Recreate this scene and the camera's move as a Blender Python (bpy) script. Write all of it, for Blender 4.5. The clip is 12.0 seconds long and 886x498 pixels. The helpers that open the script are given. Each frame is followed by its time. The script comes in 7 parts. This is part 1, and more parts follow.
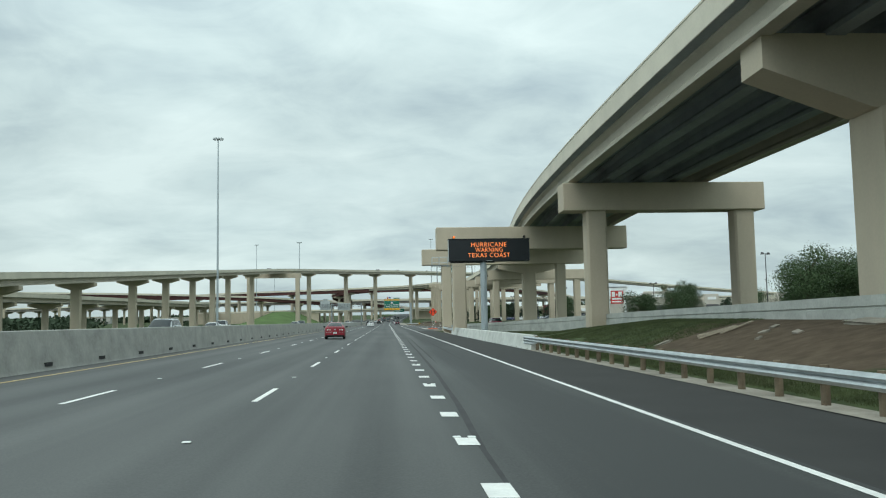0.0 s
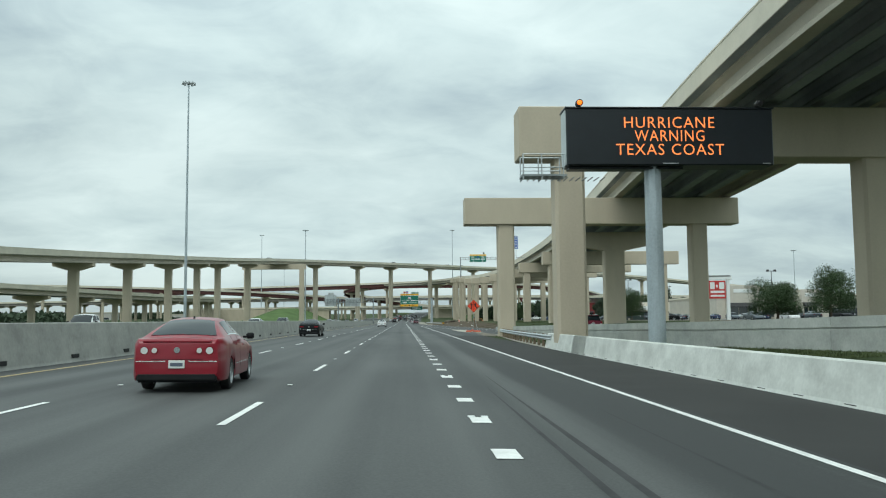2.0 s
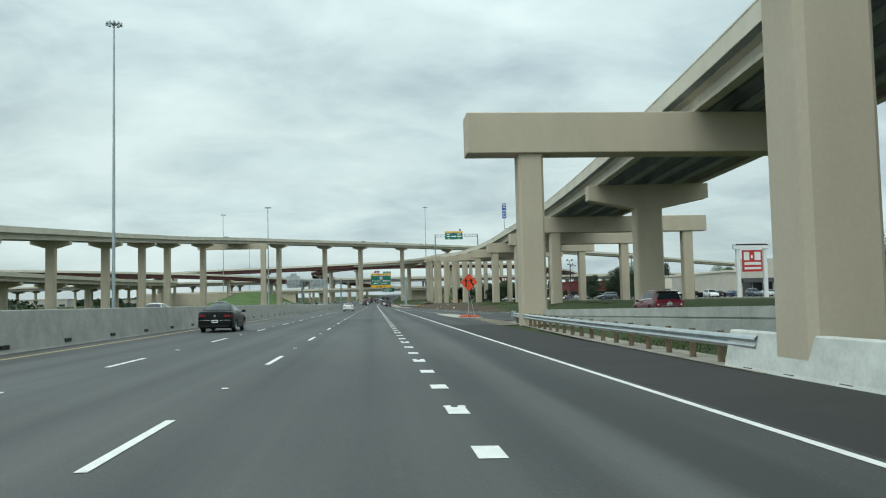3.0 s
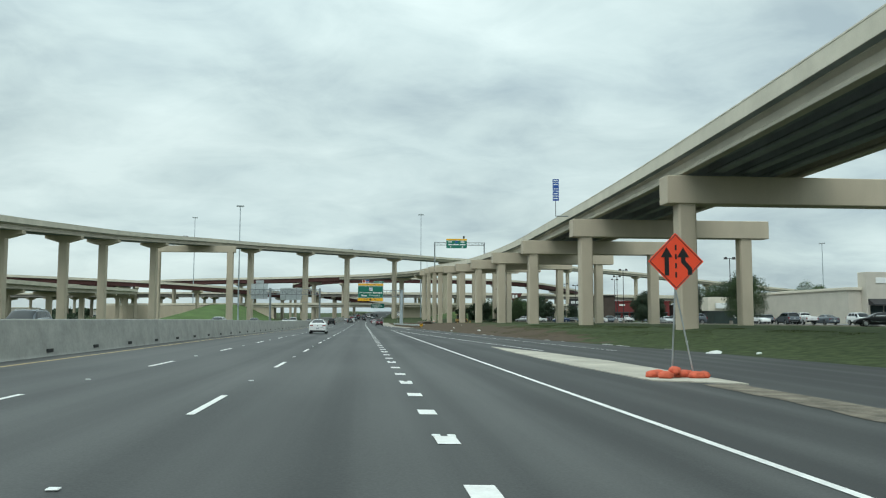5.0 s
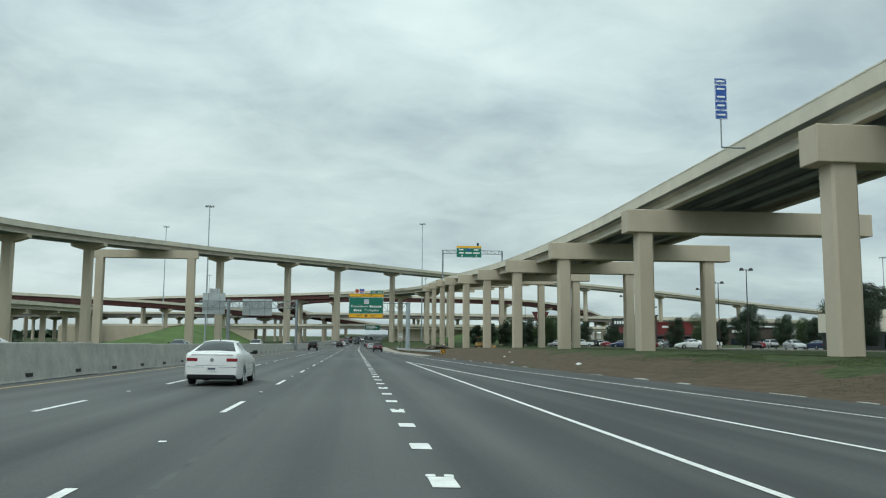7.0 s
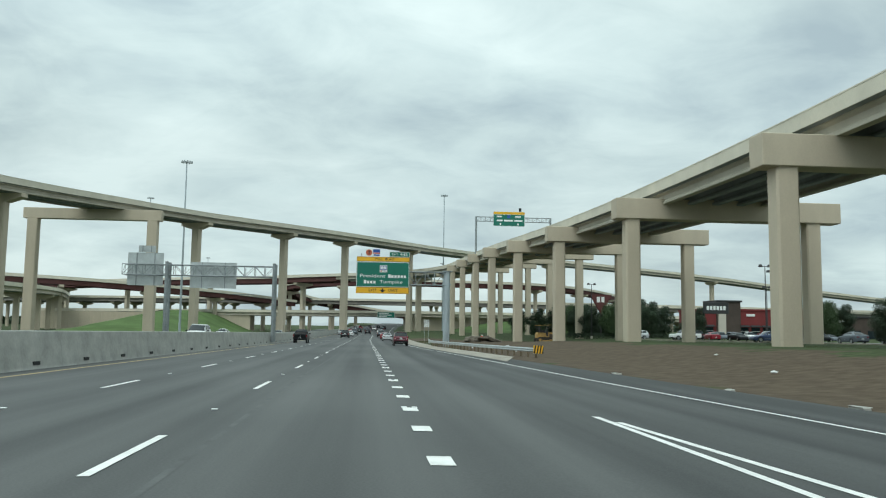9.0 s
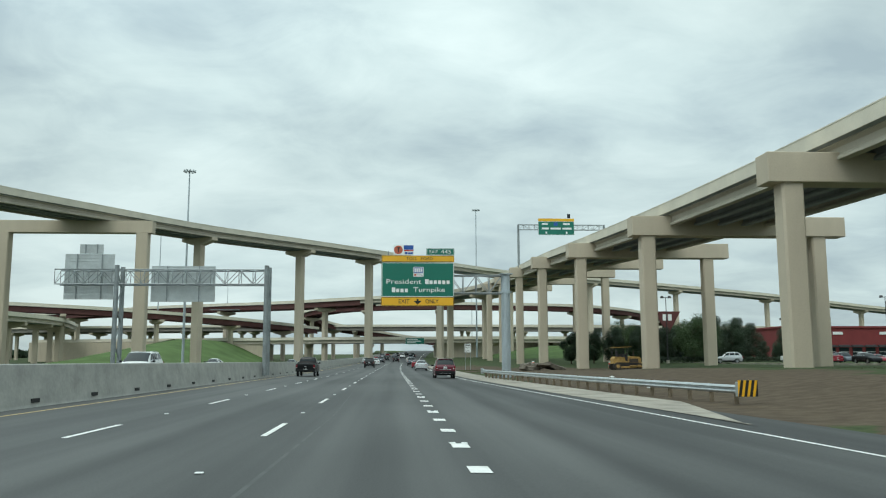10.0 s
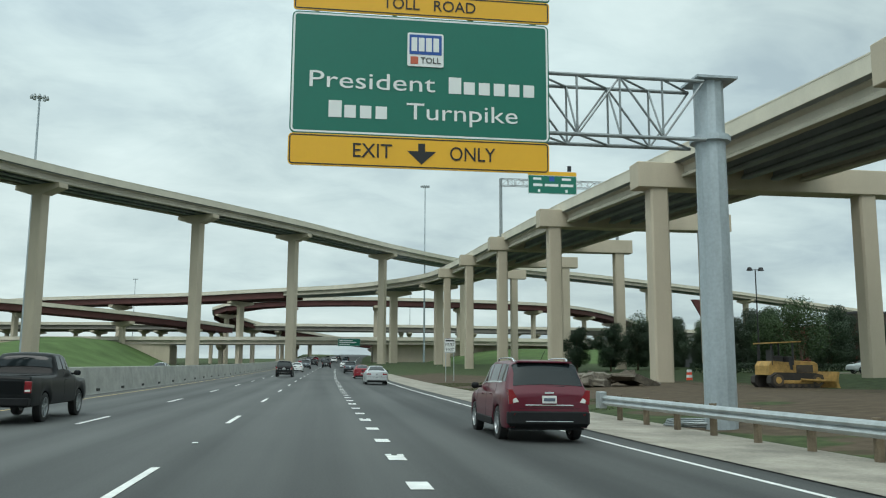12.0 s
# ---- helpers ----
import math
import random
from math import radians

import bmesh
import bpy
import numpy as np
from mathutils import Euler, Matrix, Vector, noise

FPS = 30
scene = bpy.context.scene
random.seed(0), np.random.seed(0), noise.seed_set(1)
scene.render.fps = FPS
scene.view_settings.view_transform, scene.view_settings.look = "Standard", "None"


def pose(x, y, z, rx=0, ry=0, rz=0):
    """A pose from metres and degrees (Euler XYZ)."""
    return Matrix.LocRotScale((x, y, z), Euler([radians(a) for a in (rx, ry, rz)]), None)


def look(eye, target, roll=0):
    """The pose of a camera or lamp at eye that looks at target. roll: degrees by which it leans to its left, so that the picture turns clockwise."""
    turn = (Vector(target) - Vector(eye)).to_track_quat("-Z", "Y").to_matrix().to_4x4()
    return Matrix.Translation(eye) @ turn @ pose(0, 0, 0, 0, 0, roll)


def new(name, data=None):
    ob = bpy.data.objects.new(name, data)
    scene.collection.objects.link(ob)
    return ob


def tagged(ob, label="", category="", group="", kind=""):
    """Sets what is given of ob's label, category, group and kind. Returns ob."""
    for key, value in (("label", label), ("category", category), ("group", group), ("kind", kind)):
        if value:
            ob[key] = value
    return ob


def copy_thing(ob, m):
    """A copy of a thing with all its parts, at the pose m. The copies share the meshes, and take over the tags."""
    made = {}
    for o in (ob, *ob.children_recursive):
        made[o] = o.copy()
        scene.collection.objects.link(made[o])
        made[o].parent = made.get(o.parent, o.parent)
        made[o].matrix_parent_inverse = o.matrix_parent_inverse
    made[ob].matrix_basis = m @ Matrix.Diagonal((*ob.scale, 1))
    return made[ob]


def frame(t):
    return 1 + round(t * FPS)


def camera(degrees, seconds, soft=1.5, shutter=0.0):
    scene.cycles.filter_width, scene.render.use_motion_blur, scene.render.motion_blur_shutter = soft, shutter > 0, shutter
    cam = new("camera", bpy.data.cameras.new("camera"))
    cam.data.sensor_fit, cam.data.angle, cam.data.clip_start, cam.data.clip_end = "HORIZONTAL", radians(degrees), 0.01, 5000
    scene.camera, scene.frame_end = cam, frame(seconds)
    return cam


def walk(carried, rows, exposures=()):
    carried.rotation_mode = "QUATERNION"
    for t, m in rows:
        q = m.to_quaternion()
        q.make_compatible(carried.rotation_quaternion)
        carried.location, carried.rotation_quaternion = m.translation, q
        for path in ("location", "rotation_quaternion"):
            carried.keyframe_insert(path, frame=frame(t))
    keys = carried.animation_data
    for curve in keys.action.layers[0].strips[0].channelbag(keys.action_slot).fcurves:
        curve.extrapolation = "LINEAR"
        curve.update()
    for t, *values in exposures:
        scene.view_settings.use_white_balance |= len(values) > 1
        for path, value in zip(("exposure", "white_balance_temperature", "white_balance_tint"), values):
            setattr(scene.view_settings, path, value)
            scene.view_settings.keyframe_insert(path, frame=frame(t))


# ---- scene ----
cam = camera(55.8, 12.0, soft=1.15)
ROWS = [
    (0, -1.010, -1.641, 1.567, 94.861, 1.039, -3.821),
    (0.5, -1.022, 12.793, 1.530, 94.445, 1.063, -3.919),
    (1, -1.059, 27.035, 1.505, 94.720, 0.647, -2.990),
    (1.5, -1.083, 41.256, 1.475, 95.389, -0.241, -2.064),
    (2, -1.110, 55.529, 1.460, 94.828, 0.504, -2.716),
    (2.5, -1.117, 69.986, 1.458, 93.679, 1.264, -4.447),
    (3, -1.065, 84.391, 1.453, 93.559, 1.296, -4.677),
    (5, -1.055, 142.026, 1.475, 94.846, -0.119, -5.531),
    (5.5, -0.983, 156.594, 1.475, 95.571, 0.239, -5.379),
    (6, -0.930, 171.125, 1.475, 95.946, 0.405, -5.714),
    (6.5, -0.956, 185.623, 1.455, 96.459, 0.004, -5.897),
    (8.5, -0.851, 243.852, 1.375, 96.215, -0.840, -5.862),
    (9, -0.861, 258.112, 1.395, 95.807, -0.770, -5.288),
    (9.5, -0.989, 272.653, 1.395, 97.145, -0.580, -4.885),
    (10, -1.121, 287.571, 1.380, 97.626, 0.163, -3.453),
    (10.5, -1.090, 301.782, 1.385, 96.814, 0.533, -3.115),
    (11, -1.114, 315.425, 1.416, 96.690, 0.321, -4.581),
    (11.5, -1.152, 329.303, 1.440, 97.176, 0.052, -6.496),
    (12, -1.219, 343.709, 1.439, 97.995, -0.224, -8.235),
]
walk(cam, [(t, pose(x, y, z, rx, ry, rz)) for t, x, y, z, rx, ry, rz in ROWS],
     [(0, 0.0), (5, 0.0), (6, -0.01), (6.5, -0.12), (8.5, -0.12), (9, 0.0), (10.5, 0.0), (12, -0.02)])

# ---- sky and light ----
world = bpy.data.worlds.new("overcast_sky")
scene.world = world
world.use_nodes = True
wn, wl = world.node_tree.nodes, world.node_tree.links
wn.clear()


def wnode(kind, **values):
    n = wn.new(kind)
    for k, v in values.items():
        n.inputs[k].default_value = v
    return n


w_out = wn.new("ShaderNodeOutputWorld")
w_bg = wnode("ShaderNodeBackground", Strength=1.0)
w_sky = wn.new("ShaderNodeTexSky")
w_sky.sky_type, w_sky.sun_disc = "NISHITA", False
w_sky.sun_elevation, w_sky.sun_rotation = radians(48), radians(200)
w_dim = wn.new("ShaderNodeVectorMath")
w_dim.operation = "SCALE"
w_dim.inputs["Scale"].default_value = 0.10
wl.new(w_sky.outputs[0], w_dim.inputs[0])
w_co = wn.new("ShaderNodeTexCoord")
w_sep = wn.new("ShaderNodeSeparateXYZ")
wl.new(w_co.outputs["Generated"], w_sep.inputs[0])


def wmath(op, a, b=None, clamp=False):
    n = wn.new("ShaderNodeMath")
    n.operation, n.use_clamp = op, clamp
    for i, v in enumerate((a, b)):
        if v is None:
            continue
        if isinstance(v, (int, float)):
            n.inputs[i].default_value = v
        else:
            wl.new(v, n.inputs[i])
    return n.outputs[0]


# cloud deck: the view direction laid onto a flat layer overhead
up = wmath("MAXIMUM", w_sep.outputs["Z"], 0.0)
over = wmath("ADD", up, 0.26)
w_plane = wn.new("ShaderNodeCombineXYZ")
wl.new(wmath("DIVIDE", w_sep.outputs["X"], over), w_plane.inputs[0])
wl.new(wmath("DIVIDE", w_sep.outputs["Y"], over), w_plane.inputs[1])
w_map = wn.new("ShaderNodeMapping")
w_map.inputs["Rotation"].default_value = (0, 0, radians(12))
w_map.inputs["Scale"].default_value = (1.0, 1.25, 1.0)
wl.new(w_plane.outputs[0], w_map.inputs[0])
w_big = wnode("ShaderNodeTexNoise", Scale=1.0, Detail=7.0, Roughness=0.5, Distortion=0.25)
w_fine = wnode("ShaderNodeTexNoise", Scale=3.4, Detail=5.0, Roughness=0.6, Distortion=0.6)
wl.new(w_map.outputs[0], w_big.inputs["Vector"])
wl.new(w_map.outputs[0], w_fine.inputs["Vector"])
cloud = wmath("ADD", wmath("MULTIPLY", w_big.outputs[0], 0.78), wmath("MULTIPLY", w_fine.outputs[0], 0.22))
w_ramp = wn.new("ShaderNodeValToRGB")
w_ramp.color_ramp.elements[0].position, w_ramp.color_ramp.elements[1].position = 0.39, 0.61
w_ramp.color_ramp.elements[0].color = (0.385, 0.495, 0.53, 1)
w_ramp.color_ramp.elements[1].color = (0.705, 0.845, 0.830, 1)
mid = w_ramp.color_ramp.elements.new(0.5)
mid.color = (0.562, 0.695, 0.695, 1)
wl.new(cloud, w_ramp.inputs[0])
# broad thick and thin areas of the deck
w_wide = wnode("ShaderNodeTexNoise", Scale=0.42, Detail=3.0, Roughness=0.5, Distortion=0.2)
w_off = wn.new("ShaderNodeMapping")
w_off.inputs["Location"].default_value = (3.7, 1.3, 0)
w_off.inputs["Scale"].default_value = (1.0, 1.5, 1.0)
wl.new(w_plane.outputs[0], w_off.inputs[0])
wl.new(w_off.outputs[0], w_wide.inputs["Vector"])
wide = wmath("MULTIPLY_ADD", w_wide.outputs[0], 0.9)
wide.node.inputs[2].default_value = 0.55
# the cloud is thicker towards the right and thinner to the left
low = wmath("MULTIPLY", wmath("POWER", wmath("SUBTRACT", 1.0, up), 6.0), 0.33)
skew = wmath("MULTIPLY", w_sep.outputs["X"], wmath("ADD", wmath("MULTIPLY", up, -1.1), low))
skew = wmath("MINIMUM", wmath("MAXIMUM", wmath("ADD", skew, 1.0), 0.80), 1.16)
# an overcast sky is brightest overhead, with a pale rim at the horizon
zen = wmath("MULTIPLY", wmath("POWER", up, 1.4), 1.55)
rim = wmath("MULTIPLY", wmath("POWER", wmath("SUBTRACT", 1.0, up), 14.0), 0.13)
gain = wmath("ADD", wmath("ADD", zen, rim), 0.93)
w_gain = wn.new("ShaderNodeVectorMath")
w_gain.operation = "SCALE"
wl.new(w_ramp.outputs[0], w_gain.inputs[0])
wl.new(wmath("MULTIPLY", wmath("MULTIPLY", gain, wide), skew), w_gain.inputs["Scale"])
w_mix = wn.new("ShaderNodeMixRGB")
w_mix.inputs[0].default_value = 0.93
wl.new(w_dim.outputs[0], w_mix.inputs[1])
wl.new(w_gain.outputs[0], w_mix.inputs[2])
wl.new(w_mix.outputs[0], w_bg.inputs[0])
wl.new(w_bg.outputs[0], w_out.inputs[0])

sun = new("sun", bpy.data.lights.new("sun", "SUN"))
sun.data.energy, sun.data.angle, sun.data.color = 0.7, radians(30), (1.0, 0.97, 0.92)
sun.matrix_world = look((-60, -120, 170), (0, 0, 0))
scene.view_settings.exposure = 0.0

# ---- materials ----
def material(name, base, rough=0.6, metal=0.0, vary=0.25, scale=0.6, fine=12.0, bump=0.0, tint=None, coat=0.0, emit=0.0, streak=0.0, spec=0.5, alpha_glass=0.0, per_object=0.0):
    """Principled surface with stains (scale, per metre) and grain (fine), in world size."""
    m = bpy.data.materials.new(name)
    m.use_nodes = True
    n, l = m.node_tree.nodes, m.node_tree.links
    p = n["Principled BSDF"]
    p.inputs["Roughness"].default_value, p.inputs["Metallic"].default_value = rough, metal
    p.inputs["Specular IOR Level"].default_value = spec
    p.inputs["Coat Weight"].default_value = coat
    p.inputs["Coat Roughness"].default_value = 0.06
    geo = n.new("ShaderNodeNewGeometry")
    src = geo.outputs["Position"]
    if streak:
        mp = n.new("ShaderNodeMapping")
        mp.inputs["Scale"].default_value = (1, 1, streak)
        l.new(src, mp.inputs[0])
        src = mp.outputs[0]
    big, small = n.new("ShaderNodeTexNoise"), n.new("ShaderNodeTexNoise")
    big.inputs["Scale"].default_value, big.inputs["Detail"].default_value, big.inputs["Roughness"].default_value = scale, 5, 0.6
    small.inputs["Scale"].default_value, small.inputs["Detail"].default_value = fine, 4
    l.new(src, big.inputs["Vector"])
    l.new(geo.outputs["Position"], small.inputs["Vector"])
    add = n.new("ShaderNodeMath")
    add.operation = "MULTIPLY_ADD"
    add.inputs[1].default_value = 0.35
    l.new(small.outputs[0], add.inputs[0])
    l.new(big.outputs[0], add.inputs[2])
    ramp = n.new("ShaderNodeValToRGB")
    a = tint or tuple(c * (1 - vary) for c in base)
    b = tuple(min(1.0, c * (1 + vary * 0.7)) for c in base)
    ramp.color_ramp.elements[0].position, ramp.color_ramp.elements[1].position = 0.45, 0.92
    ramp.color_ramp.elements[0].color, ramp.color_ramp.elements[1].color = (*a, 1), (*b, 1)
    l.new(add.outputs[0], ramp.inputs[0])
    colour = ramp.outputs[0]
    if per_object:
        info = n.new("ShaderNodeObjectInfo")
        hsv = n.new("ShaderNodeHueSaturation")
        sc = n.new("ShaderNodeMath")
        sc.operation = "MULTIPLY_ADD"
        sc.inputs[1].default_value, sc.inputs[2].default_value = per_object, 1 - per_object / 2
        l.new(info.outputs["Random"], sc.inputs[0])
        l.new(sc.outputs[0], hsv.inputs["Value"])
        l.new(colour, hsv.inputs["Color"])
        colour = hsv.outputs[0]
    l.new(colour, p.inputs["Base Color"])
    if bump:
        bp = n.new("ShaderNodeBump")
        bp.inputs["Strength"].default_value, bp.inputs["Distance"].default_value = 0.5, bump
        l.new(add.outputs[0], bp.inputs["Height"])
        l.new(bp.outputs[0], p.inputs["Normal"])
    if emit:
        p.inputs["Emission Color"].default_value, p.inputs["Emission Strength"].default_value = (*base, 1), emit
    return m


def road_material():
    """Asphalt with lengthwise wheel polish, dark drips and blotches."""
    m = bpy.data.materials.new("worn_asphalt")
    m.use_nodes = True
    n, l = m.node_tree.nodes, m.node_tree.links
    p = n["Principled BSDF"]
    p.inputs["Roughness"].default_value = 0.72
    p.inputs["Specular IOR Level"].default_value = 0.35
    geo = n.new("ShaderNodeNewGeometry")

    def noise_at(scale, stretch, detail=5):
        mp = n.new("ShaderNodeMapping")
        mp.inputs["Scale"].default_value = stretch
        l.new(geo.outputs["Position"], mp.inputs[0])
        t = n.new("ShaderNodeTexNoise")
        t.inputs["Scale"].default_value, t.inputs["Detail"].default_value = scale, detail
        l.new(mp.outputs[0], t.inputs["Vector"])
        return t.outputs[0]

    def mth(op, a, b):
        q = n.new("ShaderNodeMath")
        q.operation = op
        for i, v in enumerate((a, b)):
            if isinstance(v, (int, float)):
                q.inputs[i].default_value = v
            else:
                l.new(v, q.inputs[i])
        return q.outputs[0]

    # two polished wheel paths in each lane, an oily stripe between them
    sep = n.new("ShaderNodeSeparateXYZ")
    l.new(geo.outputs["Position"], sep.inputs[0])
    wob = mth("MULTIPLY", mth("SUBTRACT", noise_at(0.05, (0.2, 1, 1), 2), 0.5), 0.8)
    lane = mth("SINE", mth("MULTIPLY", mth("ADD", mth("ADD", sep.outputs["X"], 0.92), wob), math.tau / 1.83), 0.0)
    streak = noise_at(1.5, (1.0, 0.012, 1.0), 6)
    patch = noise_at(0.16, (1.0, 0.35, 1.0), 4)
    grain = noise_at(34.0, (1, 1, 1), 3)
    v = mth("ADD", mth("MULTIPLY", lane, 0.060), mth("ADD", mth("MULTIPLY", streak, 0.42), mth("ADD", mth("MULTIPLY", patch, 0.50), mth("MULTIPLY", grain, 0.34))))
    # the lane right of the dotted line was laid later and is darker
    newer = mth("MINIMUM", mth("MAXIMUM", mth("MULTIPLY", mth("SUBTRACT", sep.outputs["X"], mth("MINIMUM", mth("MAXIMUM", mth("ADD", mth("MULTIPLY", sep.outputs["Y"], 0.011), 0.45), 0.45), 1.8)), 2.0), 0.0), 1.0)
    v = mth("ADD", v, mth("MULTIPLY", newer, mth("MINIMUM", mth("ADD", mth("MULTIPLY", sep.outputs["Y"], 0.0006), -0.25), -0.13)))
    ramp = n.new("ShaderNodeValToRGB")
    ramp.color_ramp.elements[0].position, ramp.color_ramp.elements[1].position = 0.42, 0.84
    ramp.color_ramp.elements[0].color, ramp.color_ramp.elements[1].color = (0.038, 0.040, 0.040, 1), (0.110, 0.114, 0.110, 1)
    l.new(v, ramp.inputs[0])
    l.new(ramp.outputs[0], p.inputs["Base Color"])
    bp = n.new("ShaderNodeBump")
    bp.inputs["Strength"].default_value, bp.inputs["Distance"].default_value = 0.4, 0.004
    l.new(grain, bp.inputs["Height"])
    l.new(bp.outputs[0], p.inputs["Normal"])
    return m


M_ASPHALT = road_material()
M_ASPHALT_DARK = material("new_asphalt", (0.024, 0.0235, 0.022), 0.85, vary=0.3, scale=0.4, fine=40, bump=0.004)
M_WHITE = material("white_road_paint", (0.78, 0.78, 0.75), 0.6, vary=0.18, scale=3, fine=30)
M_YELLOW = material("yellow_road_paint", (0.56, 0.41, 0.17), 0.6, vary=0.25, scale=3, fine=30)
M_PIER = material("tan_coated_concrete", (0.52, 0.45, 0.345), 0.85, vary=0.12, scale=0.35, fine=9, bump=0.002, streak=0.35)
M_DECK = material("pale_coated_concrete", (0.68, 0.63, 0.52), 0.85, vary=0.12, scale=0.3, fine=9, bump=0.002)
M_GIRDER = material("girder_concrete", (0.47, 0.43, 0.35), 0.88, vary=0.15, scale=0.3, fine=9)
# girder concrete with the shade under wide overhangs put into its colour
M_GIRDER_SHADE = material("shade_toned_girder_concrete", (0.23, 0.215, 0.19), 0.9, vary=0.2, scale=0.2, fine=5)
# uncoated concrete; under-deck shade and ground bounce are toned into this colour
M_SOFFIT = material("shade_toned_deck_concrete", (0.29, 0.315, 0.325), 0.9, vary=0.2, scale=0.3, fine=6)
M_BARRIER = material("weathered_barrier_concrete", (0.39, 0.39, 0.36), 0.9, vary=0.26, scale=0.9, fine=9, bump=0.004, streak=1.3, per_object=0.03)
M_BARRIER_NEW = material("whitish_barrier_concrete", (0.60, 0.61, 0.57), 0.88, vary=0.24, scale=0.9, fine=11, bump=0.005, streak=1.5, per_object=0.08)
M_RAMP_WALL = material("grey_ramp_wall_concrete", (0.41, 0.42, 0.39), 0.9, vary=0.28, scale=0.7, fine=11, bump=0.005, streak=1.5, per_object=0.08)
M_GORE = material("pale_gore_concrete", (0.46, 0.43, 0.36), 0.9, vary=0.3, scale=0.5, fine=10, bump=0.004)
M_STRIP = material("mow_strip_concrete", (0.33, 0.30, 0.25), 0.92, vary=0.45, scale=0.7, fine=12, bump=0.004)
M_RED_STEEL = material("brown_red_weathering_steel", (0.115, 0.040, 0.036), 0.7, vary=0.25, scale=0.3, fine=5)
M_GALV = material("galvanized_steel", (0.50, 0.53, 0.54), 0.42, metal=0.75, vary=0.2, scale=2.2, fine=18)
M_GALV_DARK = material("weathered_galvanized_steel", (0.30, 0.33, 0.335), 0.55, metal=0.55, vary=0.25, scale=1.6, fine=16)
M_POLE = material("blue_grey_galvanized_pole", (0.43, 0.49, 0.52), 0.5, metal=0.35, vary=0.28, scale=1.2, fine=12, streak=0.25)
M_GREEN = material("green_sign_sheeting", (0.004, 0.155, 0.105), 0.35, vary=0.05, scale=0.5)
M_SIGN_YELLOW = material("yellow_sign_sheeting", (0.83, 0.44, 0.02), 0.35, vary=0.04, scale=0.5)
M_SIGN_WHITE = material("white_sign_sheeting", (0.80, 0.82, 0.80), 0.35, vary=0.03)
M_SIGN_BLACK = material("black_sign_legend", (0.012, 0.012, 0.013), 0.4, vary=0.1)
M_SIGN_BLUE = material("blue_sign_sheeting", (0.02, 0.09, 0.36), 0.35, vary=0.08)
M_SIGN_RED = material("red_sign_sheeting", (0.52, 0.035, 0.03), 0.4, vary=0.08)
M_ORANGE = material("fluorescent_orange_sheeting", (0.98, 0.085, 0.03), 0.4, vary=0.05)
M_ALU = material("bare_aluminium_sign_back", (0.52, 0.56, 0.56), 0.5, metal=0.25, vary=0.15, scale=1.0, fine=8)
M_VMS = material("black_message_board", (0.010, 0.014, 0.018), 0.4, vary=0.2, scale=1.5)
M_LED = material("amber_led", (1.0, 0.26, 0.07), 0.5, vary=0.02, emit=0.85)
M_BEACON = material("amber_beacon", (1.0, 0.17, 0.01), 0.3, vary=0.02, emit=1.6)
M_WOOD = material("treated_timber_post", (0.20, 0.155, 0.105), 0.9, vary=0.35, scale=3, fine=30, bump=0.004, per_object=0.3)
M_RUBBER = material("black_rubber", (0.018, 0.018, 0.018), 0.75, vary=0.25, scale=4)
M_BARK = material("tree_bark", (0.10, 0.075, 0.05), 0.95, vary=0.35, scale=4, fine=30, bump=0.01)
M_LEAF = material("tree_leaves", (0.045, 0.082, 0.026), 0.75, vary=0.45, scale=0.9, fine=6, per_object=0.25)
M_LEAF_DARK = material("dark_evergreen_leaves", (0.026, 0.048, 0.022), 0.75, vary=0.45, scale=0.9, fine=6, per_object=0.25)
M_STUCCO = material("beige_stucco", (0.55, 0.51, 0.44), 0.9, vary=0.1, scale=0.4, fine=10)
M_BRICK_RED = material("painted_red_facade", (0.19, 0.030, 0.030), 0.8, vary=0.12, scale=0.5, fine=10)
M_DARK_TRIM = material("dark_trim", (0.03, 0.03, 0.032), 0.6, vary=0.2)
M_SHOP_GLASS = material("dark_shop_glass", (0.02, 0.03, 0.035), 0.08, vary=0.1, spec=0.8)
M_MACHINE = material("worn_machine_yellow", (0.43, 0.26, 0.075), 0.65, vary=0.45, scale=2, fine=14)
M_MUD = material("mud_caked_steel", (0.09, 0.07, 0.05), 0.85, vary=0.35, scale=3, fine=20)
M_DEBRIS = material("sandy_road_debris", (0.19, 0.165, 0.125), 0.95, vary=0.65, scale=1.6, fine=14, bump=0.01)
M_SAND_BAG = material("orange_sandbag", (0.62, 0.12, 0.06), 0.8, vary=0.25, scale=4, fine=20)


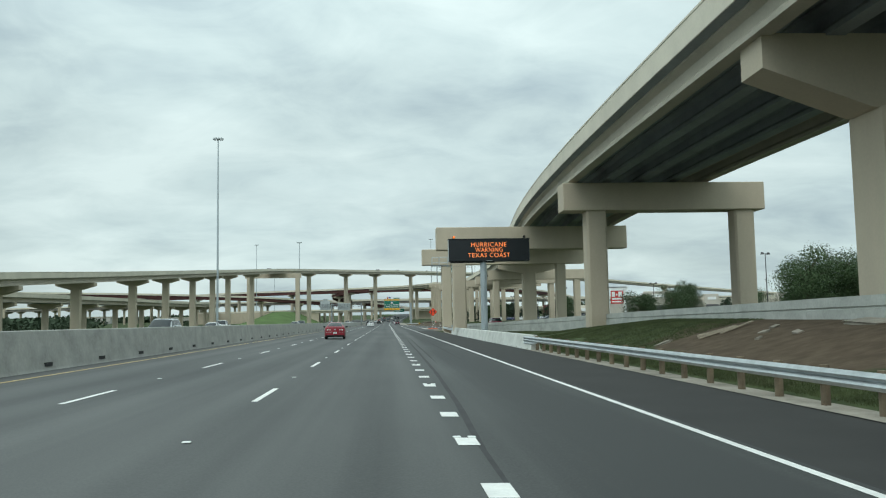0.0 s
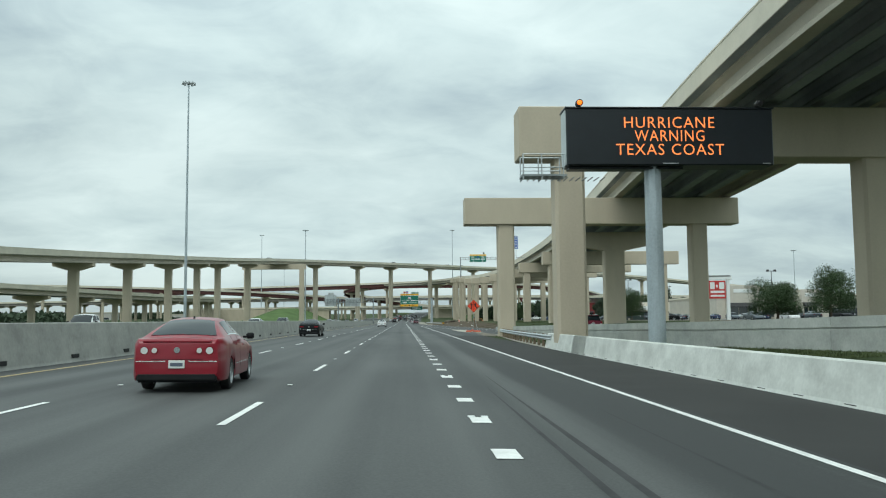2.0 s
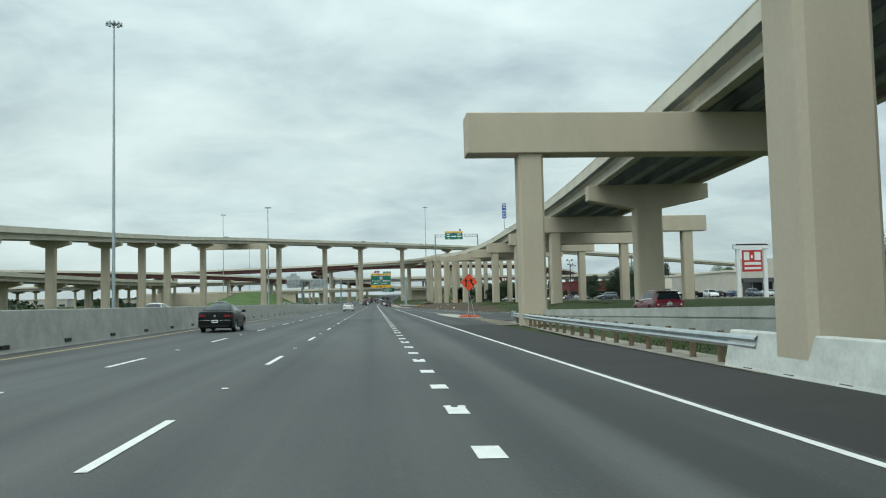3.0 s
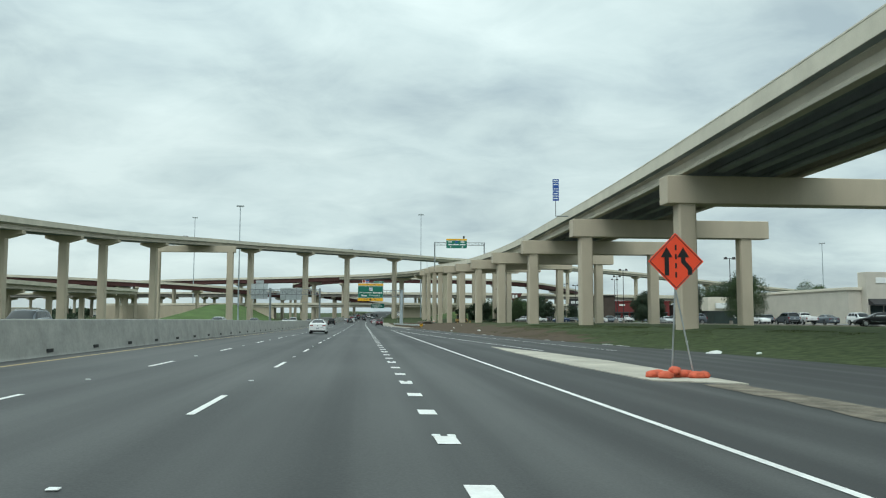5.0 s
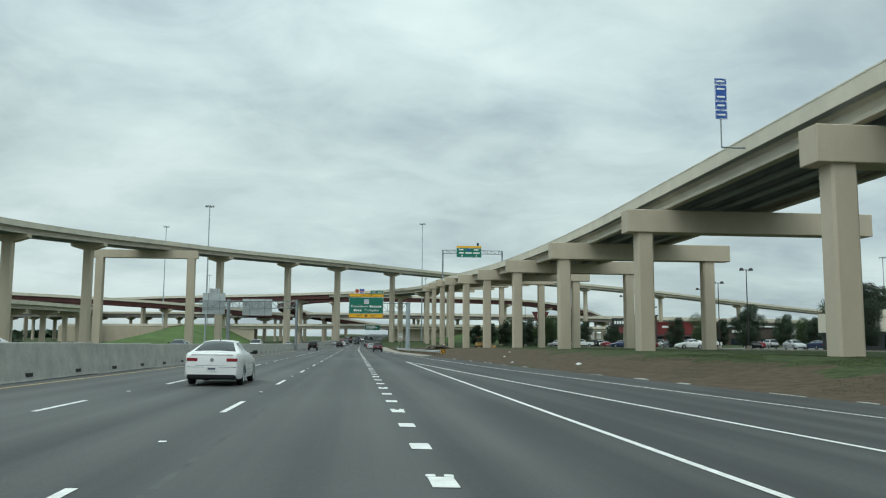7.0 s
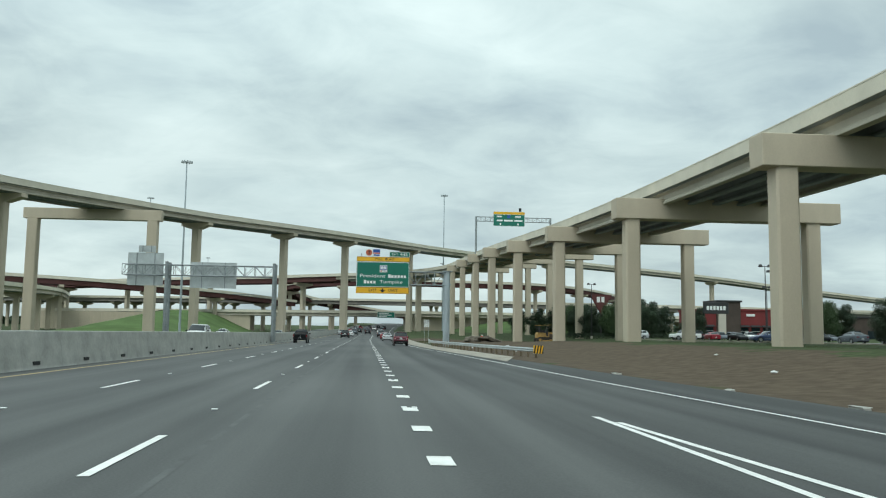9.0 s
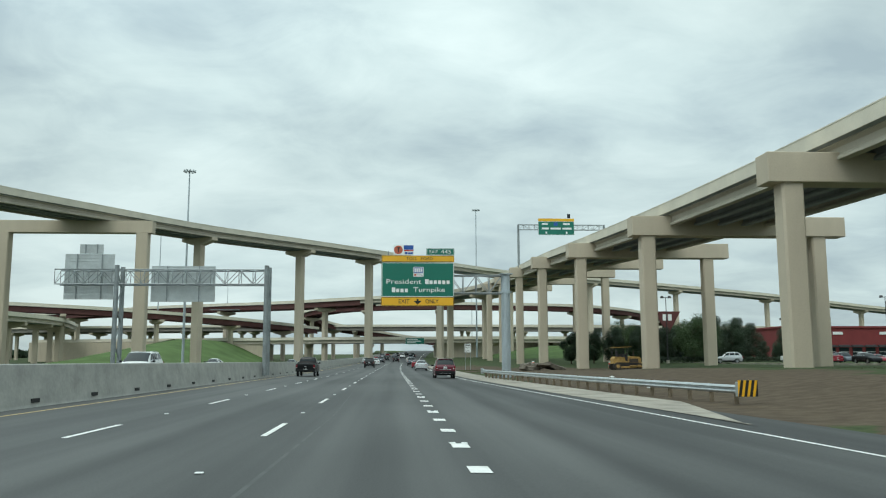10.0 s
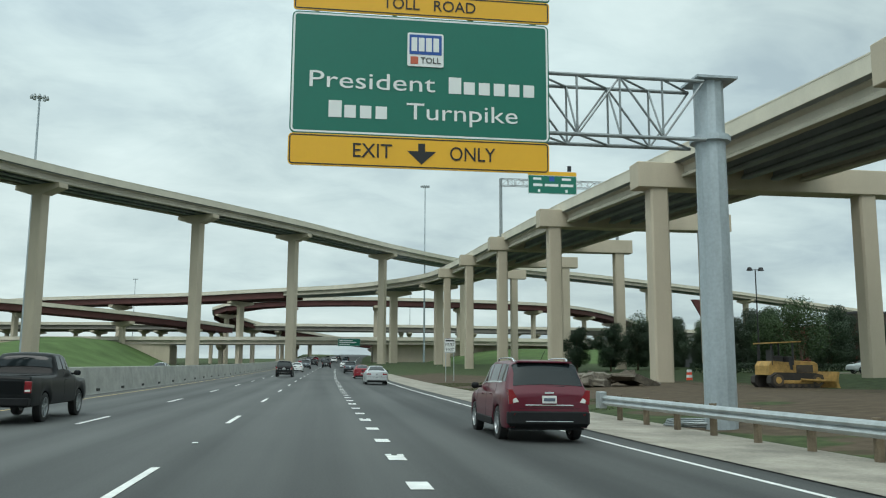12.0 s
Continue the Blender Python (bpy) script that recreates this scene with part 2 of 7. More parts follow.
def ground_material():
    """Grass with bare brown earth in patches, in world size."""
    m = bpy.data.materials.new("grass_and_bare_earth")
    m.use_nodes = True
    n, l = m.node_tree.nodes, m.node_tree.links
    p = n["Principled BSDF"]
    p.inputs["Roughness"].default_value = 0.95
    p.inputs["Specular IOR Level"].default_value = 0.15
    geo = n.new("ShaderNodeNewGeometry")

    def noise_at(scale, detail=5):
        t = n.new("ShaderNodeTexNoise")
        t.inputs["Scale"].default_value, t.inputs["Detail"].default_value = scale, detail
        l.new(geo.outputs["Position"], t.inputs["Vector"])
        return t.outputs[0]

    def ramp(src, lo, hi, a, b):
        r = n.new("ShaderNodeValToRGB")
        r.color_ramp.elements[0].position, r.color_ramp.elements[1].position = lo, hi
        r.color_ramp.elements[0].color, r.color_ramp.elements[1].color = (*a, 1), (*b, 1)
        l.new(src, r.inputs[0])
        return r.outputs[0]

    def blob(x, y, rx, ry):
        mp = n.new("ShaderNodeMapping")
        mp.inputs["Location"].default_value = (-x / rx, -y / ry, 0)
        mp.inputs["Scale"].default_value = (1 / rx, 1 / ry, 0)
        l.new(geo.outputs["Position"], mp.inputs[0])
        g = n.new("ShaderNodeVectorMath")
        g.operation = "LENGTH"
        l.new(mp.outputs[0], g.inputs[0])
        s = n.new("ShaderNodeMath")
        s.operation = "SUBTRACT"
        s.inputs[0].default_value = 1.0
        l.new(g.outputs["Value"], s.inputs[1])
        return s.outputs[0]

    grass = ramp(noise_at(1.6, 8), 0.35, 0.7, (0.034, 0.049, 0.020), (0.076, 0.100, 0.041))
    dirt = ramp(noise_at(1.7, 10), 0.35, 0.7, (0.074, 0.055, 0.038), (0.118, 0.090, 0.062))
    area = None
    for b in ((14.5, 20, 6.2, 21), (15, 318, 8, 75), (16.5, 250, 5.5, 45), (22, 390, 12, 40), (12, 430, 7, 40)):
        s = blob(*b)
        if area is not None:
            mx = n.new("ShaderNodeMath")
            mx.operation = "MAXIMUM"
            l.new(area, mx.inputs[0])
            l.new(s, mx.inputs[1])
            s = mx.outputs[0]
        area = s
    ad = n.new("ShaderNodeMath")
    ad.operation = "MULTIPLY_ADD"
    ad.inputs[1].default_value = 1.7
    l.new(noise_at(0.22, 6), ad.inputs[0])
    l.new(area, ad.inputs[2])
    mask = ramp(ad.outputs[0], 0.93, 1.12, (0, 0, 0), (1, 1, 1))
    mix = n.new("ShaderNodeMixRGB")
    l.new(mask, mix.inputs[0])
    l.new(grass, mix.inputs[1])
    l.new(dirt, mix.inputs[2])
    l.new(mix.outputs[0], p.inputs["Base Color"])
    bp = n.new("ShaderNodeBump")
    bp.inputs["Strength"].default_value, bp.inputs["Distance"].default_value = 0.6, 0.025
    l.new(noise_at(5.0, 8), bp.inputs["Height"])
    l.new(bp.outputs[0], p.inputs["Normal"])
    return m


M_GROUND = ground_material()


# ---- building blocks ----
def linked(name, bm, mat, smooth=False):
    bmesh.ops.recalc_face_normals(bm, faces=bm.faces)
    me = bpy.data.meshes.new(name)
    bm.to_mesh(me)
    bm.free()
    for m in (mat if isinstance(mat, (list, tuple)) else (mat,)):
        me.materials.append(m)
    if smooth:
        for f in me.polygons:
            f.use_smooth = True
    return new(name, me)


def part(name, bm, mat, parent, label="", smooth=False):
    """One mesh object under a thing or under a part; its coordinates are the parent's own."""
    ob = linked(name, bm, mat, smooth)
    ob.parent = parent
    if label:
        ob["label"] = label
    return ob


def same(name, mesh, parent, m):
    """A piece that shares its mesh with its like."""
    ob = new(name, mesh)
    ob.parent = parent
    ob.matrix_basis = m
    return ob


def thing(name, label, category, group="", kind="", at=None):
    ob = tagged(new(name), label, category, group, kind)
    if at is not None:
        ob.matrix_basis = at
    return ob


def box(bm, x0, x1, y0, y1, z0, z1, bevel=0.0, m=None):
    vs = [bm.verts.new((x, y, z)) for z in (z0, z1) for y in (y0, y1) for x in (x0, x1)]
    fs = [bm.faces.new([vs[i] for i in q]) for q in ((0, 2, 3, 1), (4, 5, 7, 6), (0, 1, 5, 4), (2, 6, 7, 3), (0, 4, 6, 2), (1, 3, 7, 5))]
    if m is not None:
        bmesh.ops.transform(bm, matrix=m, verts=vs)
    if bevel:
        es = list({e for f in fs for e in f.edges})
        bmesh.ops.bevel(bm, geom=es, offset=bevel, segments=1, affect="EDGES")
    return vs


def tube(bm, a, b, r0, r1=None, n=10, caps=True):
    """A straight tapered bar from a to b."""
    a, b = Vector(a), Vector(b)
    r1 = r0 if r1 is None else r1
    q = (b - a).to_track_quat("Z", "Y").to_matrix()
    rings = []
    for c, r in ((a, r0), (b, r1)):
        rings.append([bm.verts.new(c + q @ Vector((r * math.cos(k * math.tau / n), r * math.sin(k * math.tau / n), 0))) for k in range(n)])
    for k in range(n):
        bm.faces.new((rings[0][k], rings[0][(k + 1) % n], rings[1][(k + 1) % n], rings[1][k]))
    if caps:
        bm.faces.new(rings[0][::-1])
        bm.faces.new(rings[1])


def prism(bm, outline, axis, lo, hi):
    """A flat outline drawn out along an axis; outline points are the other two axes in order."""
    def p(u, v, w):
        return {"x": (w, u, v), "y": (u, w, v), "z": (u, v, w)}[axis]
    a = [bm.verts.new(p(u, v, lo)) for u, v in outline]
    b = [bm.verts.new(p(u, v, hi)) for u, v in outline]
    k = len(a)
    bm.faces.new(a[::-1])
    bm.faces.new(b)
    for i in range(k):
        bm.faces.new((a[i], a[(i + 1) % k], b[(i + 1) % k], b[i]))


def spline(points, step):
    """Points of a smooth line through the given ones, about step apart."""
    pts = [Vector(p) for p in points]
    pts = [2 * pts[0] - pts[1]] + pts + [2 * pts[-1] - pts[-2]]
    out = []
    for i in range(1, len(pts) - 2):
        p0, p1, p2, p3 = pts[i - 1:i + 3]
        k = max(1, round((p2 - p1).length / step))
        for j in range(k):
            t = j / k
            out.append(0.5 * (2 * p1 + (p2 - p0) * t + (2 * p0 - 5 * p1 + 4 * p2 - p3) * t * t + (3 * p1 - p0 - 3 * p2 + p3) * t ** 3))
    out.append(pts[-2])
    return out


def sides(path):
    """For each point of a path the level direction to its right."""
    out = []
    for i in range(len(path)):
        d = path[min(i + 1, len(path) - 1)] - path[max(i - 1, 0)]
        out.append(Vector((d.y, -d.x, 0)).normalized())
    return out


def sweep(bm, path, section):
    """A closed section (across to the right, up) drawn along a path."""
    rs = sides(path)
    rings = [[bm.verts.new(p + r * u + Vector((0, 0, v))) for u, v in section] for p, r in zip(path, rs)]
    k = len(section)
    for a, b in zip(rings, rings[1:]):
        for i in range(k):
            bm.faces.new((a[i], a[(i + 1) % k], b[(i + 1) % k], b[i]))
    bm.faces.new(rings[0][::-1])
    bm.faces.new(rings[-1])


def lettering(name, text, size, mat, parent, m, depth=0.004, align="CENTER", width=0.0, label="", spacing=1.0, thin=0.0):
    """Raised letters in the built-in font, lying in x and z of m, facing -y."""
    cu = bpy.data.curves.new(name, "FONT")
    cu.body, cu.size, cu.extrude, cu.align_x, cu.align_y = text, size, depth, align, "CENTER"
    cu.space_character, cu.offset = spacing, thin
    cu.resolution_u = 3
    tmp = bpy.data.objects.new(name, cu)
    scene.collection.objects.link(tmp)
    me = bpy.data.meshes.new_from_object(tmp.evaluated_get(bpy.context.evaluated_depsgraph_get()))
    bpy.data.objects.remove(tmp)
    if width and len(me.vertices):
        xs = [v.co.x for v in me.vertices]
        k = width / (max(xs) - min(xs))
        for v in me.vertices:
            v.co.x *= k
    me.materials.clear()
    me.materials.append(mat)
    ob = new(name, me)
    ob.parent = parent
    ob.matrix_basis = m @ pose(0, 0, 0, 90, 0, 0)
    if label:
        ob["label"] = label
    return ob


# ---- the lie of the road ----
SLOPE = 0.012


def bend(y):
    return 8.5e-5 * max(0.0, y - 370) ** 2


def rise(y):
    return 4e-5 * max(0.0, min(y, 640) - 360) ** 2 + 0.0224 * max(0.0, y - 640)


def road_z(x, y):
    """The lanes are crowned along the dotted line, and level out to the left further on."""
    left = SLOPE - 0.012 * min(1.0, max(0.0, (y - 200) / 50))
    return rise(y) - (left * x if x < 0 else 0.040 * min(x, 3.55) + 0.014 * max(0.0, x - 3.55))


def at_road(x, y, up=0.0):
    """A place on the road x metres right of the dotted line, at y along it."""
    return Vector((x + bend(y), y, road_z(x, y) + up))


def poly(points):
    ys = [p[1] for p in points]
    xs = [p[0] for p in points]
    return lambda y: float(np.interp(y, ys, xs))


edge_line = poly([(3.55, -60), (3.55, 100), (3.55, 185), (13.6, 188), (11.7, 216), (8.4, 262), (7.3, 288), (6.4, 318), (5.4, 344), (4.9, 360), (4.6, 400), (4.6, 900)])
paving_edge = poly([(7.0, -60), (7.0, 140), (9.5, 152), (19.5, 172), (18.5, 190), (15.2, 216), (11.6, 262), (10.2, 288), (8.9, 318), (7.6, 344), (7.0, 360), (6.8, 400), (6.8, 900)])


def land_z(x, y):
    """Height of the open ground."""
    e = paving_edge(y)
    if x > e - 0.5 and y < 640:
        z0 = road_z(e, y) - 0.06
        t = min(1.0, max(0.0, (x - e) / 14.0))
        fall = min(1.0, max(0.0, (y - 345) / 45)) * min(1.0, max(0.0, (50 - x) / 10))
        top = 0.85 + rise(y) - 0.75 * fall * fall * (3 - 2 * fall)
        h = z0 + (top - z0) * (t * t * (3 - 2 * t))
        if y < 74 and 7 < x < 30:
            h += 0.9 * math.exp(-((x - 15) / 4.5) ** 2) * min(1.0, max(0.0, (74 - y) / 26))
        return h
    if x < -12.6:
        return 0.30 + rise(y) * 0.4 - 0.04
    return road_z(x, min(y, 900)) - 0.06

# ---- ground and roads ----
bm = bmesh.new()
gx = [-2500, -1200, -600, -300, -200, -140, -100, -70, -50, -36, -24, -16, -12.7, -12.5, -6, 0, 3, 5, 6, 6.8, 7, 7.5, 8.2, 9, 10, 11, 12, 13, 14, 15, 16, 17, 18, 20, 22, 25, 28, 32, 37, 45, 60, 80, 110, 150, 200, 300, 600, 1200, 2500]
gy = [-400, -150, -60] + list(range(-40, 460, 6)) + list(range(460, 700, 20)) + [720, 760, 800, 900, 1100, 1500, 2400, 4000]
grid = [[bm.verts.new((x, y, land_z(x, y))) for x in gx] for y in gy]
for r0, r1 in zip(grid, grid[1:]):
    for i in range(len(gx) - 1):
        bm.faces.new((r0[i], r0[i + 1], r1[i + 1], r1[i]))
ground = tagged(linked("ground", bm, M_GROUND, True), "grass verge with patches of bare brown earth", "ground", kind="structure")


def strip(bm, left, right, y0, y1, step=6.0, up=0.0, thick=0.0):
    """A band of road surface between two lines left(y) and right(y)."""
    k = max(1, round((y1 - y0) / step))
    rows = []
    for i in range(k + 1):
        y = y0 + (y1 - y0) * i / k
        rows.append([bm.verts.new(at_road(left(y), y, up)), bm.verts.new(at_road(right(y), y, up))])
    for a, b in zip(rows, rows[1:]):
        bm.faces.new((a[0], a[1], b[1], b[0]))


bm = bmesh.new()
strip(bm, lambda y: -12.2, lambda y: 0.0, -60, 900)
strip(bm, lambda y: 0.0, lambda y: 3.55, -60, 900)
strip(bm, lambda y: 3.55, lambda y: 3.75, -60, 900)
strip(bm, lambda y: 3.75, paving_edge, 140, 900, 4.0)
road = tagged(linked("road", bm, M_ASPHALT, True), "grey asphalt highway with white lane markings", "road", kind="structure")
bm = bmesh.new()
strip(bm, lambda y: 3.75, paving_edge, -60, 140, 4.0)
shoulder = tagged(linked("shoulder", bm, M_ASPHALT_DARK, True), "dark newly laid asphalt shoulder", "road shoulder", kind="structure")

# markings
bm = bmesh.new()
box(bm, -0.14, 0.14, -0.33, 0.33, 0.0, 0.004)
dot_mesh = linked("lane_dot", bm, M_WHITE)
bm = bmesh.new()
box(bm, -0.06, 0.06, -1.6, 1.6, 0.0, 0.004)
dash_mesh = linked("lane_dash", bm, M_WHITE)
bm = bmesh.new()
box(bm, -0.055, 0.055, -0.05, 0.05, 0.0, 0.018, bevel=0.008)
stud_mesh = linked("road_stud", bm, M_SIGN_WHITE)
dot_mesh.parent = dash_mesh.parent = stud_mesh.parent = road
TILT_ROAD = math.degrees(math.atan(SLOPE))


def lay(mesh, name, x, y, up=0.006):
    slope = math.degrees(math.atan((rise(y + 2) - rise(y - 2)) / 4))
    p = at_road(x, y, up)
    turn = -math.degrees(math.atan((bend(y + 2) - bend(y - 2)) / 4))
    tilt = math.degrees(math.atan((road_z(x - 0.1, y) - road_z(x + 0.1, y)) / 0.2))
    return same(name, mesh, road, pose(*p, slope, tilt, turn))


# the dots run at about ten feet, with the long dashes at every fourth
DOTS = [(-20, -59.7), (2, 9.26), (11, 37.59), (19, 64.7), (29, 95.5), (47, 152.4), (56, 180.7), (61, 196.8), (80, 254.9), (89, 283.2), (98, 310.7), (107, 339.0), (112, 354.1), (212, 668)]


def dot_y(n):
    return float(np.interp(n, [k for k, _ in DOTS], [y for _, y in DOTS]))


dot_mesh.matrix_basis = pose(*at_road(0, dot_y(-7), 0.006), 0, TILT_ROAD, 0)
for i in range(-6, 160):
    y = dot_y(i)
    lay(dot_mesh.data, "lane_dot", 0, y)
    if i % 3 == 2 and y < 380:
        for dx in (-0.10, 0.10):
            lay(stud_mesh.data, "road_stud", dx, y + 0.38)
dash_mesh.matrix_basis = pose(*at_road(-3.66, dot_y(-7.62), 0.006), 0, TILT_ROAD, 0)
stud_mesh.matrix_basis = pose(*at_road(-3.66, dot_y(-5.9), 0.006), 0, TILT_ROAD, 0)
for i in range(-1, 50):
    y = dot_y(4 * i + (0.36 if i < 18 else 0.2))
    narrow = 0.11 * min(1.0, max(0.0, (y - 190) / 60))
    for x in (-3.61 + narrow, -7.28 + narrow * 1.6):
        lay(dash_mesh.data, "lane_dash", x, y)
        if y < 360:
            lay(stud_mesh.data, "road_stud", x, y + 5.4)


def line(name, mat, f, y0, y1, width=0.12, label=""):
    bm = bmesh.new()
    strip(bm, lambda y: f(y) - width / 2, lambda y: f(y) + width / 2, y0, y1, 4.0, 0.008)
    return part(name, bm, mat, road, label)


line("edge_line", M_WHITE, lambda y: 3.55, -60, 274, 0.14)
ramp_line = poly([(9.0, 188), (7.6, 207), (4.75, 255), (3.7, 273)])
line("ramp_line", M_WHITE, ramp_line, 188, 273, 0.14)
line("right_edge_line", M_WHITE, edge_line, 189, 800, 0.12)
line("left_edge_line", M_YELLOW, lambda y: -11.1, -60, 800, 0.12, "faded yellow edge line")


M_SCUFF = material("pale_scuffed_asphalt", (0.082, 0.086, 0.084), 0.75, vary=0.5, scale=1.2, fine=30)
scuff = poly([(-2.5, 150), (-2.7, 172), (-2.85, 200), (-2.75, 260), (-2.85, 285), (-2.6, 310), (-2.95, 330), (-3.0, 360)])
bm = bmesh.new()
strip(bm, lambda y: scuff(y) - 0.045 * min(1, (338 - y) / 60, (y - 168) / 40 + 0.05), lambda y: scuff(y) + 0.045 * min(1, (338 - y) / 60, (y - 168) / 40 + 0.05), 168, 336, 3, 0.003)
part("scuff_line", bm, M_SCUFF, road, "pale scuffed line along the lane")

# dark tyre marks beside the dotted line
M_SKID = material("dark_tyre_mark", (0.031, 0.031, 0.032), 0.8, vary=0.5, scale=1.5, fine=24)
for off, wide, y0, y1 in ((0.0, 0.055, 4, 74), (0.34, 0.05, 30, 78), (1.55, 0.06, 34, 70)):
    mark = poly([(0.10 + off, 4), (0.14 + off, 9), (0.30 + off, 14), (0.46 + off, 24), (0.55 + off, 40), (0.60 + off, 55), (0.74 + off, 78)])
    bm = bmesh.new()
    taper = lambda y: wide * min(1.0, (y - y0) / 8 + 0.15, (y1 - y) / 16 + 0.1) * (1 + 0.35 * noise.noise(Vector((off, y * 0.5, 2))))
    strip(bm, lambda y: mark(y) - taper(y), lambda y: mark(y) + taper(y), y0, y1, 1.5, 0.003)
    part("tyre_mark", bm, M_SKID, road, "dark tyre mark on the asphalt")

# the concrete wedge between the main lanes and the ramp
bm = bmesh.new()
prism(bm, [(6.9, 164.6), (9.2, 163.6), (9.2, 176), (8.5, 184.5), (7.6, 190), (6.95, 193.8), (6.65, 186), (6.6, 172)], "z", -0.30, 0.0)
for v in bm.verts:
    if v.co.z > -0.1:
        v.co.z = road_z(v.co.x, v.co.y) + 0.03
island = tagged(linked("gore_pavement", bm, M_GORE), "pale concrete gore wedge between highway and ramp", "pavement", kind="structure")

# sand and gravel washed up between the guardrail's end and the wedge
bm = bmesh.new()
d0, d1 = poly([(6.9, 138), (7.25, 148), (7.6, 156), (7.9, 163.5)]), poly([(8.4, 138), (9.2, 147), (9.0, 156), (8.9, 163.5)])
strip(bm, lambda y: d0(y) + 0.25 * noise.noise(Vector((0, y * 0.6, 1))), lambda y: d1(y) + 0.3 * noise.noise(Vector((0, y * 0.7, 5))), 138, 163.5, 0.8, 0.010)
tagged(linked("debris_strip", bm, M_DEBRIS, True), "washed-up sand and gravel on the road edge", "debris", kind="structure")

# southbound carriageway behind the median barrier
bm = bmesh.new()
for a, b in ((-14.5, -34),):
    vs = [bm.verts.new((x, y, 0.30 + rise(y) * 0.4)) for y in (-60, 100, 250, 360, 450, 540, 640, 900) for x in (b, a)]
    for i in range(7):
        bm.faces.new((vs[2 * i], vs[2 * i + 1], vs[2 * i + 3], vs[2 * i + 2]))
opposite = tagged(linked("opposite_road", bm, M_ASPHALT, True), "grey asphalt of the opposite carriageway", "road", kind="structure")

# ---- median barrier, in cast segments with drain slots ----
def barrier_segment(name, length, height, mat, slots, label, group, foot=0.30, top=0.10, slot=0.6, low=0.14, tall=0.13):
    t = thing(name, label, "barrier", group)
    bm = bmesh.new()
    n = len(slots)
    cuts = [0.0]
    for s in slots:
        cuts += [s - 0.36, s + 0.36]
    cuts += [length]
    sec = [(-foot, 0.0), (-foot + 0.03, 0.08), (-top, height - 0.03), (-top + 0.03, height), (top - 0.03, height), (top, height - 0.03), (foot - 0.03, 0.08), (foot, 0.0)]
    path = [Vector((0, 0.004, 0)), Vector((0, length - 0.004, 0))]
    sweep(bm, path, sec)
    part("body", bm, mat, t)
    # each opening is a solid block coloured like the shade inside it
    for s in slots:
        for sx in (1, -1):
            bm = bmesh.new()
            x = sx * (foot - 0.02)
            box(bm, min(x, x * 0.86) - 0.004, max(x, x * 0.86) + 0.004, s - slot / 2, s + slot / 2, low, low + tall)
            part("drain_slot", bm, M_SLOT, t, "drain slot, its inner shade drawn as a dark block")
    return t


# near-black that stands for shade inside the drain openings
M_SLOT = material("slot_inner_shade", (0.03, 0.03, 0.03), 0.9, vary=0.2)
L_SEG = 10.46
first = barrier_segment("median_barrier", L_SEG, 1.33, M_BARRIER, [2.7, 7.93], "weathered grey concrete median barrier segment with drain slots", "median barrier segments", foot=0.33, top=0.12)


def on_road(x, y, dz=0.0):
    p = at_road(x, y, dz)
    return pose(p.x, p.y, p.z, math.degrees(math.atan((rise(y + 5) - rise(y - 5)) / 10)), 0, -math.degrees(math.atan((bend(y + 5) - bend(y - 5)) / 10)))


first.matrix_basis = on_road(-12.45, 186.4 - 22 * L_SEG)
for i in range(-21, 48):
    copy_thing(first, on_road(-12.45, 186.4 + i * L_SEG))

# ---- right-hand concrete barrier and guardrails ----
seg = barrier_segment("roadside_barrier", 10.2, 0.84, M_BARRIER_NEW, [1.2, 3.2, 5.2, 7.2, 9.0], "whitish cast concrete roadside barrier segment", "roadside barrier segments", foot=0.30, top=0.12, slot=0.42, low=0.0, tall=0.06)
seg.matrix_basis = on_road(7.25, 44.8 + 0.1)
for i in range(1, 6):
    copy_thing(seg, on_road(7.25, 44.9 + i * 10.2 - (1.0 if i == 5 else 0)) if i < 5 else on_road(7.25, 44.9 + 4.72 * 10.2))


def rail_section():
    """W-beam profile: across, up."""
    x = [0.0, -0.045, -0.08, -0.045, 0.0, -0.045, -0.08, -0.045, 0.0]
    z = [0.0, 0.03, 0.08, 0.125, 0.155, 0.185, 0.23, 0.28, 0.31]
    front = list(zip(x, z))
    back = [(u + 0.012, v) for u, v in front[::-1]]
    return front + back


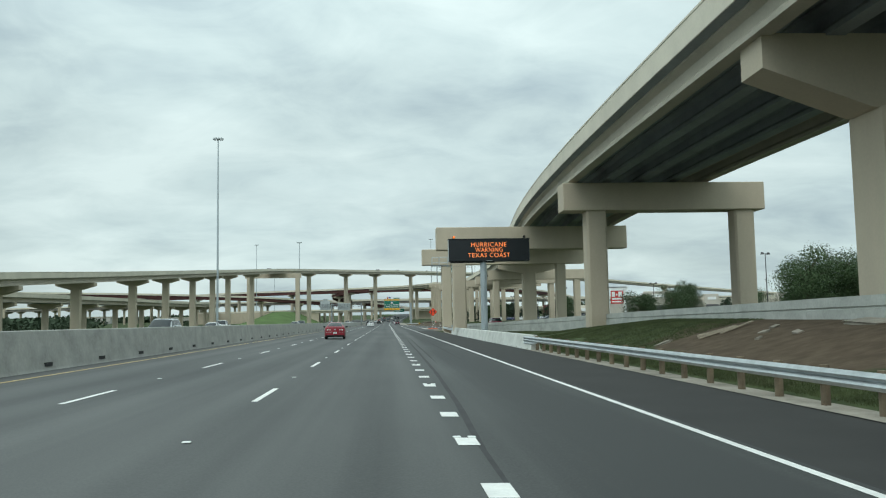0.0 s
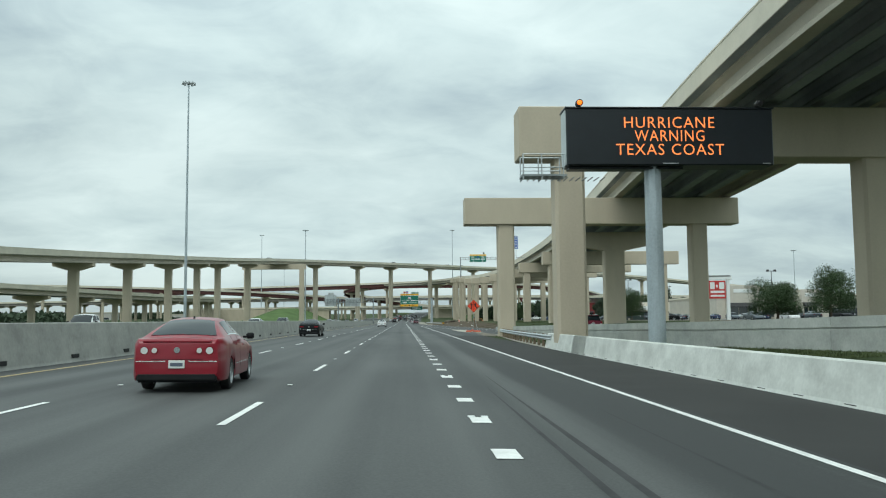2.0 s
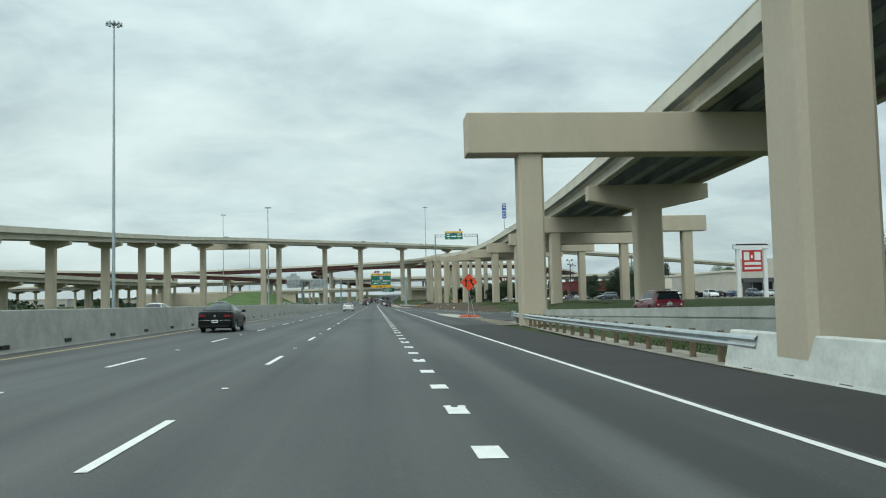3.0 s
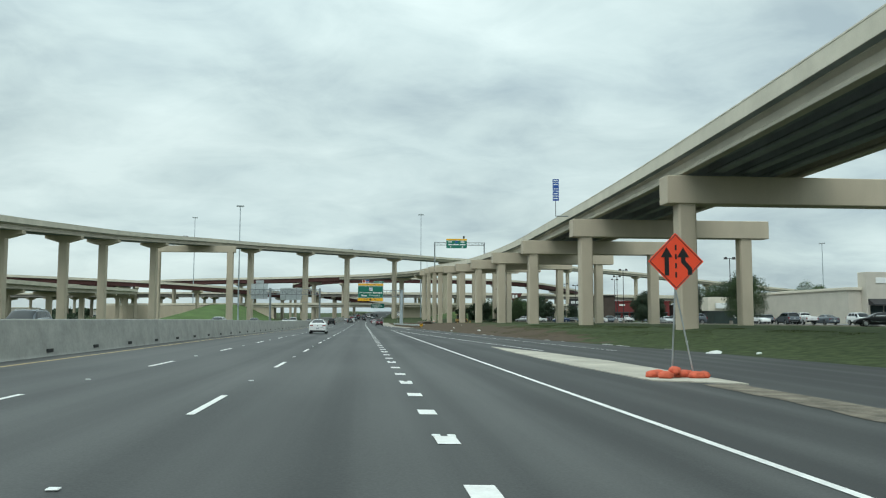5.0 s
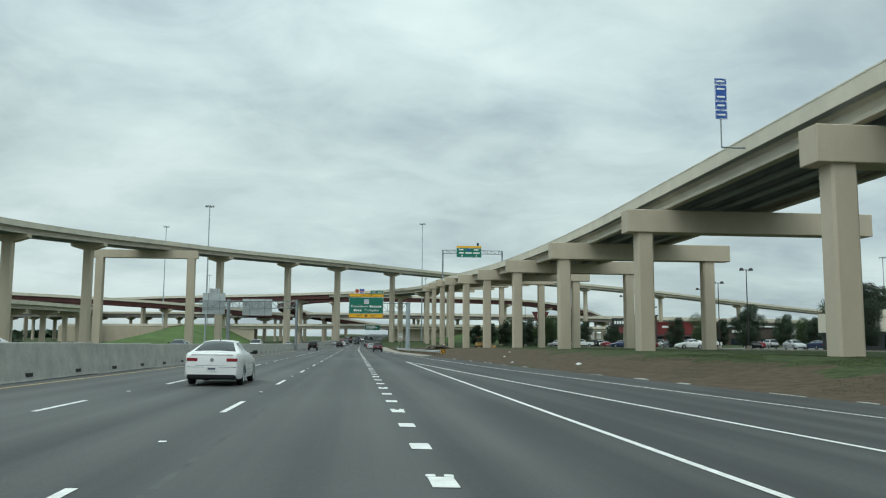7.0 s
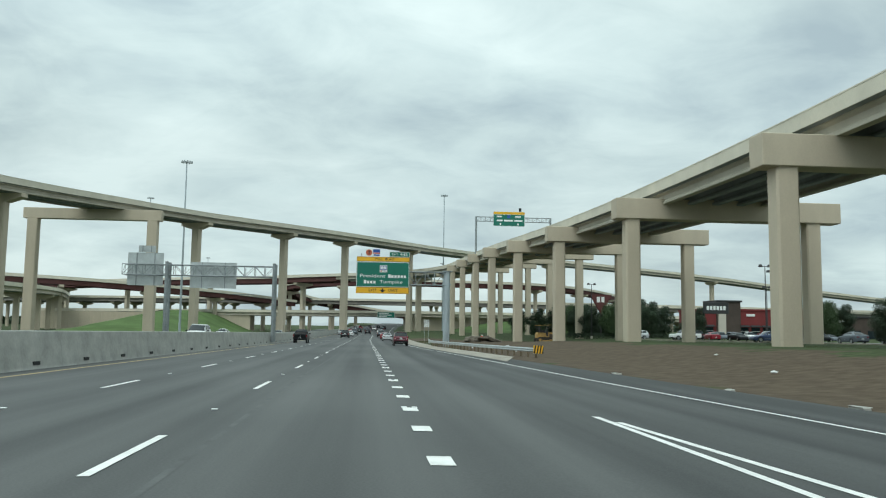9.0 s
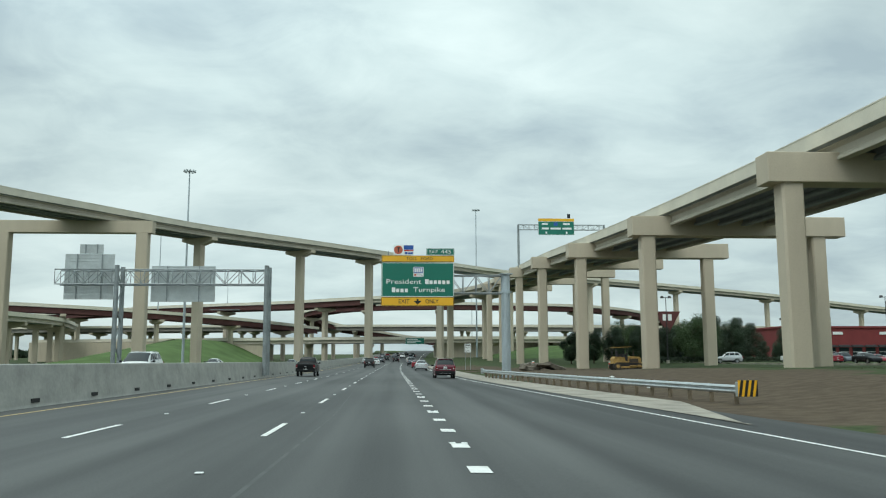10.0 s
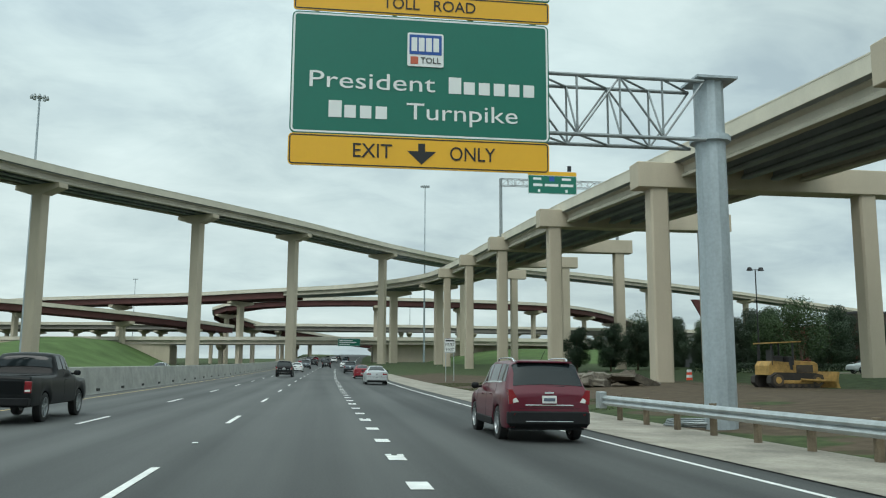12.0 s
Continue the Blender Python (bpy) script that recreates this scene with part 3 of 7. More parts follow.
def guardrail(pts, label, posts=1.905, end_first=False, end_last=False, height=0.44):
    t = thing("guardrail", label, "guardrail")
    path = [at_road(x, y, height) for x, y in pts]
    path = spline(path, 4.0)
    bm = bmesh.new()
    sweep(bm, path, rail_section())
    part("rail", bm, M_GALV, t, "galvanized W-beam rail")
    total, run = 0.0, 0.6
    rs = sides(path)
    bm = bmesh.new()
    prism(bm, [(0.09 * math.cos(a * math.tau / 10), 0.09 * math.sin(a * math.tau / 10)) for a in range(10)], "z", -1.0, 0.34)
    post_mesh = part("post", bm, M_WOOD, t, "round treated timber post")
    bm = bmesh.new()
    box(bm, -0.16, -0.0, -0.07, 0.07, 0.03, 0.30, 0.008)
    block_mesh = part("spacer_block", bm, M_WOOD, t)
    placed = False
    for a, b, r in zip(path, path[1:], rs):
        L = (b - a).length
        while run < total + L:
            p = a.lerp(b, (run - total) / L) + r * 0.20
            if not placed:
                post_mesh.matrix_basis = block_mesh.matrix_basis = Matrix.Translation(p)
                placed = True
            else:
                same("post", post_mesh.data, t, Matrix.Translation(p))
                same("spacer_block", block_mesh.data, t, Matrix.Translation(p))
            run += posts
        total += L
    for flag, p in ((end_first, path[0]), (end_last, path[-1])):
        if flag:
            bm = bmesh.new()
            box(bm, -0.14, 0.10, -0.35, 0.05, -0.10, 0.42, 0.02)
            part("end_terminal", bm, M_GALV, t, "steel end terminal").matrix_basis = Matrix.Translation(p)
    return t


near_rail = guardrail([(7.1, -40), (7.1, 0), (7.1, 30), (7.05, 47.5)], "galvanized W-beam guardrail on timber posts beside the shoulder")
# the rail deepens by a third wave where it laps onto the barrier
bm = bmesh.new()
rows = []
for y in (43.2, 43.7, 44.2, 44.8, 45.4, 46.4, 47.5):
    deep = 0.20 * min(1.0, (y - 43.2) / 2.0 + 0.06)
    p = at_road(7.06, y, 0.44)
    front = [(0.0, 0.012), (-0.045, -0.17), (-0.08, -0.42), (-0.045, -0.70), (0.0, -0.88), (-0.02, -1.0)]
    rows.append([bm.verts.new((p.x + u + d, y, p.z + v * deep)) for d, o in ((0.0, front), (0.012, front[::-1])) for u, v in o])
for a, b in zip(rows, rows[1:]):
    for k in range(len(a)):
        j = (k + 1) % len(a)
        bm.faces.new((a[k], a[j], b[j], b[k]))
for end in (rows[0], rows[-1]):
    bm.faces.new(end)
part("lower_rail_wave", bm, M_GALV, near_rail, "galvanized lower wave of the rail's deep end")
guardrail([(7.1, 101.8), (7.35, 115), (7.9, 130), (8.7, 143)], "galvanized W-beam guardrail on timber posts ending at the gore", end_last=True)
guardrail([(11.2, 317), (10.0, 330), (9.0, 346), (8.2, 360), (7.7, 370)], "galvanized W-beam guardrail on timber posts before the sign column", end_first=True, end_last=True)

for name, pts, y0, y1 in (("mow_strip", ((6.95, -60), (6.95, 46), ), -60, 46), ("mow_strip", ((6.95, 101), (7.3, 118), (8.2, 134), (9.0, 147)), 101, 147), ("mow_strip", ((7.4, 308), (6.3, 330), (5.75, 345), (5.3, 360), (5.0, 400), (5.0, 470)), 308, 470)):
    f = poly(pts)
    bm = bmesh.new()
    strip(bm, lambda y: f(y) + (-0.15 if y1 < 200 else 0.35), lambda y: f(y) + (1.1 if y1 < 200 else 0.2 + 3.2 * min(1.0, (y - 308) / 12)), y0, y1, 4, 0.02)
    tagged(linked(name, bm, M_STRIP), "pale concrete strip under the guardrail", "pavement", kind="structure")

# ---- low ramp wall ----
wall_line = poly([(14.6, -60), (15.2, 10), (15.5, 30), (16.2, 46), (16.6, 63), (14.4, 80), (12.9, 92), (11.0, 112), (9.6, 138)])
wall_top = lambda y: float(np.interp(y, [-60, 20, 63, 92, 138], [2.3, 2.2, 1.85, 1.28, 0.75]))
t = thing("ramp_wall", "low pale concrete wall along the ramp with panel joints", "wall", kind="structure")
for i in range(22):
    y0, y1 = -60 + i * 9.0, -60 + i * 9.0 + 8.98
    if y1 > 139:
        break
    bm = bmesh.new()
    a = [(wall_line(y), y, wall_top(y)) for y in (y0, y1)]
    vs = []
    for x, y, z in a:
        for dx, zz in ((-0.22, -0.6), (-0.22, z - 0.44), (-0.16, z - 0.42), (-0.16, z - 0.38), (-0.22, z - 0.36), (-0.20, z), (0.15, z), (0.15, -0.6)):
            vs.append(bm.verts.new((x + dx, y, zz)))
    for k in range(8):
        bm.faces.new((vs[k], vs[(k + 1) % 8], vs[8 + (k + 1) % 8], vs[8 + k]))
    bm.faces.new(vs[:8][::-1])
    bm.faces.new(vs[8:])
    part("wall_panel", bm, M_RAMP_WALL, t)

# entrance ramp behind that wall
bm = bmesh.new()
rows = []
for y in range(-60, 162, 6):
    x = wall_line(min(y, 138))
    z = float(np.interp(y, [-60, 20, 63, 92, 138], [1.5, 1.3, 1.0, 0.6, road_z(x + 0.2, 138) - 0.02])) if y < 138 else road_z(x + 0.2, y) - 0.02
    off = float(np.interp(y, [46, 78], [4.6, 0.2]))
    rows.append((bm.verts.new((x + off, y, z)), bm.verts.new((x + off + 8.4, y, z - 0.02 if y < 138 else road_z(x + 8.6, y) - 0.02))))
for a, b in zip(rows, rows[1:]):
    bm.faces.new((a[0], a[1], b[1], b[0]))
tagged(linked("ramp_road", bm, M_ASPHALT, True), "grey asphalt entrance ramp behind the low wall", "road", kind="structure")

# ---- flyovers ----
def column(name, x, y, z0, z1, wx, wy, parent, turn=0.0, label=""):
    bm = bmesh.new()
    c = 0.16
    o = [(-wx / 2 + c, -wy / 2), (wx / 2 - c, -wy / 2), (wx / 2, -wy / 2 + c), (wx / 2, wy / 2 - c), (wx / 2 - c, wy / 2), (-wx / 2 + c, wy / 2), (-wx / 2, wy / 2 - c), (-wx / 2, -wy / 2 + c)]
    prism(bm, o, "z", z0, z1)
    bmesh.ops.rotate(bm, verts=bm.verts, cent=(0, 0, 0), matrix=Matrix.Rotation(turn, 3, "Z"))
    bmesh.ops.translate(bm, verts=bm.verts, vec=(x, y, 0))
    return part(name, bm, M_PIER, parent, label)


def portal(parent, y, x0, x1, top, cols, depth=2.25, thick=2.0, wide=1.62, foot=-0.5):
    """A straddle bent: a beam on two columns."""
    bm = bmesh.new()
    box(bm, x0, x1, y, y + thick, top - depth, top, 0.05)
    cap = part("bent_cap", bm, M_PIER, parent, "tan concrete straddle beam")
    for x in cols:
        column("column", x + 0.1, y + thick / 2, foot, top - depth + 0.02, wide, wide * 0.95, cap)
    return cap


def hammerhead(parent, x, y, top, turn, half, wide=2.0, foot=-0.5, depth=1.7, seat=0.8):
    """A single column with a tapered cap; turn: heading of the deck."""
    bm = bmesh.new()
    o = [(-half, top), (-half, top - seat), (-wide / 2 - 0.2, top - depth), (wide / 2 + 0.2, top - depth), (half, top - seat), (half, top)]
    prism(bm, o, "y", -0.95, 0.95)
    bmesh.ops.rotate(bm, verts=bm.verts, cent=(0, 0, 0), matrix=Matrix.Rotation(turn, 3, "Z"))
    bmesh.ops.translate(bm, verts=bm.verts, vec=(x, y, 0))
    cap = part("bent_cap", bm, M_PIER, parent, "tan concrete hammerhead cap")
    column("column", x, y, foot, top - depth + 0.02, wide, wide * 0.8, cap, turn)
    return cap


def deck(parent, path, left, width, girders, girder_mat=None, girder_depth=1.2, parapet=0.95, slab=0.25, fascia=M_DECK):
    """Superstructure along a path of parapet tops; left: how far the slab reaches left of the path."""
    bm = bmesh.new()
    z = -parapet
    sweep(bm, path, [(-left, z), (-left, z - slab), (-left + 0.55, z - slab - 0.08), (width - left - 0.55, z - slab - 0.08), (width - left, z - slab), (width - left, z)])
    part("deck_slab", bm, M_SOFFIT, parent, "concrete deck slab, underside shade toned into its colour")
    for sgn, u in ((1, -left), (-1, width - left)):
        bm = bmesh.new()
        sec = [(0, -parapet - slab - 0.02), (-0.03, -parapet - slab), (-0.03, -0.12), (-0.06, -0.10), (-0.06, 0.0), (0.26, 0.0), (0.30, -parapet + 0.25), (0.42, -parapet + 0.02)]
        sec = [(u + sgn * a, b) for a, b in sec]
        sweep(bm, path, sec)
        part("parapet", bm, fascia, parent, "pale concrete traffic parapet")
    gm = girder_mat or M_GIRDER
    z = -parapet - slab - 0.06
    for i in range(girders):
        u = -left + 0.95 + (width - 1.9) * i / max(1, girders - 1)
        bm = bmesh.new()
        d = girder_depth
        if girder_mat is M_RED_STEEL:
            sec = [(u - 0.25, z), (u - 0.25, z - 0.06), (u - 0.04, z - 0.06), (u - 0.04, z - d + 0.07), (u - 0.3, z - d + 0.07), (u - 0.3, z - d), (u + 0.3, z - d), (u + 0.3, z - d + 0.07), (u + 0.04, z - d + 0.07), (u + 0.04, z - 0.06), (u + 0.25, z - 0.06), (u + 0.25, z)]
        else:
            sec = [(u - 0.45, z), (u - 0.45, z - 0.12), (u - 0.12, z - 0.30), (u - 0.12, z - d + 0.45), (u - 0.36, z - d + 0.20), (u - 0.36, z - d), (u + 0.36, z - d), (u + 0.36, z - d + 0.20), (u + 0.12, z - d + 0.45), (u + 0.12, z - 0.30), (u + 0.45, z - 0.12), (u + 0.45, z)]
        sweep(bm, path, sec)
        # outer girders are coated; inner ones share the shade-toned underside colour
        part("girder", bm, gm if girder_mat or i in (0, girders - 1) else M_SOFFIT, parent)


# the near flyover: rises beside the highway, then swings left across it
fly = thing("near_flyover", "tall tan concrete flyover ramp on two-column straddle bents", "bridge")
FLY_EDGE = [(10.4, -60, 12.6), (11.0, -20, 13.5), (11.6, 20, 14.05), (13.0, 63, 14.9), (15.6, 100, 15.7), (19.2, 136, 15.9), (23.0, 174, 16.3), (26.3, 212, 16.9), (28.4, 245, 17.4), (29.7, 280, 17.7), (30.3, 312, 17.75), (30.0, 345, 18.1), (29.2, 378, 18.85), (28.4, 411, 20.15), (27.9, 443, 21.7), (28.2, 477, 23.3), (28.9, 512, 25.0), (29.1, 545, 26.3), (27.2, 570, 26.9), (19.5, 590, 27.0), (4.0, 611, 27.0), (-24, 631, 27.0), (-49, 650, 27.0), (-89, 671, 27.0), (-126, 694, 27.0), (-230, 770, 26.5)]
fly_path = spline(FLY_EDGE, 6.0)
split = next(i for i, p in enumerate(fly_path) if p.y > 624)
deck(fly, fly_path[:split + 1], 0.0, 12.8, 5, girder_depth=1.25)
deck(fly, fly_path[split:], 0.0, 12.8, 4, M_RED_STEEL, 2.0)
for y, x0, x1, top, deep, cols in ((62.7, 12.9, 29.2, 12.15, 2.2, (15.5, 27.5)), (99.2, 5.1, 28.6, 12.8, 2.75, (7.75, 24.7)), (136.0, 4.9, 32.0, 13.25, 2.6, (8.85, 28.0)), (211.9, 25.3, 51.3, 14.1, 2.45, (27.1, 48.2)), (245.0, 25.4, 51.2, 14.25, 2.25, (27.1, 48.1)), (279.7, 25.7, 51.4, 14.8, 2.25, (27.5, 48.3)), (311.5, 25.6, 51.0, 15.3, 2.25, (27.4, 47.9)), (344.3, 25.5, 50.6, 16.15, 2.2, (27.3, 47.5)), (378.2, 25.5, 50.0, 17.4, 2.2, (27.3, 46.9)), (410.2, 25.1, 49.6, 18.85, 2.2, (27.0, 46.4)), (442.6, 25.1, 50.2, 20.8, 2.2, (27.0, 47.0)), (477.0, 25.8, 50.2, 22.6, 2.2, (27.9, 47.9)), (510, 26.4, 51.0, 24.0, 2.2, (28.2, 48.4)), (543, 26.6, 48.2, 25.0, 2.2, (28.6, 45.2))):
    portal(fly, y, x0, x1, top, cols, deep)
hammerhead(fly, 29.3, 174.9, 13.8, math.radians(-5), 6.6, wide=2.9, depth=2.6, seat=1.6)
hammerhead(fly, 18.55, 28.0, 11.75, math.radians(-1), 5.85, wide=3.2, depth=2.75, seat=1.28)
hammerhead(fly, 17.4, -6.0, 11.2, math.radians(-2), 6.4, wide=2.9, depth=2.6, seat=1.5)
for p, top in (((31.2, 577), 24.2), ((20.5, 600), 24.2)):
    hammerhead(fly, p[0], p[1], top, 0.2, 5.5, 2.2)
for p, r in zip(fly_path[split + 4::9], sides(fly_path)[split + 4::9]):
    c = p + r * 6.4
    hammerhead(fly, c.x, c.y, p.z - 3.4, math.atan2(-r.y, -r.x) + math.pi, 5.5, 2.2)

# the far flyover: climbs on the left, crosses over and comes down on the right
far_fly = thing("far_flyover", "long tan concrete flyover on hammerhead piers climbing across the highway", "bridge")
FAR = [(-66, 60, 3.2), (-68.5, 110, 6.3), (-70.3, 152, 9.0), (-71.6, 194.4, 11.55), (-73.0, 241.8, 14.5), (-73.4, 279, 16.9), (-73.6, 318, 19.35), (-73.4, 353, 21.7), (-71.9, 379, 23.3), (-67.0, 415, 25.7), (-58.2, 447, 27.7), (-45.2, 480, 29.35), (-25.7, 511, 30.6), (-8.2, 540, 31.8), (16, 587, 33.9), (47, 628, 35.0), (86, 652, 34.9), (130, 668, 33.2), (180, 683, 30.4), (235, 697, 26.0), (330, 715, 19.0), (460, 735, 10.0)]
far_path = spline([(x, y, z + 2.5) for x, y, z in FAR], 6.0)
deck(far_fly, far_path, 4.6, 9.2, 4)
for i, (x, y, z) in enumerate(FAR):
    a, b = FAR[max(i - 1, 0)], FAR[min(i + 1, len(FAR) - 1)]
    turn = math.atan2(-(b[0] - a[0]), b[1] - a[1])
    if i == 10:
        cap = portal(far_fly, y - 1, -75.5, -46.2, z, (-73.6, -48.2), 2.3, 2.0, 2.2)
    elif z > 5:
        hammerhead(far_fly, x, y, z, turn, 4.3, 2.1, depth=1.6, seat=0.7)

# lower and farther bridges of the interchange
def bridge(name, label, pts, width, girders, mat=None, depth=1.3, every=34.0, half=5.0, wide=1.8, start=10.0):
    t = thing(name, label, "bridge")
    path = spline(pts, 9.0)
    deck(t, path, width / 2, width, girders, mat, depth)
    run, total = start, 0.0
    rs = sides(path)
    for a, b, r in zip(path, path[1:], rs):
        L = (b - a).length
        while run < total + L:
            c = a.lerp(b, (run - total) / L)
            if not (-15 < c.x - bend(c.y) < 11):
                hammerhead(t, c.x, c.y, c.z - 1.35 - depth, math.atan2(r.y, r.x), half, wide, foot=-2)
            run += every
        total += L
    return t


bridge("side_ramp_bridge", "low concrete ramp bridge on hammerhead piers", [(-104, 120, 9.0), (-106, 230, 11.0), (-107, 310, 12.0), (-106, 430, 13.2), (-108, 500, 14.6), (-120, 580, 16.5), (-150, 680, 18.5)], 11, 4)
bridge("frontage_overpass", "wide low concrete overpass across the highway", [(-150, 655, 10.6), (-60, 650, 11.2), (10, 646, 11.5), (60, 644, 11.5), (170, 640, 10.8)], 16, 5, every=26)
# both turnpike bridges get the girder colour with overhang shade painted in
bridge("turnpike_bridge", "long level concrete turnpike bridge far behind", [(-420, 800, 18.5), (-200, 786, 20.5), (0, 775, 21.8), (150, 768, 21.2), (420, 756, 18)], 22, 6, M_GIRDER_SHADE, 1.7, every=30, half=11, wide=2.2)
bridge("turnpike_bridge", "second level concrete turnpike bridge far behind", [(-420, 760, 17.5), (-200, 748, 19.8), (-20, 735, 20.4), (150, 728, 19.2), (400, 716, 15)], 14, 5, M_GIRDER_SHADE, 1.8, every=30, half=6)
bridge("steel_ramp_bridge", "curved ramp bridge with brown-red steel girders", [(190, 830, 20), (150, 750, 24.5), (100, 694, 27.6), (40, 678, 28.2), (0, 682, 28.4), (-28, 692, 27.6), (-42, 706, 25.6), (-40, 724, 22.5), (-24, 742, 19.6), (-7, 756, 17.4), (16, 766, 14.4), (60, 780, 10)], 10, 4, M_RED_STEEL, 1.9)
bridge("steel_ramp_bridge", "straight ramp bridge with brown-red steel girders", [(-330, 560, 26), (-210, 575, 24.3), (-120, 600, 21.8), (-70, 640, 19.5), (-40, 690, 17.5)], 10, 4, M_RED_STEEL, 1.9)

# ---- vehicles ----
def paint(name, c, flake=0.0):
    return material(name, c, 0.32, vary=0.05, scale=0.8, fine=30, coat=0.06 if max(c) < 0.02 else 0.4, spec=0.14 if max(c) < 0.02 else 0.3, metal=flake)


P_RED = paint("red_car_paint", (0.25, 0.010, 0.022))
P_MAROON = paint("maroon_metallic_paint", (0.105, 0.006, 0.019))
P_BLACK = paint("black_car_paint", (0.007, 0.008, 0.009))
P_WHITE = paint("white_car_paint", (0.76, 0.77, 0.76))
P_SILVER = paint("silver_metallic_paint", (0.50, 0.52, 0.53), 0.4)
P_GREY = paint("grey_metallic_paint", (0.11, 0.13, 0.15), 0.3)
P_BLUE = paint("dark_blue_paint", (0.03, 0.05, 0.11), 0.2)
M_CARGLASS = material("tinted_car_glass", (0.010, 0.015, 0.017), 0.05, vary=0.1, spec=0.4)
M_CHROME = material("chrome", (0.75, 0.77, 0.78), 0.12, metal=1.0, vary=0.05)
M_RIM = material("alloy_wheel", (0.55, 0.57, 0.58), 0.3, metal=0.8, vary=0.1, scale=3)
M_TAIL = material("red_tail_lens", (0.23, 0.006, 0.012), 0.15, vary=0.08, scale=4, spec=0.8)
M_CLEAR = material("clear_lamp_lens", (0.68, 0.68, 0.66), 0.12, vary=0.1, scale=5, spec=0.8)
M_PLASTIC = material("black_bumper_plastic", (0.014, 0.015, 0.016), 0.6, vary=0.2, scale=3, spec=0.2)
M_PLATE = material("white_number_plate", (0.72, 0.74, 0.72), 0.5, vary=0.05)
M_BARS = material("grey_plate_bars", (0.10, 0.12, 0.16), 0.6, vary=0.1)


def sharp(ob, angle=32):
    me = ob.data
    for f in me.polygons:
        f.use_smooth = True
    me.set_sharp_from_angle(angle=radians(angle))
    return ob


def lathe_x(bm, profile, n=24):
    """A ring about the x axis; profile: (x, radius) pairs, closed."""
    rings = [[bm.verts.new((x, r * math.cos(k * math.tau / n), r * math.sin(k * math.tau / n))) for k in range(n)] for x, r in profile]
    for i in range(len(rings)):
        a, b = rings[i], rings[(i + 1) % len(rings)]
        for k in range(n):
            bm.faces.new((a[k], a[(k + 1) % n], b[(k + 1) % n], b[k]))


def wheel(parent, x, y, r, spokes, width=0.21):
    s = 1 if x > 0 else -1
    bm = bmesh.new()
    w = width / 2
    lathe_x(bm, [(-w, r * 0.68), (-w * 1.02, r * 0.86), (-w * 0.8, r * 0.985), (-w * 0.3, r), (w * 0.3, r), (w * 0.8, r * 0.985), (w * 1.02, r * 0.86), (w, r * 0.68)])
    ty = sharp(part("wheel", bm, M_RUBBER, parent, "black rubber tyre"), 40)
    ty.matrix_basis = Matrix.Translation((x, y, r))
    bm = bmesh.new()
    lathe_x(bm, [(s * w * 0.95, r * 0.70), (s * w * 0.95, r * 0.62), (s * w * 0.1, r * 0.58), (-s * w * 0.9, r * 0.60), (-s * w * 0.9, r * 0.70)])
    tube(bm, (s * w * 0.35, 0, 0), (s * w * 0.82, 0, 0), r * 0.17, r * 0.13, 12)
    for k in range(spokes):
        a = k * math.tau / spokes
        q = Matrix.Rotation(a, 4, "X")
        box(bm, s * w * 0.55 - 0.018, s * w * 0.55 + 0.018, -r * 0.075, r * 0.075, r * 0.1, r * 0.64, 0, q)
    rim = sharp(part("rim", bm, M_RIM, ty, "silver alloy rim"), 40)
    bm = bmesh.new()
    lathe_x(bm, [(s * w * 0.1, r * 0.56), (s * w * 0.1, 0.01), (s * w * 0.05, 0.01), (s * w * 0.05, r * 0.56)], 16)
    part("brake_disc", bm, M_DARK_TRIM, ty)


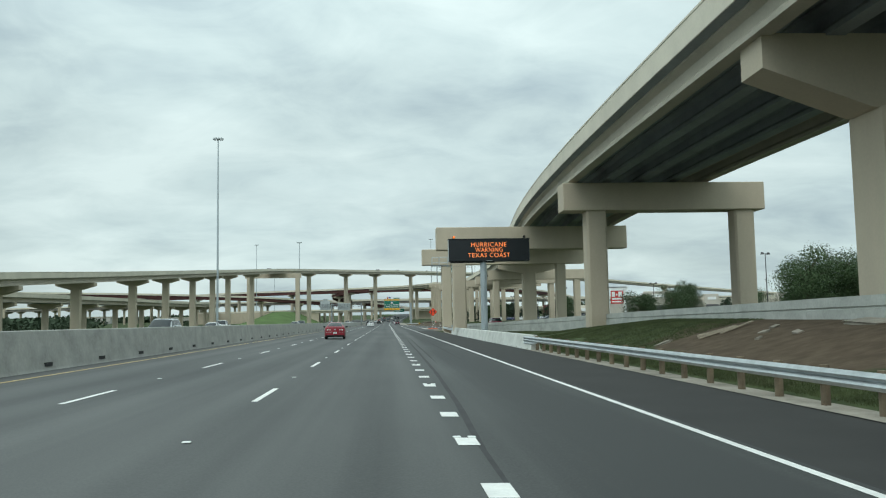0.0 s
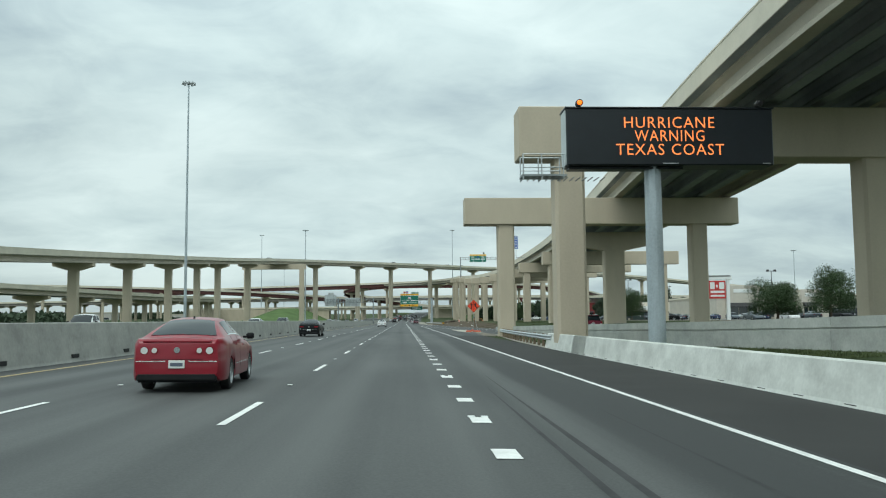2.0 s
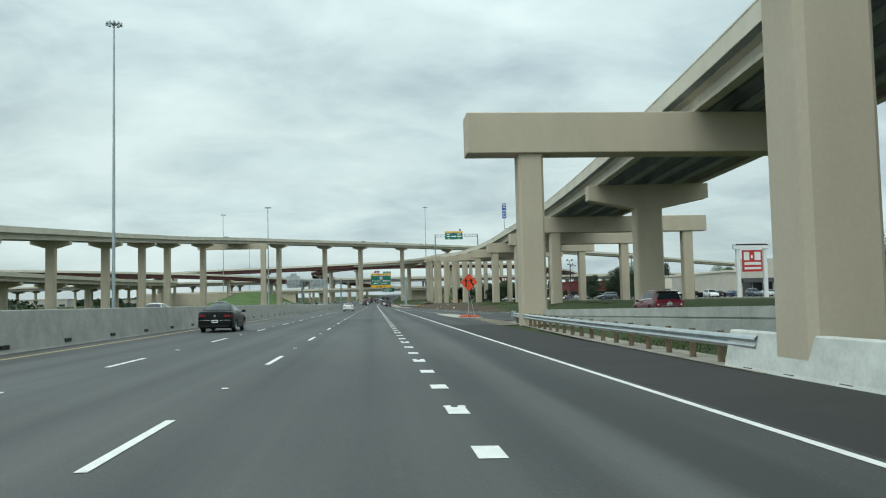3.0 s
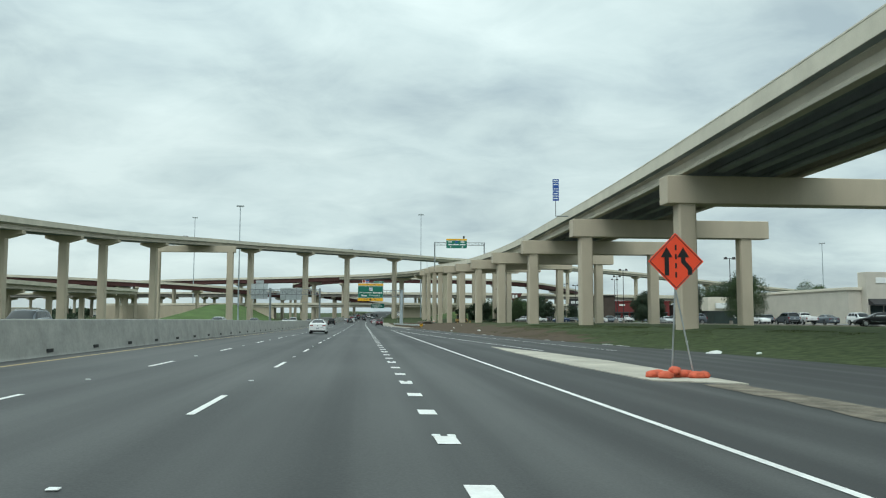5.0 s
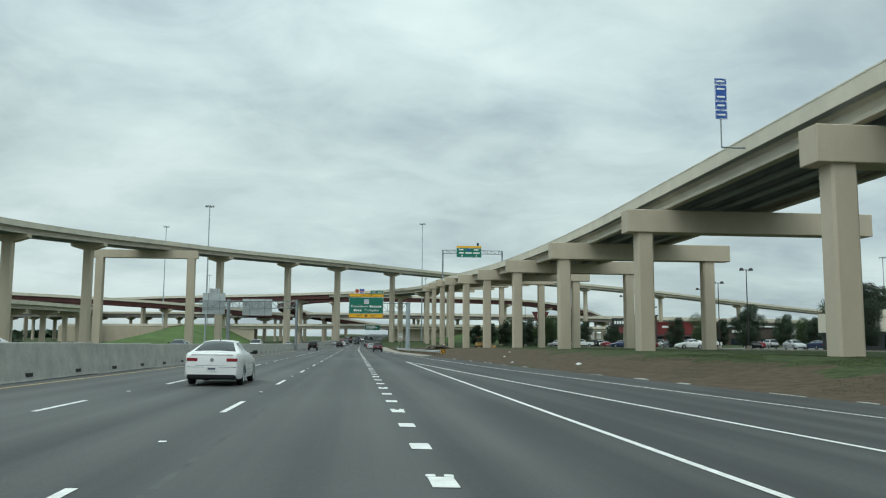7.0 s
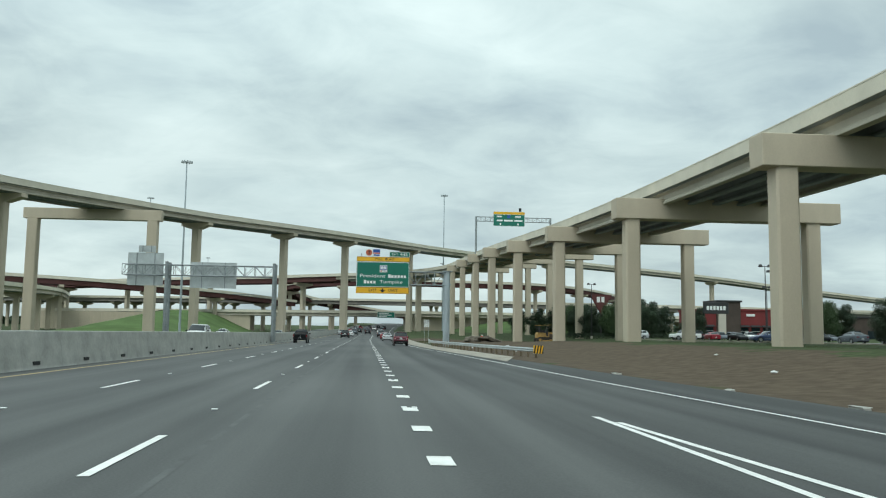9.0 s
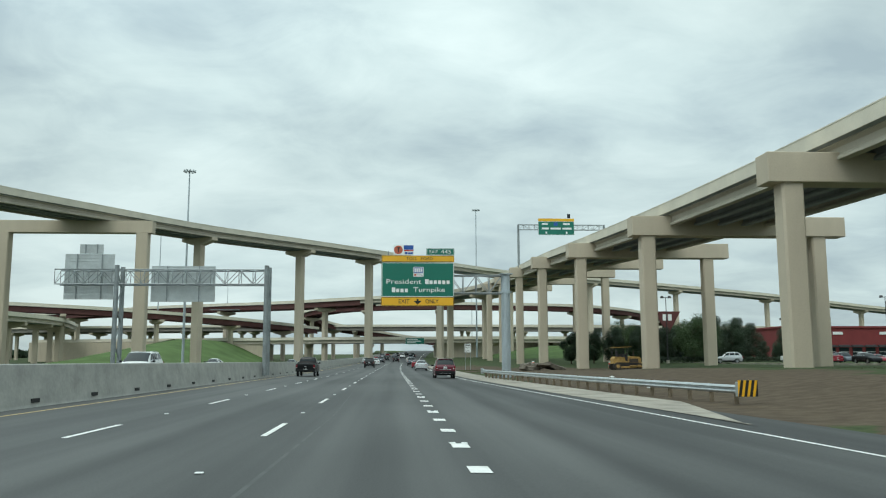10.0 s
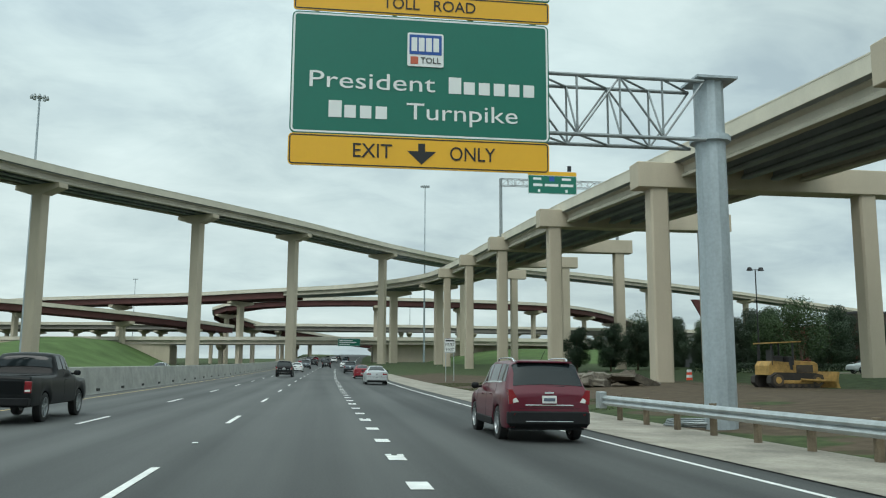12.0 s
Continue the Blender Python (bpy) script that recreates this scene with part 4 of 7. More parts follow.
def vehicle(name, label, category, body_mat, p, group=""):
    """p: sizes and lines of the body; y runs forward from the rear bumper."""
    t = thing(name, label, category, group)
    W, L = p["W"] / 2, p["L"]
    r, ya, yf = p["r"], p["rear"], p["front"]
    belt_pts, roof_pts = p["top"], p["roof"]

    def curve(pts, y):
        """A smooth line through (y, z) points."""
        ys = [a for a, _ in pts]
        i = min(max(np.searchsorted(ys, y) - 1, 0), len(pts) - 2)
        (y1, z1), (y2, z2) = pts[i], pts[i + 1]
        m1 = (z2 - pts[i - 1][1]) / (y2 - pts[i - 1][0]) if i > 0 else (z2 - z1) / (y2 - y1)
        m2 = (pts[i + 2][1] - z1) / (pts[i + 2][0] - y1) if i < len(pts) - 2 else (z2 - z1) / (y2 - y1)
        h = y2 - y1
        u = (y - y1) / h
        return (2 * u ** 3 - 3 * u * u + 1) * z1 + (u ** 3 - 2 * u * u + u) * h * m1 + (3 * u * u - 2 * u ** 3) * z2 + (u ** 3 - u * u) * h * m2

    def top(y):
        return curve(belt_pts, y)

    def section(y, arch=True):
        """Half outline at y, from the sill up to the middle of the roof."""
        e, g = y, L - y
        nose = 1 - p.get("tail", 0.10) * max(0.0, 1 - e / 0.5) ** 2.2 - p.get("snout", 0.16) * max(0.0, 1 - g / 0.8) ** 2.2
        zl = p["sill"] + 0.12 * max(0.0, 1 - min(e, g) / 0.18) ** 1.5
        if arch:
            for c in (ya, yf):
                d = abs(y - c)
                if d < r * 1.13:
                    zl = max(zl, r * 0.98 + math.sqrt(max(0.0, (r * 1.13) ** 2 - d * d)))
        zt = top(y) - 0.07 * max(0.0, 1 - min(e, g) / 0.07) ** 1.5
        ry0, ry1 = roof_pts[0][0], roof_pts[-1][0]
        h = max(0.0, curve(roof_pts, y) - zt) if ry0 <= y <= ry1 else 0.0
        w = W * nose
        k = min(1.0, h / 0.38)
        wr = w * (0.88 + (p["roofw"] - 0.88) * k)
        sh = w * p.get("belt", 0.93)
        zr = zt + h
        return [(w * 0.80, zl), (w * 0.965, zl + 0.004), (w * 0.998, zl + min(0.10, (zt - zl) * 0.25)), (w, zl + (zt - zl) * 0.45), (w * 0.992, zl + (zt - zl) * 0.68), (w * 0.975, zt - 0.085), (sh, zt - 0.012),
                (sh + (wr - sh) * 0.22, zt + h * 0.22), (sh + (wr - sh) * 0.62, zt + h * 0.58), (wr, zt + h * 0.88), (wr * 0.93, zr - 0.018 * k), (wr * 0.62, zr + 0.012), (wr * 0.3, zr + 0.022), (0, zr + 0.026)]

    def on_body(y, v, s=1, out=0.0):
        """A point of the skin: v counts along the section's points; s: side."""
        sec = section(y, False)
        i = min(int(v), len(sec) - 2)
        f = v - i
        x = sec[i][0] + (sec[i + 1][0] - sec[i][0]) * f
        z = sec[i][1] + (sec[i + 1][1] - sec[i][1]) * f
        return Vector((s * x, y, z))

    ys = sorted(set([round(v, 3) for v in np.linspace(0, L, 54)] + [0.02, 0.05, 0.1, L - 0.02, L - 0.05, L - 0.1] + [round(c + r * 1.13 * math.sin(a), 3) for c in (ya, yf) for a in np.linspace(-math.pi / 2, math.pi / 2, 15)]))
    bm = bmesh.new()
    rings = []
    for y in ys:
        pts = section(y)
        rings.append([bm.verts.new((x, y, z)) for x, z in pts] + [bm.verts.new((-x, y, z)) for x, z in pts[-2::-1]])
    for a, b in zip(rings, rings[1:]):
        for i in range(len(a) - 1):
            bm.faces.new((a[i], a[i + 1], b[i + 1], b[i]))
    bm.faces.new(rings[0][::-1])
    bm.faces.new(rings[-1])
    sharp(part("body", bm, body_mat, t), 40)
    bm = bmesh.new()
    box(bm, -W * 0.84, W * 0.84, 0.14, L - 0.16, p["sill"] - 0.03, p["house"])
    part("underbody", bm, M_PLASTIC, t, "dark underbody")

    def skin(name, rows, mat, label="", out=0.006):
        """A curved pane laid on the body: a grid of skin points lifted along the surface normal."""
        bm = bmesh.new()
        nr, nc = len(rows), len(rows[0])
        vs = []
        for i in range(nr):
            line = []
            for j in range(nc):
                du = rows[min(i + 1, nr - 1)][j] - rows[max(i - 1, 0)][j]
                dv = rows[i][min(j + 1, nc - 1)] - rows[i][max(j - 1, 0)]
                n = du.cross(dv).normalized()
                c = rows[i][j]
                if n.dot(Vector((c.x, 0, 0.6 * (c.z - 0.6)))) < 0:
                    n = -n
                line.append((bm.verts.new(c + n * out), bm.verts.new(c - n * 0.012)))
            vs.append(line)
        for i in range(nr - 1):
            for j in range(nc - 1):
                bm.faces.new((vs[i][j][0], vs[i][j + 1][0], vs[i + 1][j + 1][0], vs[i + 1][j][0]))
        edge = [(0, j) for j in range(nc)] + [(i, nc - 1) for i in range(1, nr)] + [(nr - 1, j) for j in range(nc - 2, -1, -1)] + [(i, 0) for i in range(nr - 2, 0, -1)]
        for (a, b), (c, d) in zip(edge, edge[1:] + edge[:1]):
            bm.faces.new((vs[a][b][0], vs[c][d][0], vs[c][d][1], vs[a][b][1]))
        return sharp(part(name, bm, mat, t, label), 45)

    # side windows: front and rear edges lean with the pillars
    for s in (-1, 1):
        for (f0, f1), (r0, r1) in p["windows"]:
            rows = []
            for j in range(6):
                u = j / 5
                v = 7.15 + (9.0 - 7.15) * u
                y0, y1 = f0 + (f1 - f0) * u, r0 + (r1 - r0) * u
                rows.append([on_body(y0 + (y1 - y0) * i / 6, v, s) for i in range(7)])
            skin("side_window", rows, M_CARGLASS, "dark tinted side glass")
    # rear window and windscreen: across the top of the section
    for nm, (y0, y1), inset in (("rear_window", p["backlight"], p.get("inset", 9.2)), ("windscreen", p["screen"], 9.2)):
        rows = []
        for j in range(7):
            y = y0 + (y1 - y0) * j / 6
            line = [on_body(y, inset + (13 - inset) * i / 5, 1) for i in range(6)]
            line += [on_body(y, 13 - (13 - inset) * i / 5, -1) for i in range(1, 6)]
            rows.append(line)
        skin(nm, rows, M_CARGLASS, "dark tinted glass", 0.008)
    for s in (-1, 1):
        bm = bmesh.new()
        ym, zm = p["mirror_at"]
        x0 = W * 0.93
        box(bm, *sorted((s * x0, s * (x0 + 0.10))), ym + 0.02, ym + 0.06, zm + 0.02, zm + 0.07, 0.01)
        box(bm, *sorted((s * (x0 + 0.07), s * (x0 + 0.25))), ym, ym + 0.11, zm, zm + 0.14, 0.035)
        sharp(part("mirror", bm, p.get("mirror", M_PLASTIC), t, "door mirror"), 60)
        for yh in p["handles"]:
            bm = bmesh.new()
            q = on_body(yh + 0.1, 5.0, s)
            box(bm, q.x - 0.015, q.x + 0.015, yh, yh + 0.20, q.z - 0.035, q.z, 0.008)
            part("door_handle", bm, body_mat, t)
        for yd in p["gaps"]:
            rows = [[on_body(yd + d, v, s) for d in (-0.005, 0.005)] for v in np.linspace(2.2, 7.0, 8)]
            skin("door_gap", rows, M_PLASTIC, "", 0.002)
        if p.get("trim"):
            rows = [[on_body(y, v, s) for v in (7.02, 7.16)] for y in np.linspace(*p["trim"], 14)]
            skin("window_trim", rows, M_CHROME, "thin chrome window trim", 0.007)
    for x in (-1, 1):
        for y in (ya, yf):
            wheel(t, x * (W - 0.12), y, r, p.get("spokes", 7))
    zp = p["plate"]
    bm = bmesh.new()
    box(bm, -0.155, 0.155, -0.022, 0.06, zp - 0.078, zp + 0.078, 0.006)
    plate = part("number_plate", bm, M_PLATE, t, "white number plate with plain bars")
    bm = bmesh.new()
    box(bm, -0.12, 0.12, -0.027, -0.018, zp - 0.035, zp + 0.03)
    part("plate_bar", bm, M_BARS, plate)
    return t


def slab_part(t, name, mat, x0, x1, y0, y1, z0, z1, label="", bevel=0.015):
    bm = bmesh.new()
    box(bm, x0, x1, y0, y1, z0, z1, bevel)
    return part(name, bm, mat, t, label)


SEDAN = dict(L=4.77, W=1.82, r=0.325, rear=1.10, front=3.81, sill=0.23, house=0.60, tail=0.13, snout=0.22, belt=0.925, roofw=0.60, inset=10.25,
             top=[(0.0, 1.03), (0.12, 1.055), (0.6, 1.06), (1.4, 1.03), (3.2, 0.97), (3.5, 0.945), (4.3, 0.80), (4.65, 0.66), (4.77, 0.52)],
             roof=[(0.50, 1.06), (0.85, 1.22), (1.30, 1.385), (1.80, 1.455), (2.35, 1.455), (2.80, 1.34), (3.15, 1.15), (3.45, 0.95)],
             windows=[((3.05, 2.62), (2.22, 2.20)), ((2.14, 2.12), (1.30, 1.45))], backlight=(0.60, 1.42), screen=(2.62, 3.36),
             handles=(1.62, 2.62), gaps=(1.40, 2.18, 3.30), mirror_at=(2.92, 1.00), trim=(1.2, 3.1), plate=0.56, spokes=10)
SUV = dict(L=4.58, W=1.86, r=0.362, rear=0.98, front=3.69, sill=0.30, house=0.72, tail=0.09, snout=0.17, belt=0.945, roofw=0.76, inset=9.15,
           top=[(0.0, 1.06), (0.08, 1.09), (0.4, 1.10), (2.0, 1.06), (3.3, 1.03), (3.5, 1.01), (4.2, 0.92), (4.5, 0.78), (4.58, 0.62)],
           roof=[(0.06, 1.09), (0.20, 1.30), (0.36, 1.53), (0.52, 1.655), (0.95, 1.70), (2.2, 1.70), (2.65, 1.62), (3.1, 1.32), (3.45, 1.03)],
           windows=[((3.06, 2.60), (2.18, 2.16)), ((2.10, 2.08), (1.30, 1.34)), ((1.22, 1.26), (0.50, 0.66))], backlight=(0.12, 0.50), screen=(2.56, 3.38),
           handles=(1.60, 2.55), gaps=(1.26, 2.14, 3.25), mirror_at=(2.92, 1.05), trim=(0.8, 3.1), plate=0.90, spokes=6)
TRUCK = dict(L=5.15, W=1.80, r=0.375, rear=1.15, front=4.18, sill=0.44, house=0.80, tail=0.02, snout=0.10, belt=0.95, roofw=0.76,
             top=[(0.0, 1.16), (0.08, 1.17), (2.2, 1.17), (3.75, 1.13), (3.9, 1.10), (4.9, 1.03), (5.1, 0.92), (5.15, 0.76)],
             roof=[(2.02, 1.17), (2.06, 1.40), (2.14, 1.64), (2.30, 1.735), (2.9, 1.745), (3.2, 1.68), (3.5, 1.42), (3.82, 1.10)],
             windows=[((3.5, 3.15), (2.72, 2.70)), ((2.64, 2.62), (2.25, 2.30))], backlight=(2.055, 2.15), screen=(3.18, 3.74),
             handles=(2.75,), gaps=(2.66, 3.62), mirror_at=(3.35, 1.16), plate=0.62, spokes=5)


def sedan(body_mat, label, lamps="round", group=""):
    t = vehicle("sedan", label, "car", body_mat, SEDAN, group)
    for s in (-1, 1):
        if lamps == "round":
            for x, r in ((0.625, 0.088), (0.43, 0.070)):
                bm = bmesh.new()
                tube(bm, (s * x, 0.05 if x < 0.5 else 0.08, 0.83), (s * x, -0.012 if x < 0.5 else 0.0, 0.83), r, r * 0.96, 20)
                lens = part("tail_light", bm, M_TAIL, t, "round red tail light with pale centre")
                bm = bmesh.new()
                tube(bm, (s * x, -0.01, 0.83), (s * x, -0.020 if x < 0.5 else -0.008, 0.83), r * 0.78, r * 0.70, 18)
                part("lens", bm, M_CLEAR, lens, "pale lamp centre")
        else:
            slab_part(t, "tail_light", M_TAIL, *sorted((s * 0.44, s * 0.80)), -0.012, 0.12, 0.77, 0.91, "red tail light", 0.03)
        slab_part(t, "chrome_strip", M_CHROME, *sorted((s * 0.22, s * 0.775)), -0.010, 0.05, 0.605, 0.625, "thin chrome strip", 0.004)
        slab_part(t, "side_strip", M_CHROME, *sorted((s * 0.900, s * 0.917)), 1.52, 3.30, 0.50, 0.513, "", 0.002)
    slab_part(t, "bumper_valance", M_PLASTIC, -0.77, 0.77, -0.010, 0.30, 0.225, 0.40, "black lower bumper", 0.04)
    slab_part(t, "boot_lip", body_mat, -0.66, 0.66, -0.012, 0.10, 0.985, 1.035, "spoiler lip on the boot lid")
    slab_part(t, "boot_gap", M_PLASTIC, -0.50, 0.50, -0.006, 0.02, 0.655, 0.662, "", 0.0)
    bm = bmesh.new()
    tube(bm, (0, 0.03, 0.84), (0, -0.016, 0.84), 0.062, 0.060, 18)
    part("badge", bm, M_CHROME, t, "plain round chrome badge")
    bm = bmesh.new()
    prism(bm, [(1.50, 1.42), (1.58, 1.51), (1.61, 1.51), (1.66, 1.45)], "x", -0.012, 0.012)
    part("roof_aerial", bm, M_PLASTIC, t)
    return t


def suv(body_mat, label, group=""):
    t = vehicle("suv", label, "car", body_mat, SUV, group)
    for s in (-1, 1):
        bm = bmesh.new()
        prism(bm, [(s * 0.64, 0.84), (s * 0.86, 0.80), (s * 0.875, 1.10), (s * 0.79, 1.10)], "y", -0.008, 0.22)
        lens = part("tail_light", bm, M_TAIL, t, "angular red tail light")
        bm = bmesh.new()
        prism(bm, [(s * 0.65, 0.848), (s * 0.77, 0.825), (s * 0.775, 0.90), (s * 0.715, 0.935)], "y", -0.016, 0.02)
        part("lens", bm, M_CLEAR, lens, "clear reversing lens")
        slab_part(t, "reflector", M_TAIL, *sorted((s * 0.70, s * 0.78)), -0.030, 0.02, 0.56, 0.63, "red bumper reflector")
        bm = bmesh.new()
        pts = spline([(s * 0.58, 0.70, 1.67), (s * 0.60, 0.80, 1.745), (s * 0.605, 1.5, 1.765), (s * 0.60, 2.2, 1.745), (s * 0.58, 2.35, 1.68)], 0.12)
        for a, b in zip(pts, pts[1:]):
            tube(bm, a, b, 0.018, 0.018, 6)
        part("roof_rail", bm, M_CHROME, t, "silver roof rail")
        slab_part(t, "side_cladding", M_PLASTIC, *sorted((s * 0.90, s * 0.942)), 1.40, 3.27, 0.29, 0.46, "black sill cladding")
    slab_part(t, "bumper", M_PLASTIC, -0.885, 0.885, -0.030, 0.42, 0.34, 0.70, "black plastic rear bumper", 0.07)
    slab_part(t, "skid_plate", M_RIM, -0.52, 0.52, -0.036, 0.05, 0.43, 0.475, "silver skid strip", 0.02)
    slab_part(t, "chrome_strip", M_CHROME, -0.52, 0.52, -0.018, 0.05, 0.765, 0.795, "chrome strip on the tailgate", 0.008)
    slab_part(t, "badge", M_CHROME, -0.10, 0.10, -0.014, 0.04, 1.02, 1.055, "plain chrome badge", 0.008)
    slab_part(t, "roof_spoiler", body_mat, -0.60, 0.60, 0.38, 0.70, 1.655, 1.695, "roof spoiler", 0.015)
    slab_part(t, "tailgate_gap", M_PLASTIC, -0.66, 0.66, -0.006, 0.02, 0.715, 0.722, "", 0.0)
    slab_part(t, "rear_wiper", M_PLASTIC, -0.05, 0.36, 0.10, 0.14, 1.16, 1.185, "", 0.006)
    bm = bmesh.new()
    tube(bm, (0.0, 0.75, 1.70), (0.05, 0.55, 1.92), 0.008, 0.004, 6)
    part("roof_aerial", bm, M_PLASTIC, t)
    return t


def pickup(body_mat, label, group=""):
    t = vehicle("pickup_truck", label, "truck", body_mat, TRUCK, group)
    for s in (-1, 1):
        slab_part(t, "tail_light", M_TAIL, *sorted((s * 0.72, s * 0.885)), -0.012, 0.06, 0.76, 1.05, "tall red tail light")
        slab_part(t, "reverse_light", M_CLEAR, *sorted((s * 0.73, s * 0.875)), -0.017, 0.02, 0.78, 0.85, "clear reversing lens")
    slab_part(t, "bed_cover", M_PLASTIC, -0.80, 0.80, 0.10, 2.00, 1.16, 1.20, "black bed cover")
    slab_part(t, "bumper", M_PLASTIC, -0.88, 0.88, -0.14, 0.05, 0.46, 0.64, "dark rear step bumper")
    slab_part(t, "tailgate", body_mat, -0.70, 0.70, -0.010, 0.04, 0.72, 1.07, "", 0.02)
    slab_part(t, "badge", M_RIM, -0.09, 0.09, -0.022, 0.0, 0.88, 0.93, "plain oval badge")
    return t


CARS = {}


def park(kind, mat_key, label, x, y, z, turn=0.0, group="", slope=0.0, lean=0.0, lamps="bar"):
    """A vehicle with its rear bumper's middle at (x, y, z); turn: degrees from heading along +y."""
    mats = dict(red=P_RED, maroon=P_MAROON, black=P_BLACK, white=P_WHITE, silver=P_SILVER, grey=P_GREY, blue=P_BLUE)
    m = pose(x, y, z, slope, lean, turn)
    key = (kind, mat_key, lamps)
    if key in CARS:
        t = copy_thing(CARS[key], m)
        if label:
            t["label"] = label
        if group:
            t["group"] = group
        return t
    t = sedan(mats[mat_key], label, lamps, group) if kind == "sedan" else suv(mats[mat_key], label, group) if kind == "suv" else pickup(mats[mat_key], label, group)
    t.matrix_basis = m
    CARS[key] = t
    return t


def drive(kind, mat_key, label, x, y, lamps="bar"):
    p = at_road(x, y)
    s = math.degrees(math.atan((rise(y + 4) - rise(y)) / 4))
    return park(kind, mat_key, label, p.x, p.y, p.z + 0.005, -math.degrees(math.atan((bend(y + 5) - bend(y)) / 5)), "", s, TILT_ROAD, lamps)


t = drive("sedan", "red", "glossy red sedan with round tail lights in the middle lane", -5.56, 72.3, "round")
t.matrix_basis = t.matrix_basis @ Matrix.Rotation(radians(2.5), 4, "Z")
drive("sedan", "black", "black coupe-like sedan in the lane beside the barrier", -9.2, 128.0)
drive("sedan", "white", "white sedan in the middle lane", -5.5, 228.0)
drive("suv", "black", "black sport utility in the middle lane", -5.5, 436.0)
drive("suv", "maroon", "maroon compact sport utility with black cladding beside the edge line", 3.5, 360.9)
drive("pickup", "black", "black pickup truck with covered bed beside the median", -9.05, 365.5)
drive("sedan", "silver", "silver sedan in the exit lane", 3.0, 410.0)
drive("sedan", "red", "small red car ahead in the exit lane", 2.8, 433.0)
drive("suv", "grey", "dark grey sport utility ahead in the exit lane", 2.2, 466.0)
drive("sedan", "white", "white sedan far ahead in the middle lane", -5.6, 470.0)
drive("suv", "grey", "dark sport utility far ahead in the middle lane", -5.6, 505.0)
drive("suv", "black", "black sport utility far ahead in the middle lane", -5.5, 545.0)
drive("sedan", "red", "red sedan far ahead in the median lane", -9.1, 560.0)
drive("suv", "white", "white sport utility far ahead", -1.9, 600.0)
drive("sedan", "grey", "dark sedan far ahead", -5.4, 615.0)
drive("suv", "grey", "dark sport utility far ahead", 1.6, 580.0)
for kd, mk, x, y in (("suv", "black", -2.0, 520.0), ("sedan", "silver", -9.2, 500.0), ("suv", "grey", -9.3, 600.0), ("sedan", "white", 1.7, 520.0), ("suv", "white", -5.5, 650.0), ("suv", "black", -1.9, 660.0), ("sedan", "red", -9.2, 640.0), ("suv", "black", 1.6, 630.0)):
    drive(kd, mk, f"{mk} {'sport utility' if kd == 'suv' else 'sedan'} far ahead under the overpass", x, y)

# traffic up on the far flyover, half hidden by its parapet
for y, kd, mk, side in ((541, "suv", "black", -1.6), (563, "sedan", "grey", 1.6), (604, "suv", "white", -1.6), (430, "sedan", "silver", 1.5)):
    i = next(k for k, p in enumerate(far_path) if p.y > y)
    d = far_path[i + 1] - far_path[i - 1]
    q = far_path[i] + sides(far_path)[i] * side
    park(kd, mk, f"{mk} {'sport utility' if kd == 'suv' else 'sedan'} driving on the far flyover", q.x, q.y, q.z - 0.945, math.degrees(math.atan2(-d.x, d.y)), "cars on the flyover", math.degrees(math.atan2(d.z, math.hypot(d.x, d.y))))

# ---- signs and masts ----
def plate_box(parent, name, mat, x0, x1, z0, z1, y, thick=0.03, label=""):
    bm = bmesh.new()
    box(bm, x0, x1, y, y + thick, z0, z1)
    return part(name, bm, mat, parent, label)


def rounded(bm, x0, x1, z0, z1, r, y0, y1):
    o = []
    for cx, cz, a0 in ((x1 - r, z1 - r, 0), (x0 + r, z1 - r, 90), (x0 + r, z0 + r, 180), (x1 - r, z0 + r, 270)):
        for k in range(5):
            a = radians(a0 + 22.5 * k)
            o.append((cx + r * math.cos(a), cz + r * math.sin(a)))
    prism(bm, o, "y", y0, y1)


def panel(parent, name, mat, x0, x1, z0, z1, y, border=None, label="", r=0.15, w=0.05, thick=0.04):
    """A sign panel facing -y with an optional border."""
    bm = bmesh.new()
    rounded(bm, x0, x1, z0, z1, r, y, y + thick)
    ob = part(name, bm, mat, parent, label)
    if border:
        bm = bmesh.new()
        n = 20
        outs, ins = [], []
        for d, acc in ((0.03, outs), (0.03 + w, ins)):
            for cx, cz, a0, sx, sz in ((x1, z1, 0, -1, -1), (x0, z1, 90, 1, -1), (x0, z0, 180, 1, 1), (x1, z0, 270, -1, 1)):
                rr = max(0.02, r - d)
                for k in range(5):
                    a = radians(a0 + 22.5 * k)
                    acc.append(bm.verts.new((cx + sx * (d + rr) + rr * math.cos(a), y - 0.006, cz + sz * (d + rr) + rr * math.sin(a))))
        for i in range(n):
            bm.faces.new((outs[i], outs[(i + 1) % n], ins[(i + 1) % n], ins[i]))
        part("border", bm, border, ob)
    return ob


def bars(parent, mat, spans, y, label="row of plain bars"):
    """Plain bars in place of writing: (x0, x1, z0, z1)."""
    out = []
    for x0, x1, z0, z1 in spans:
        bm = bmesh.new()
        box(bm, x0, x1, y - 0.010, y - 0.002, z0, z1, 0.003)
        out.append(part("bar", bm, mat, parent))
    return out


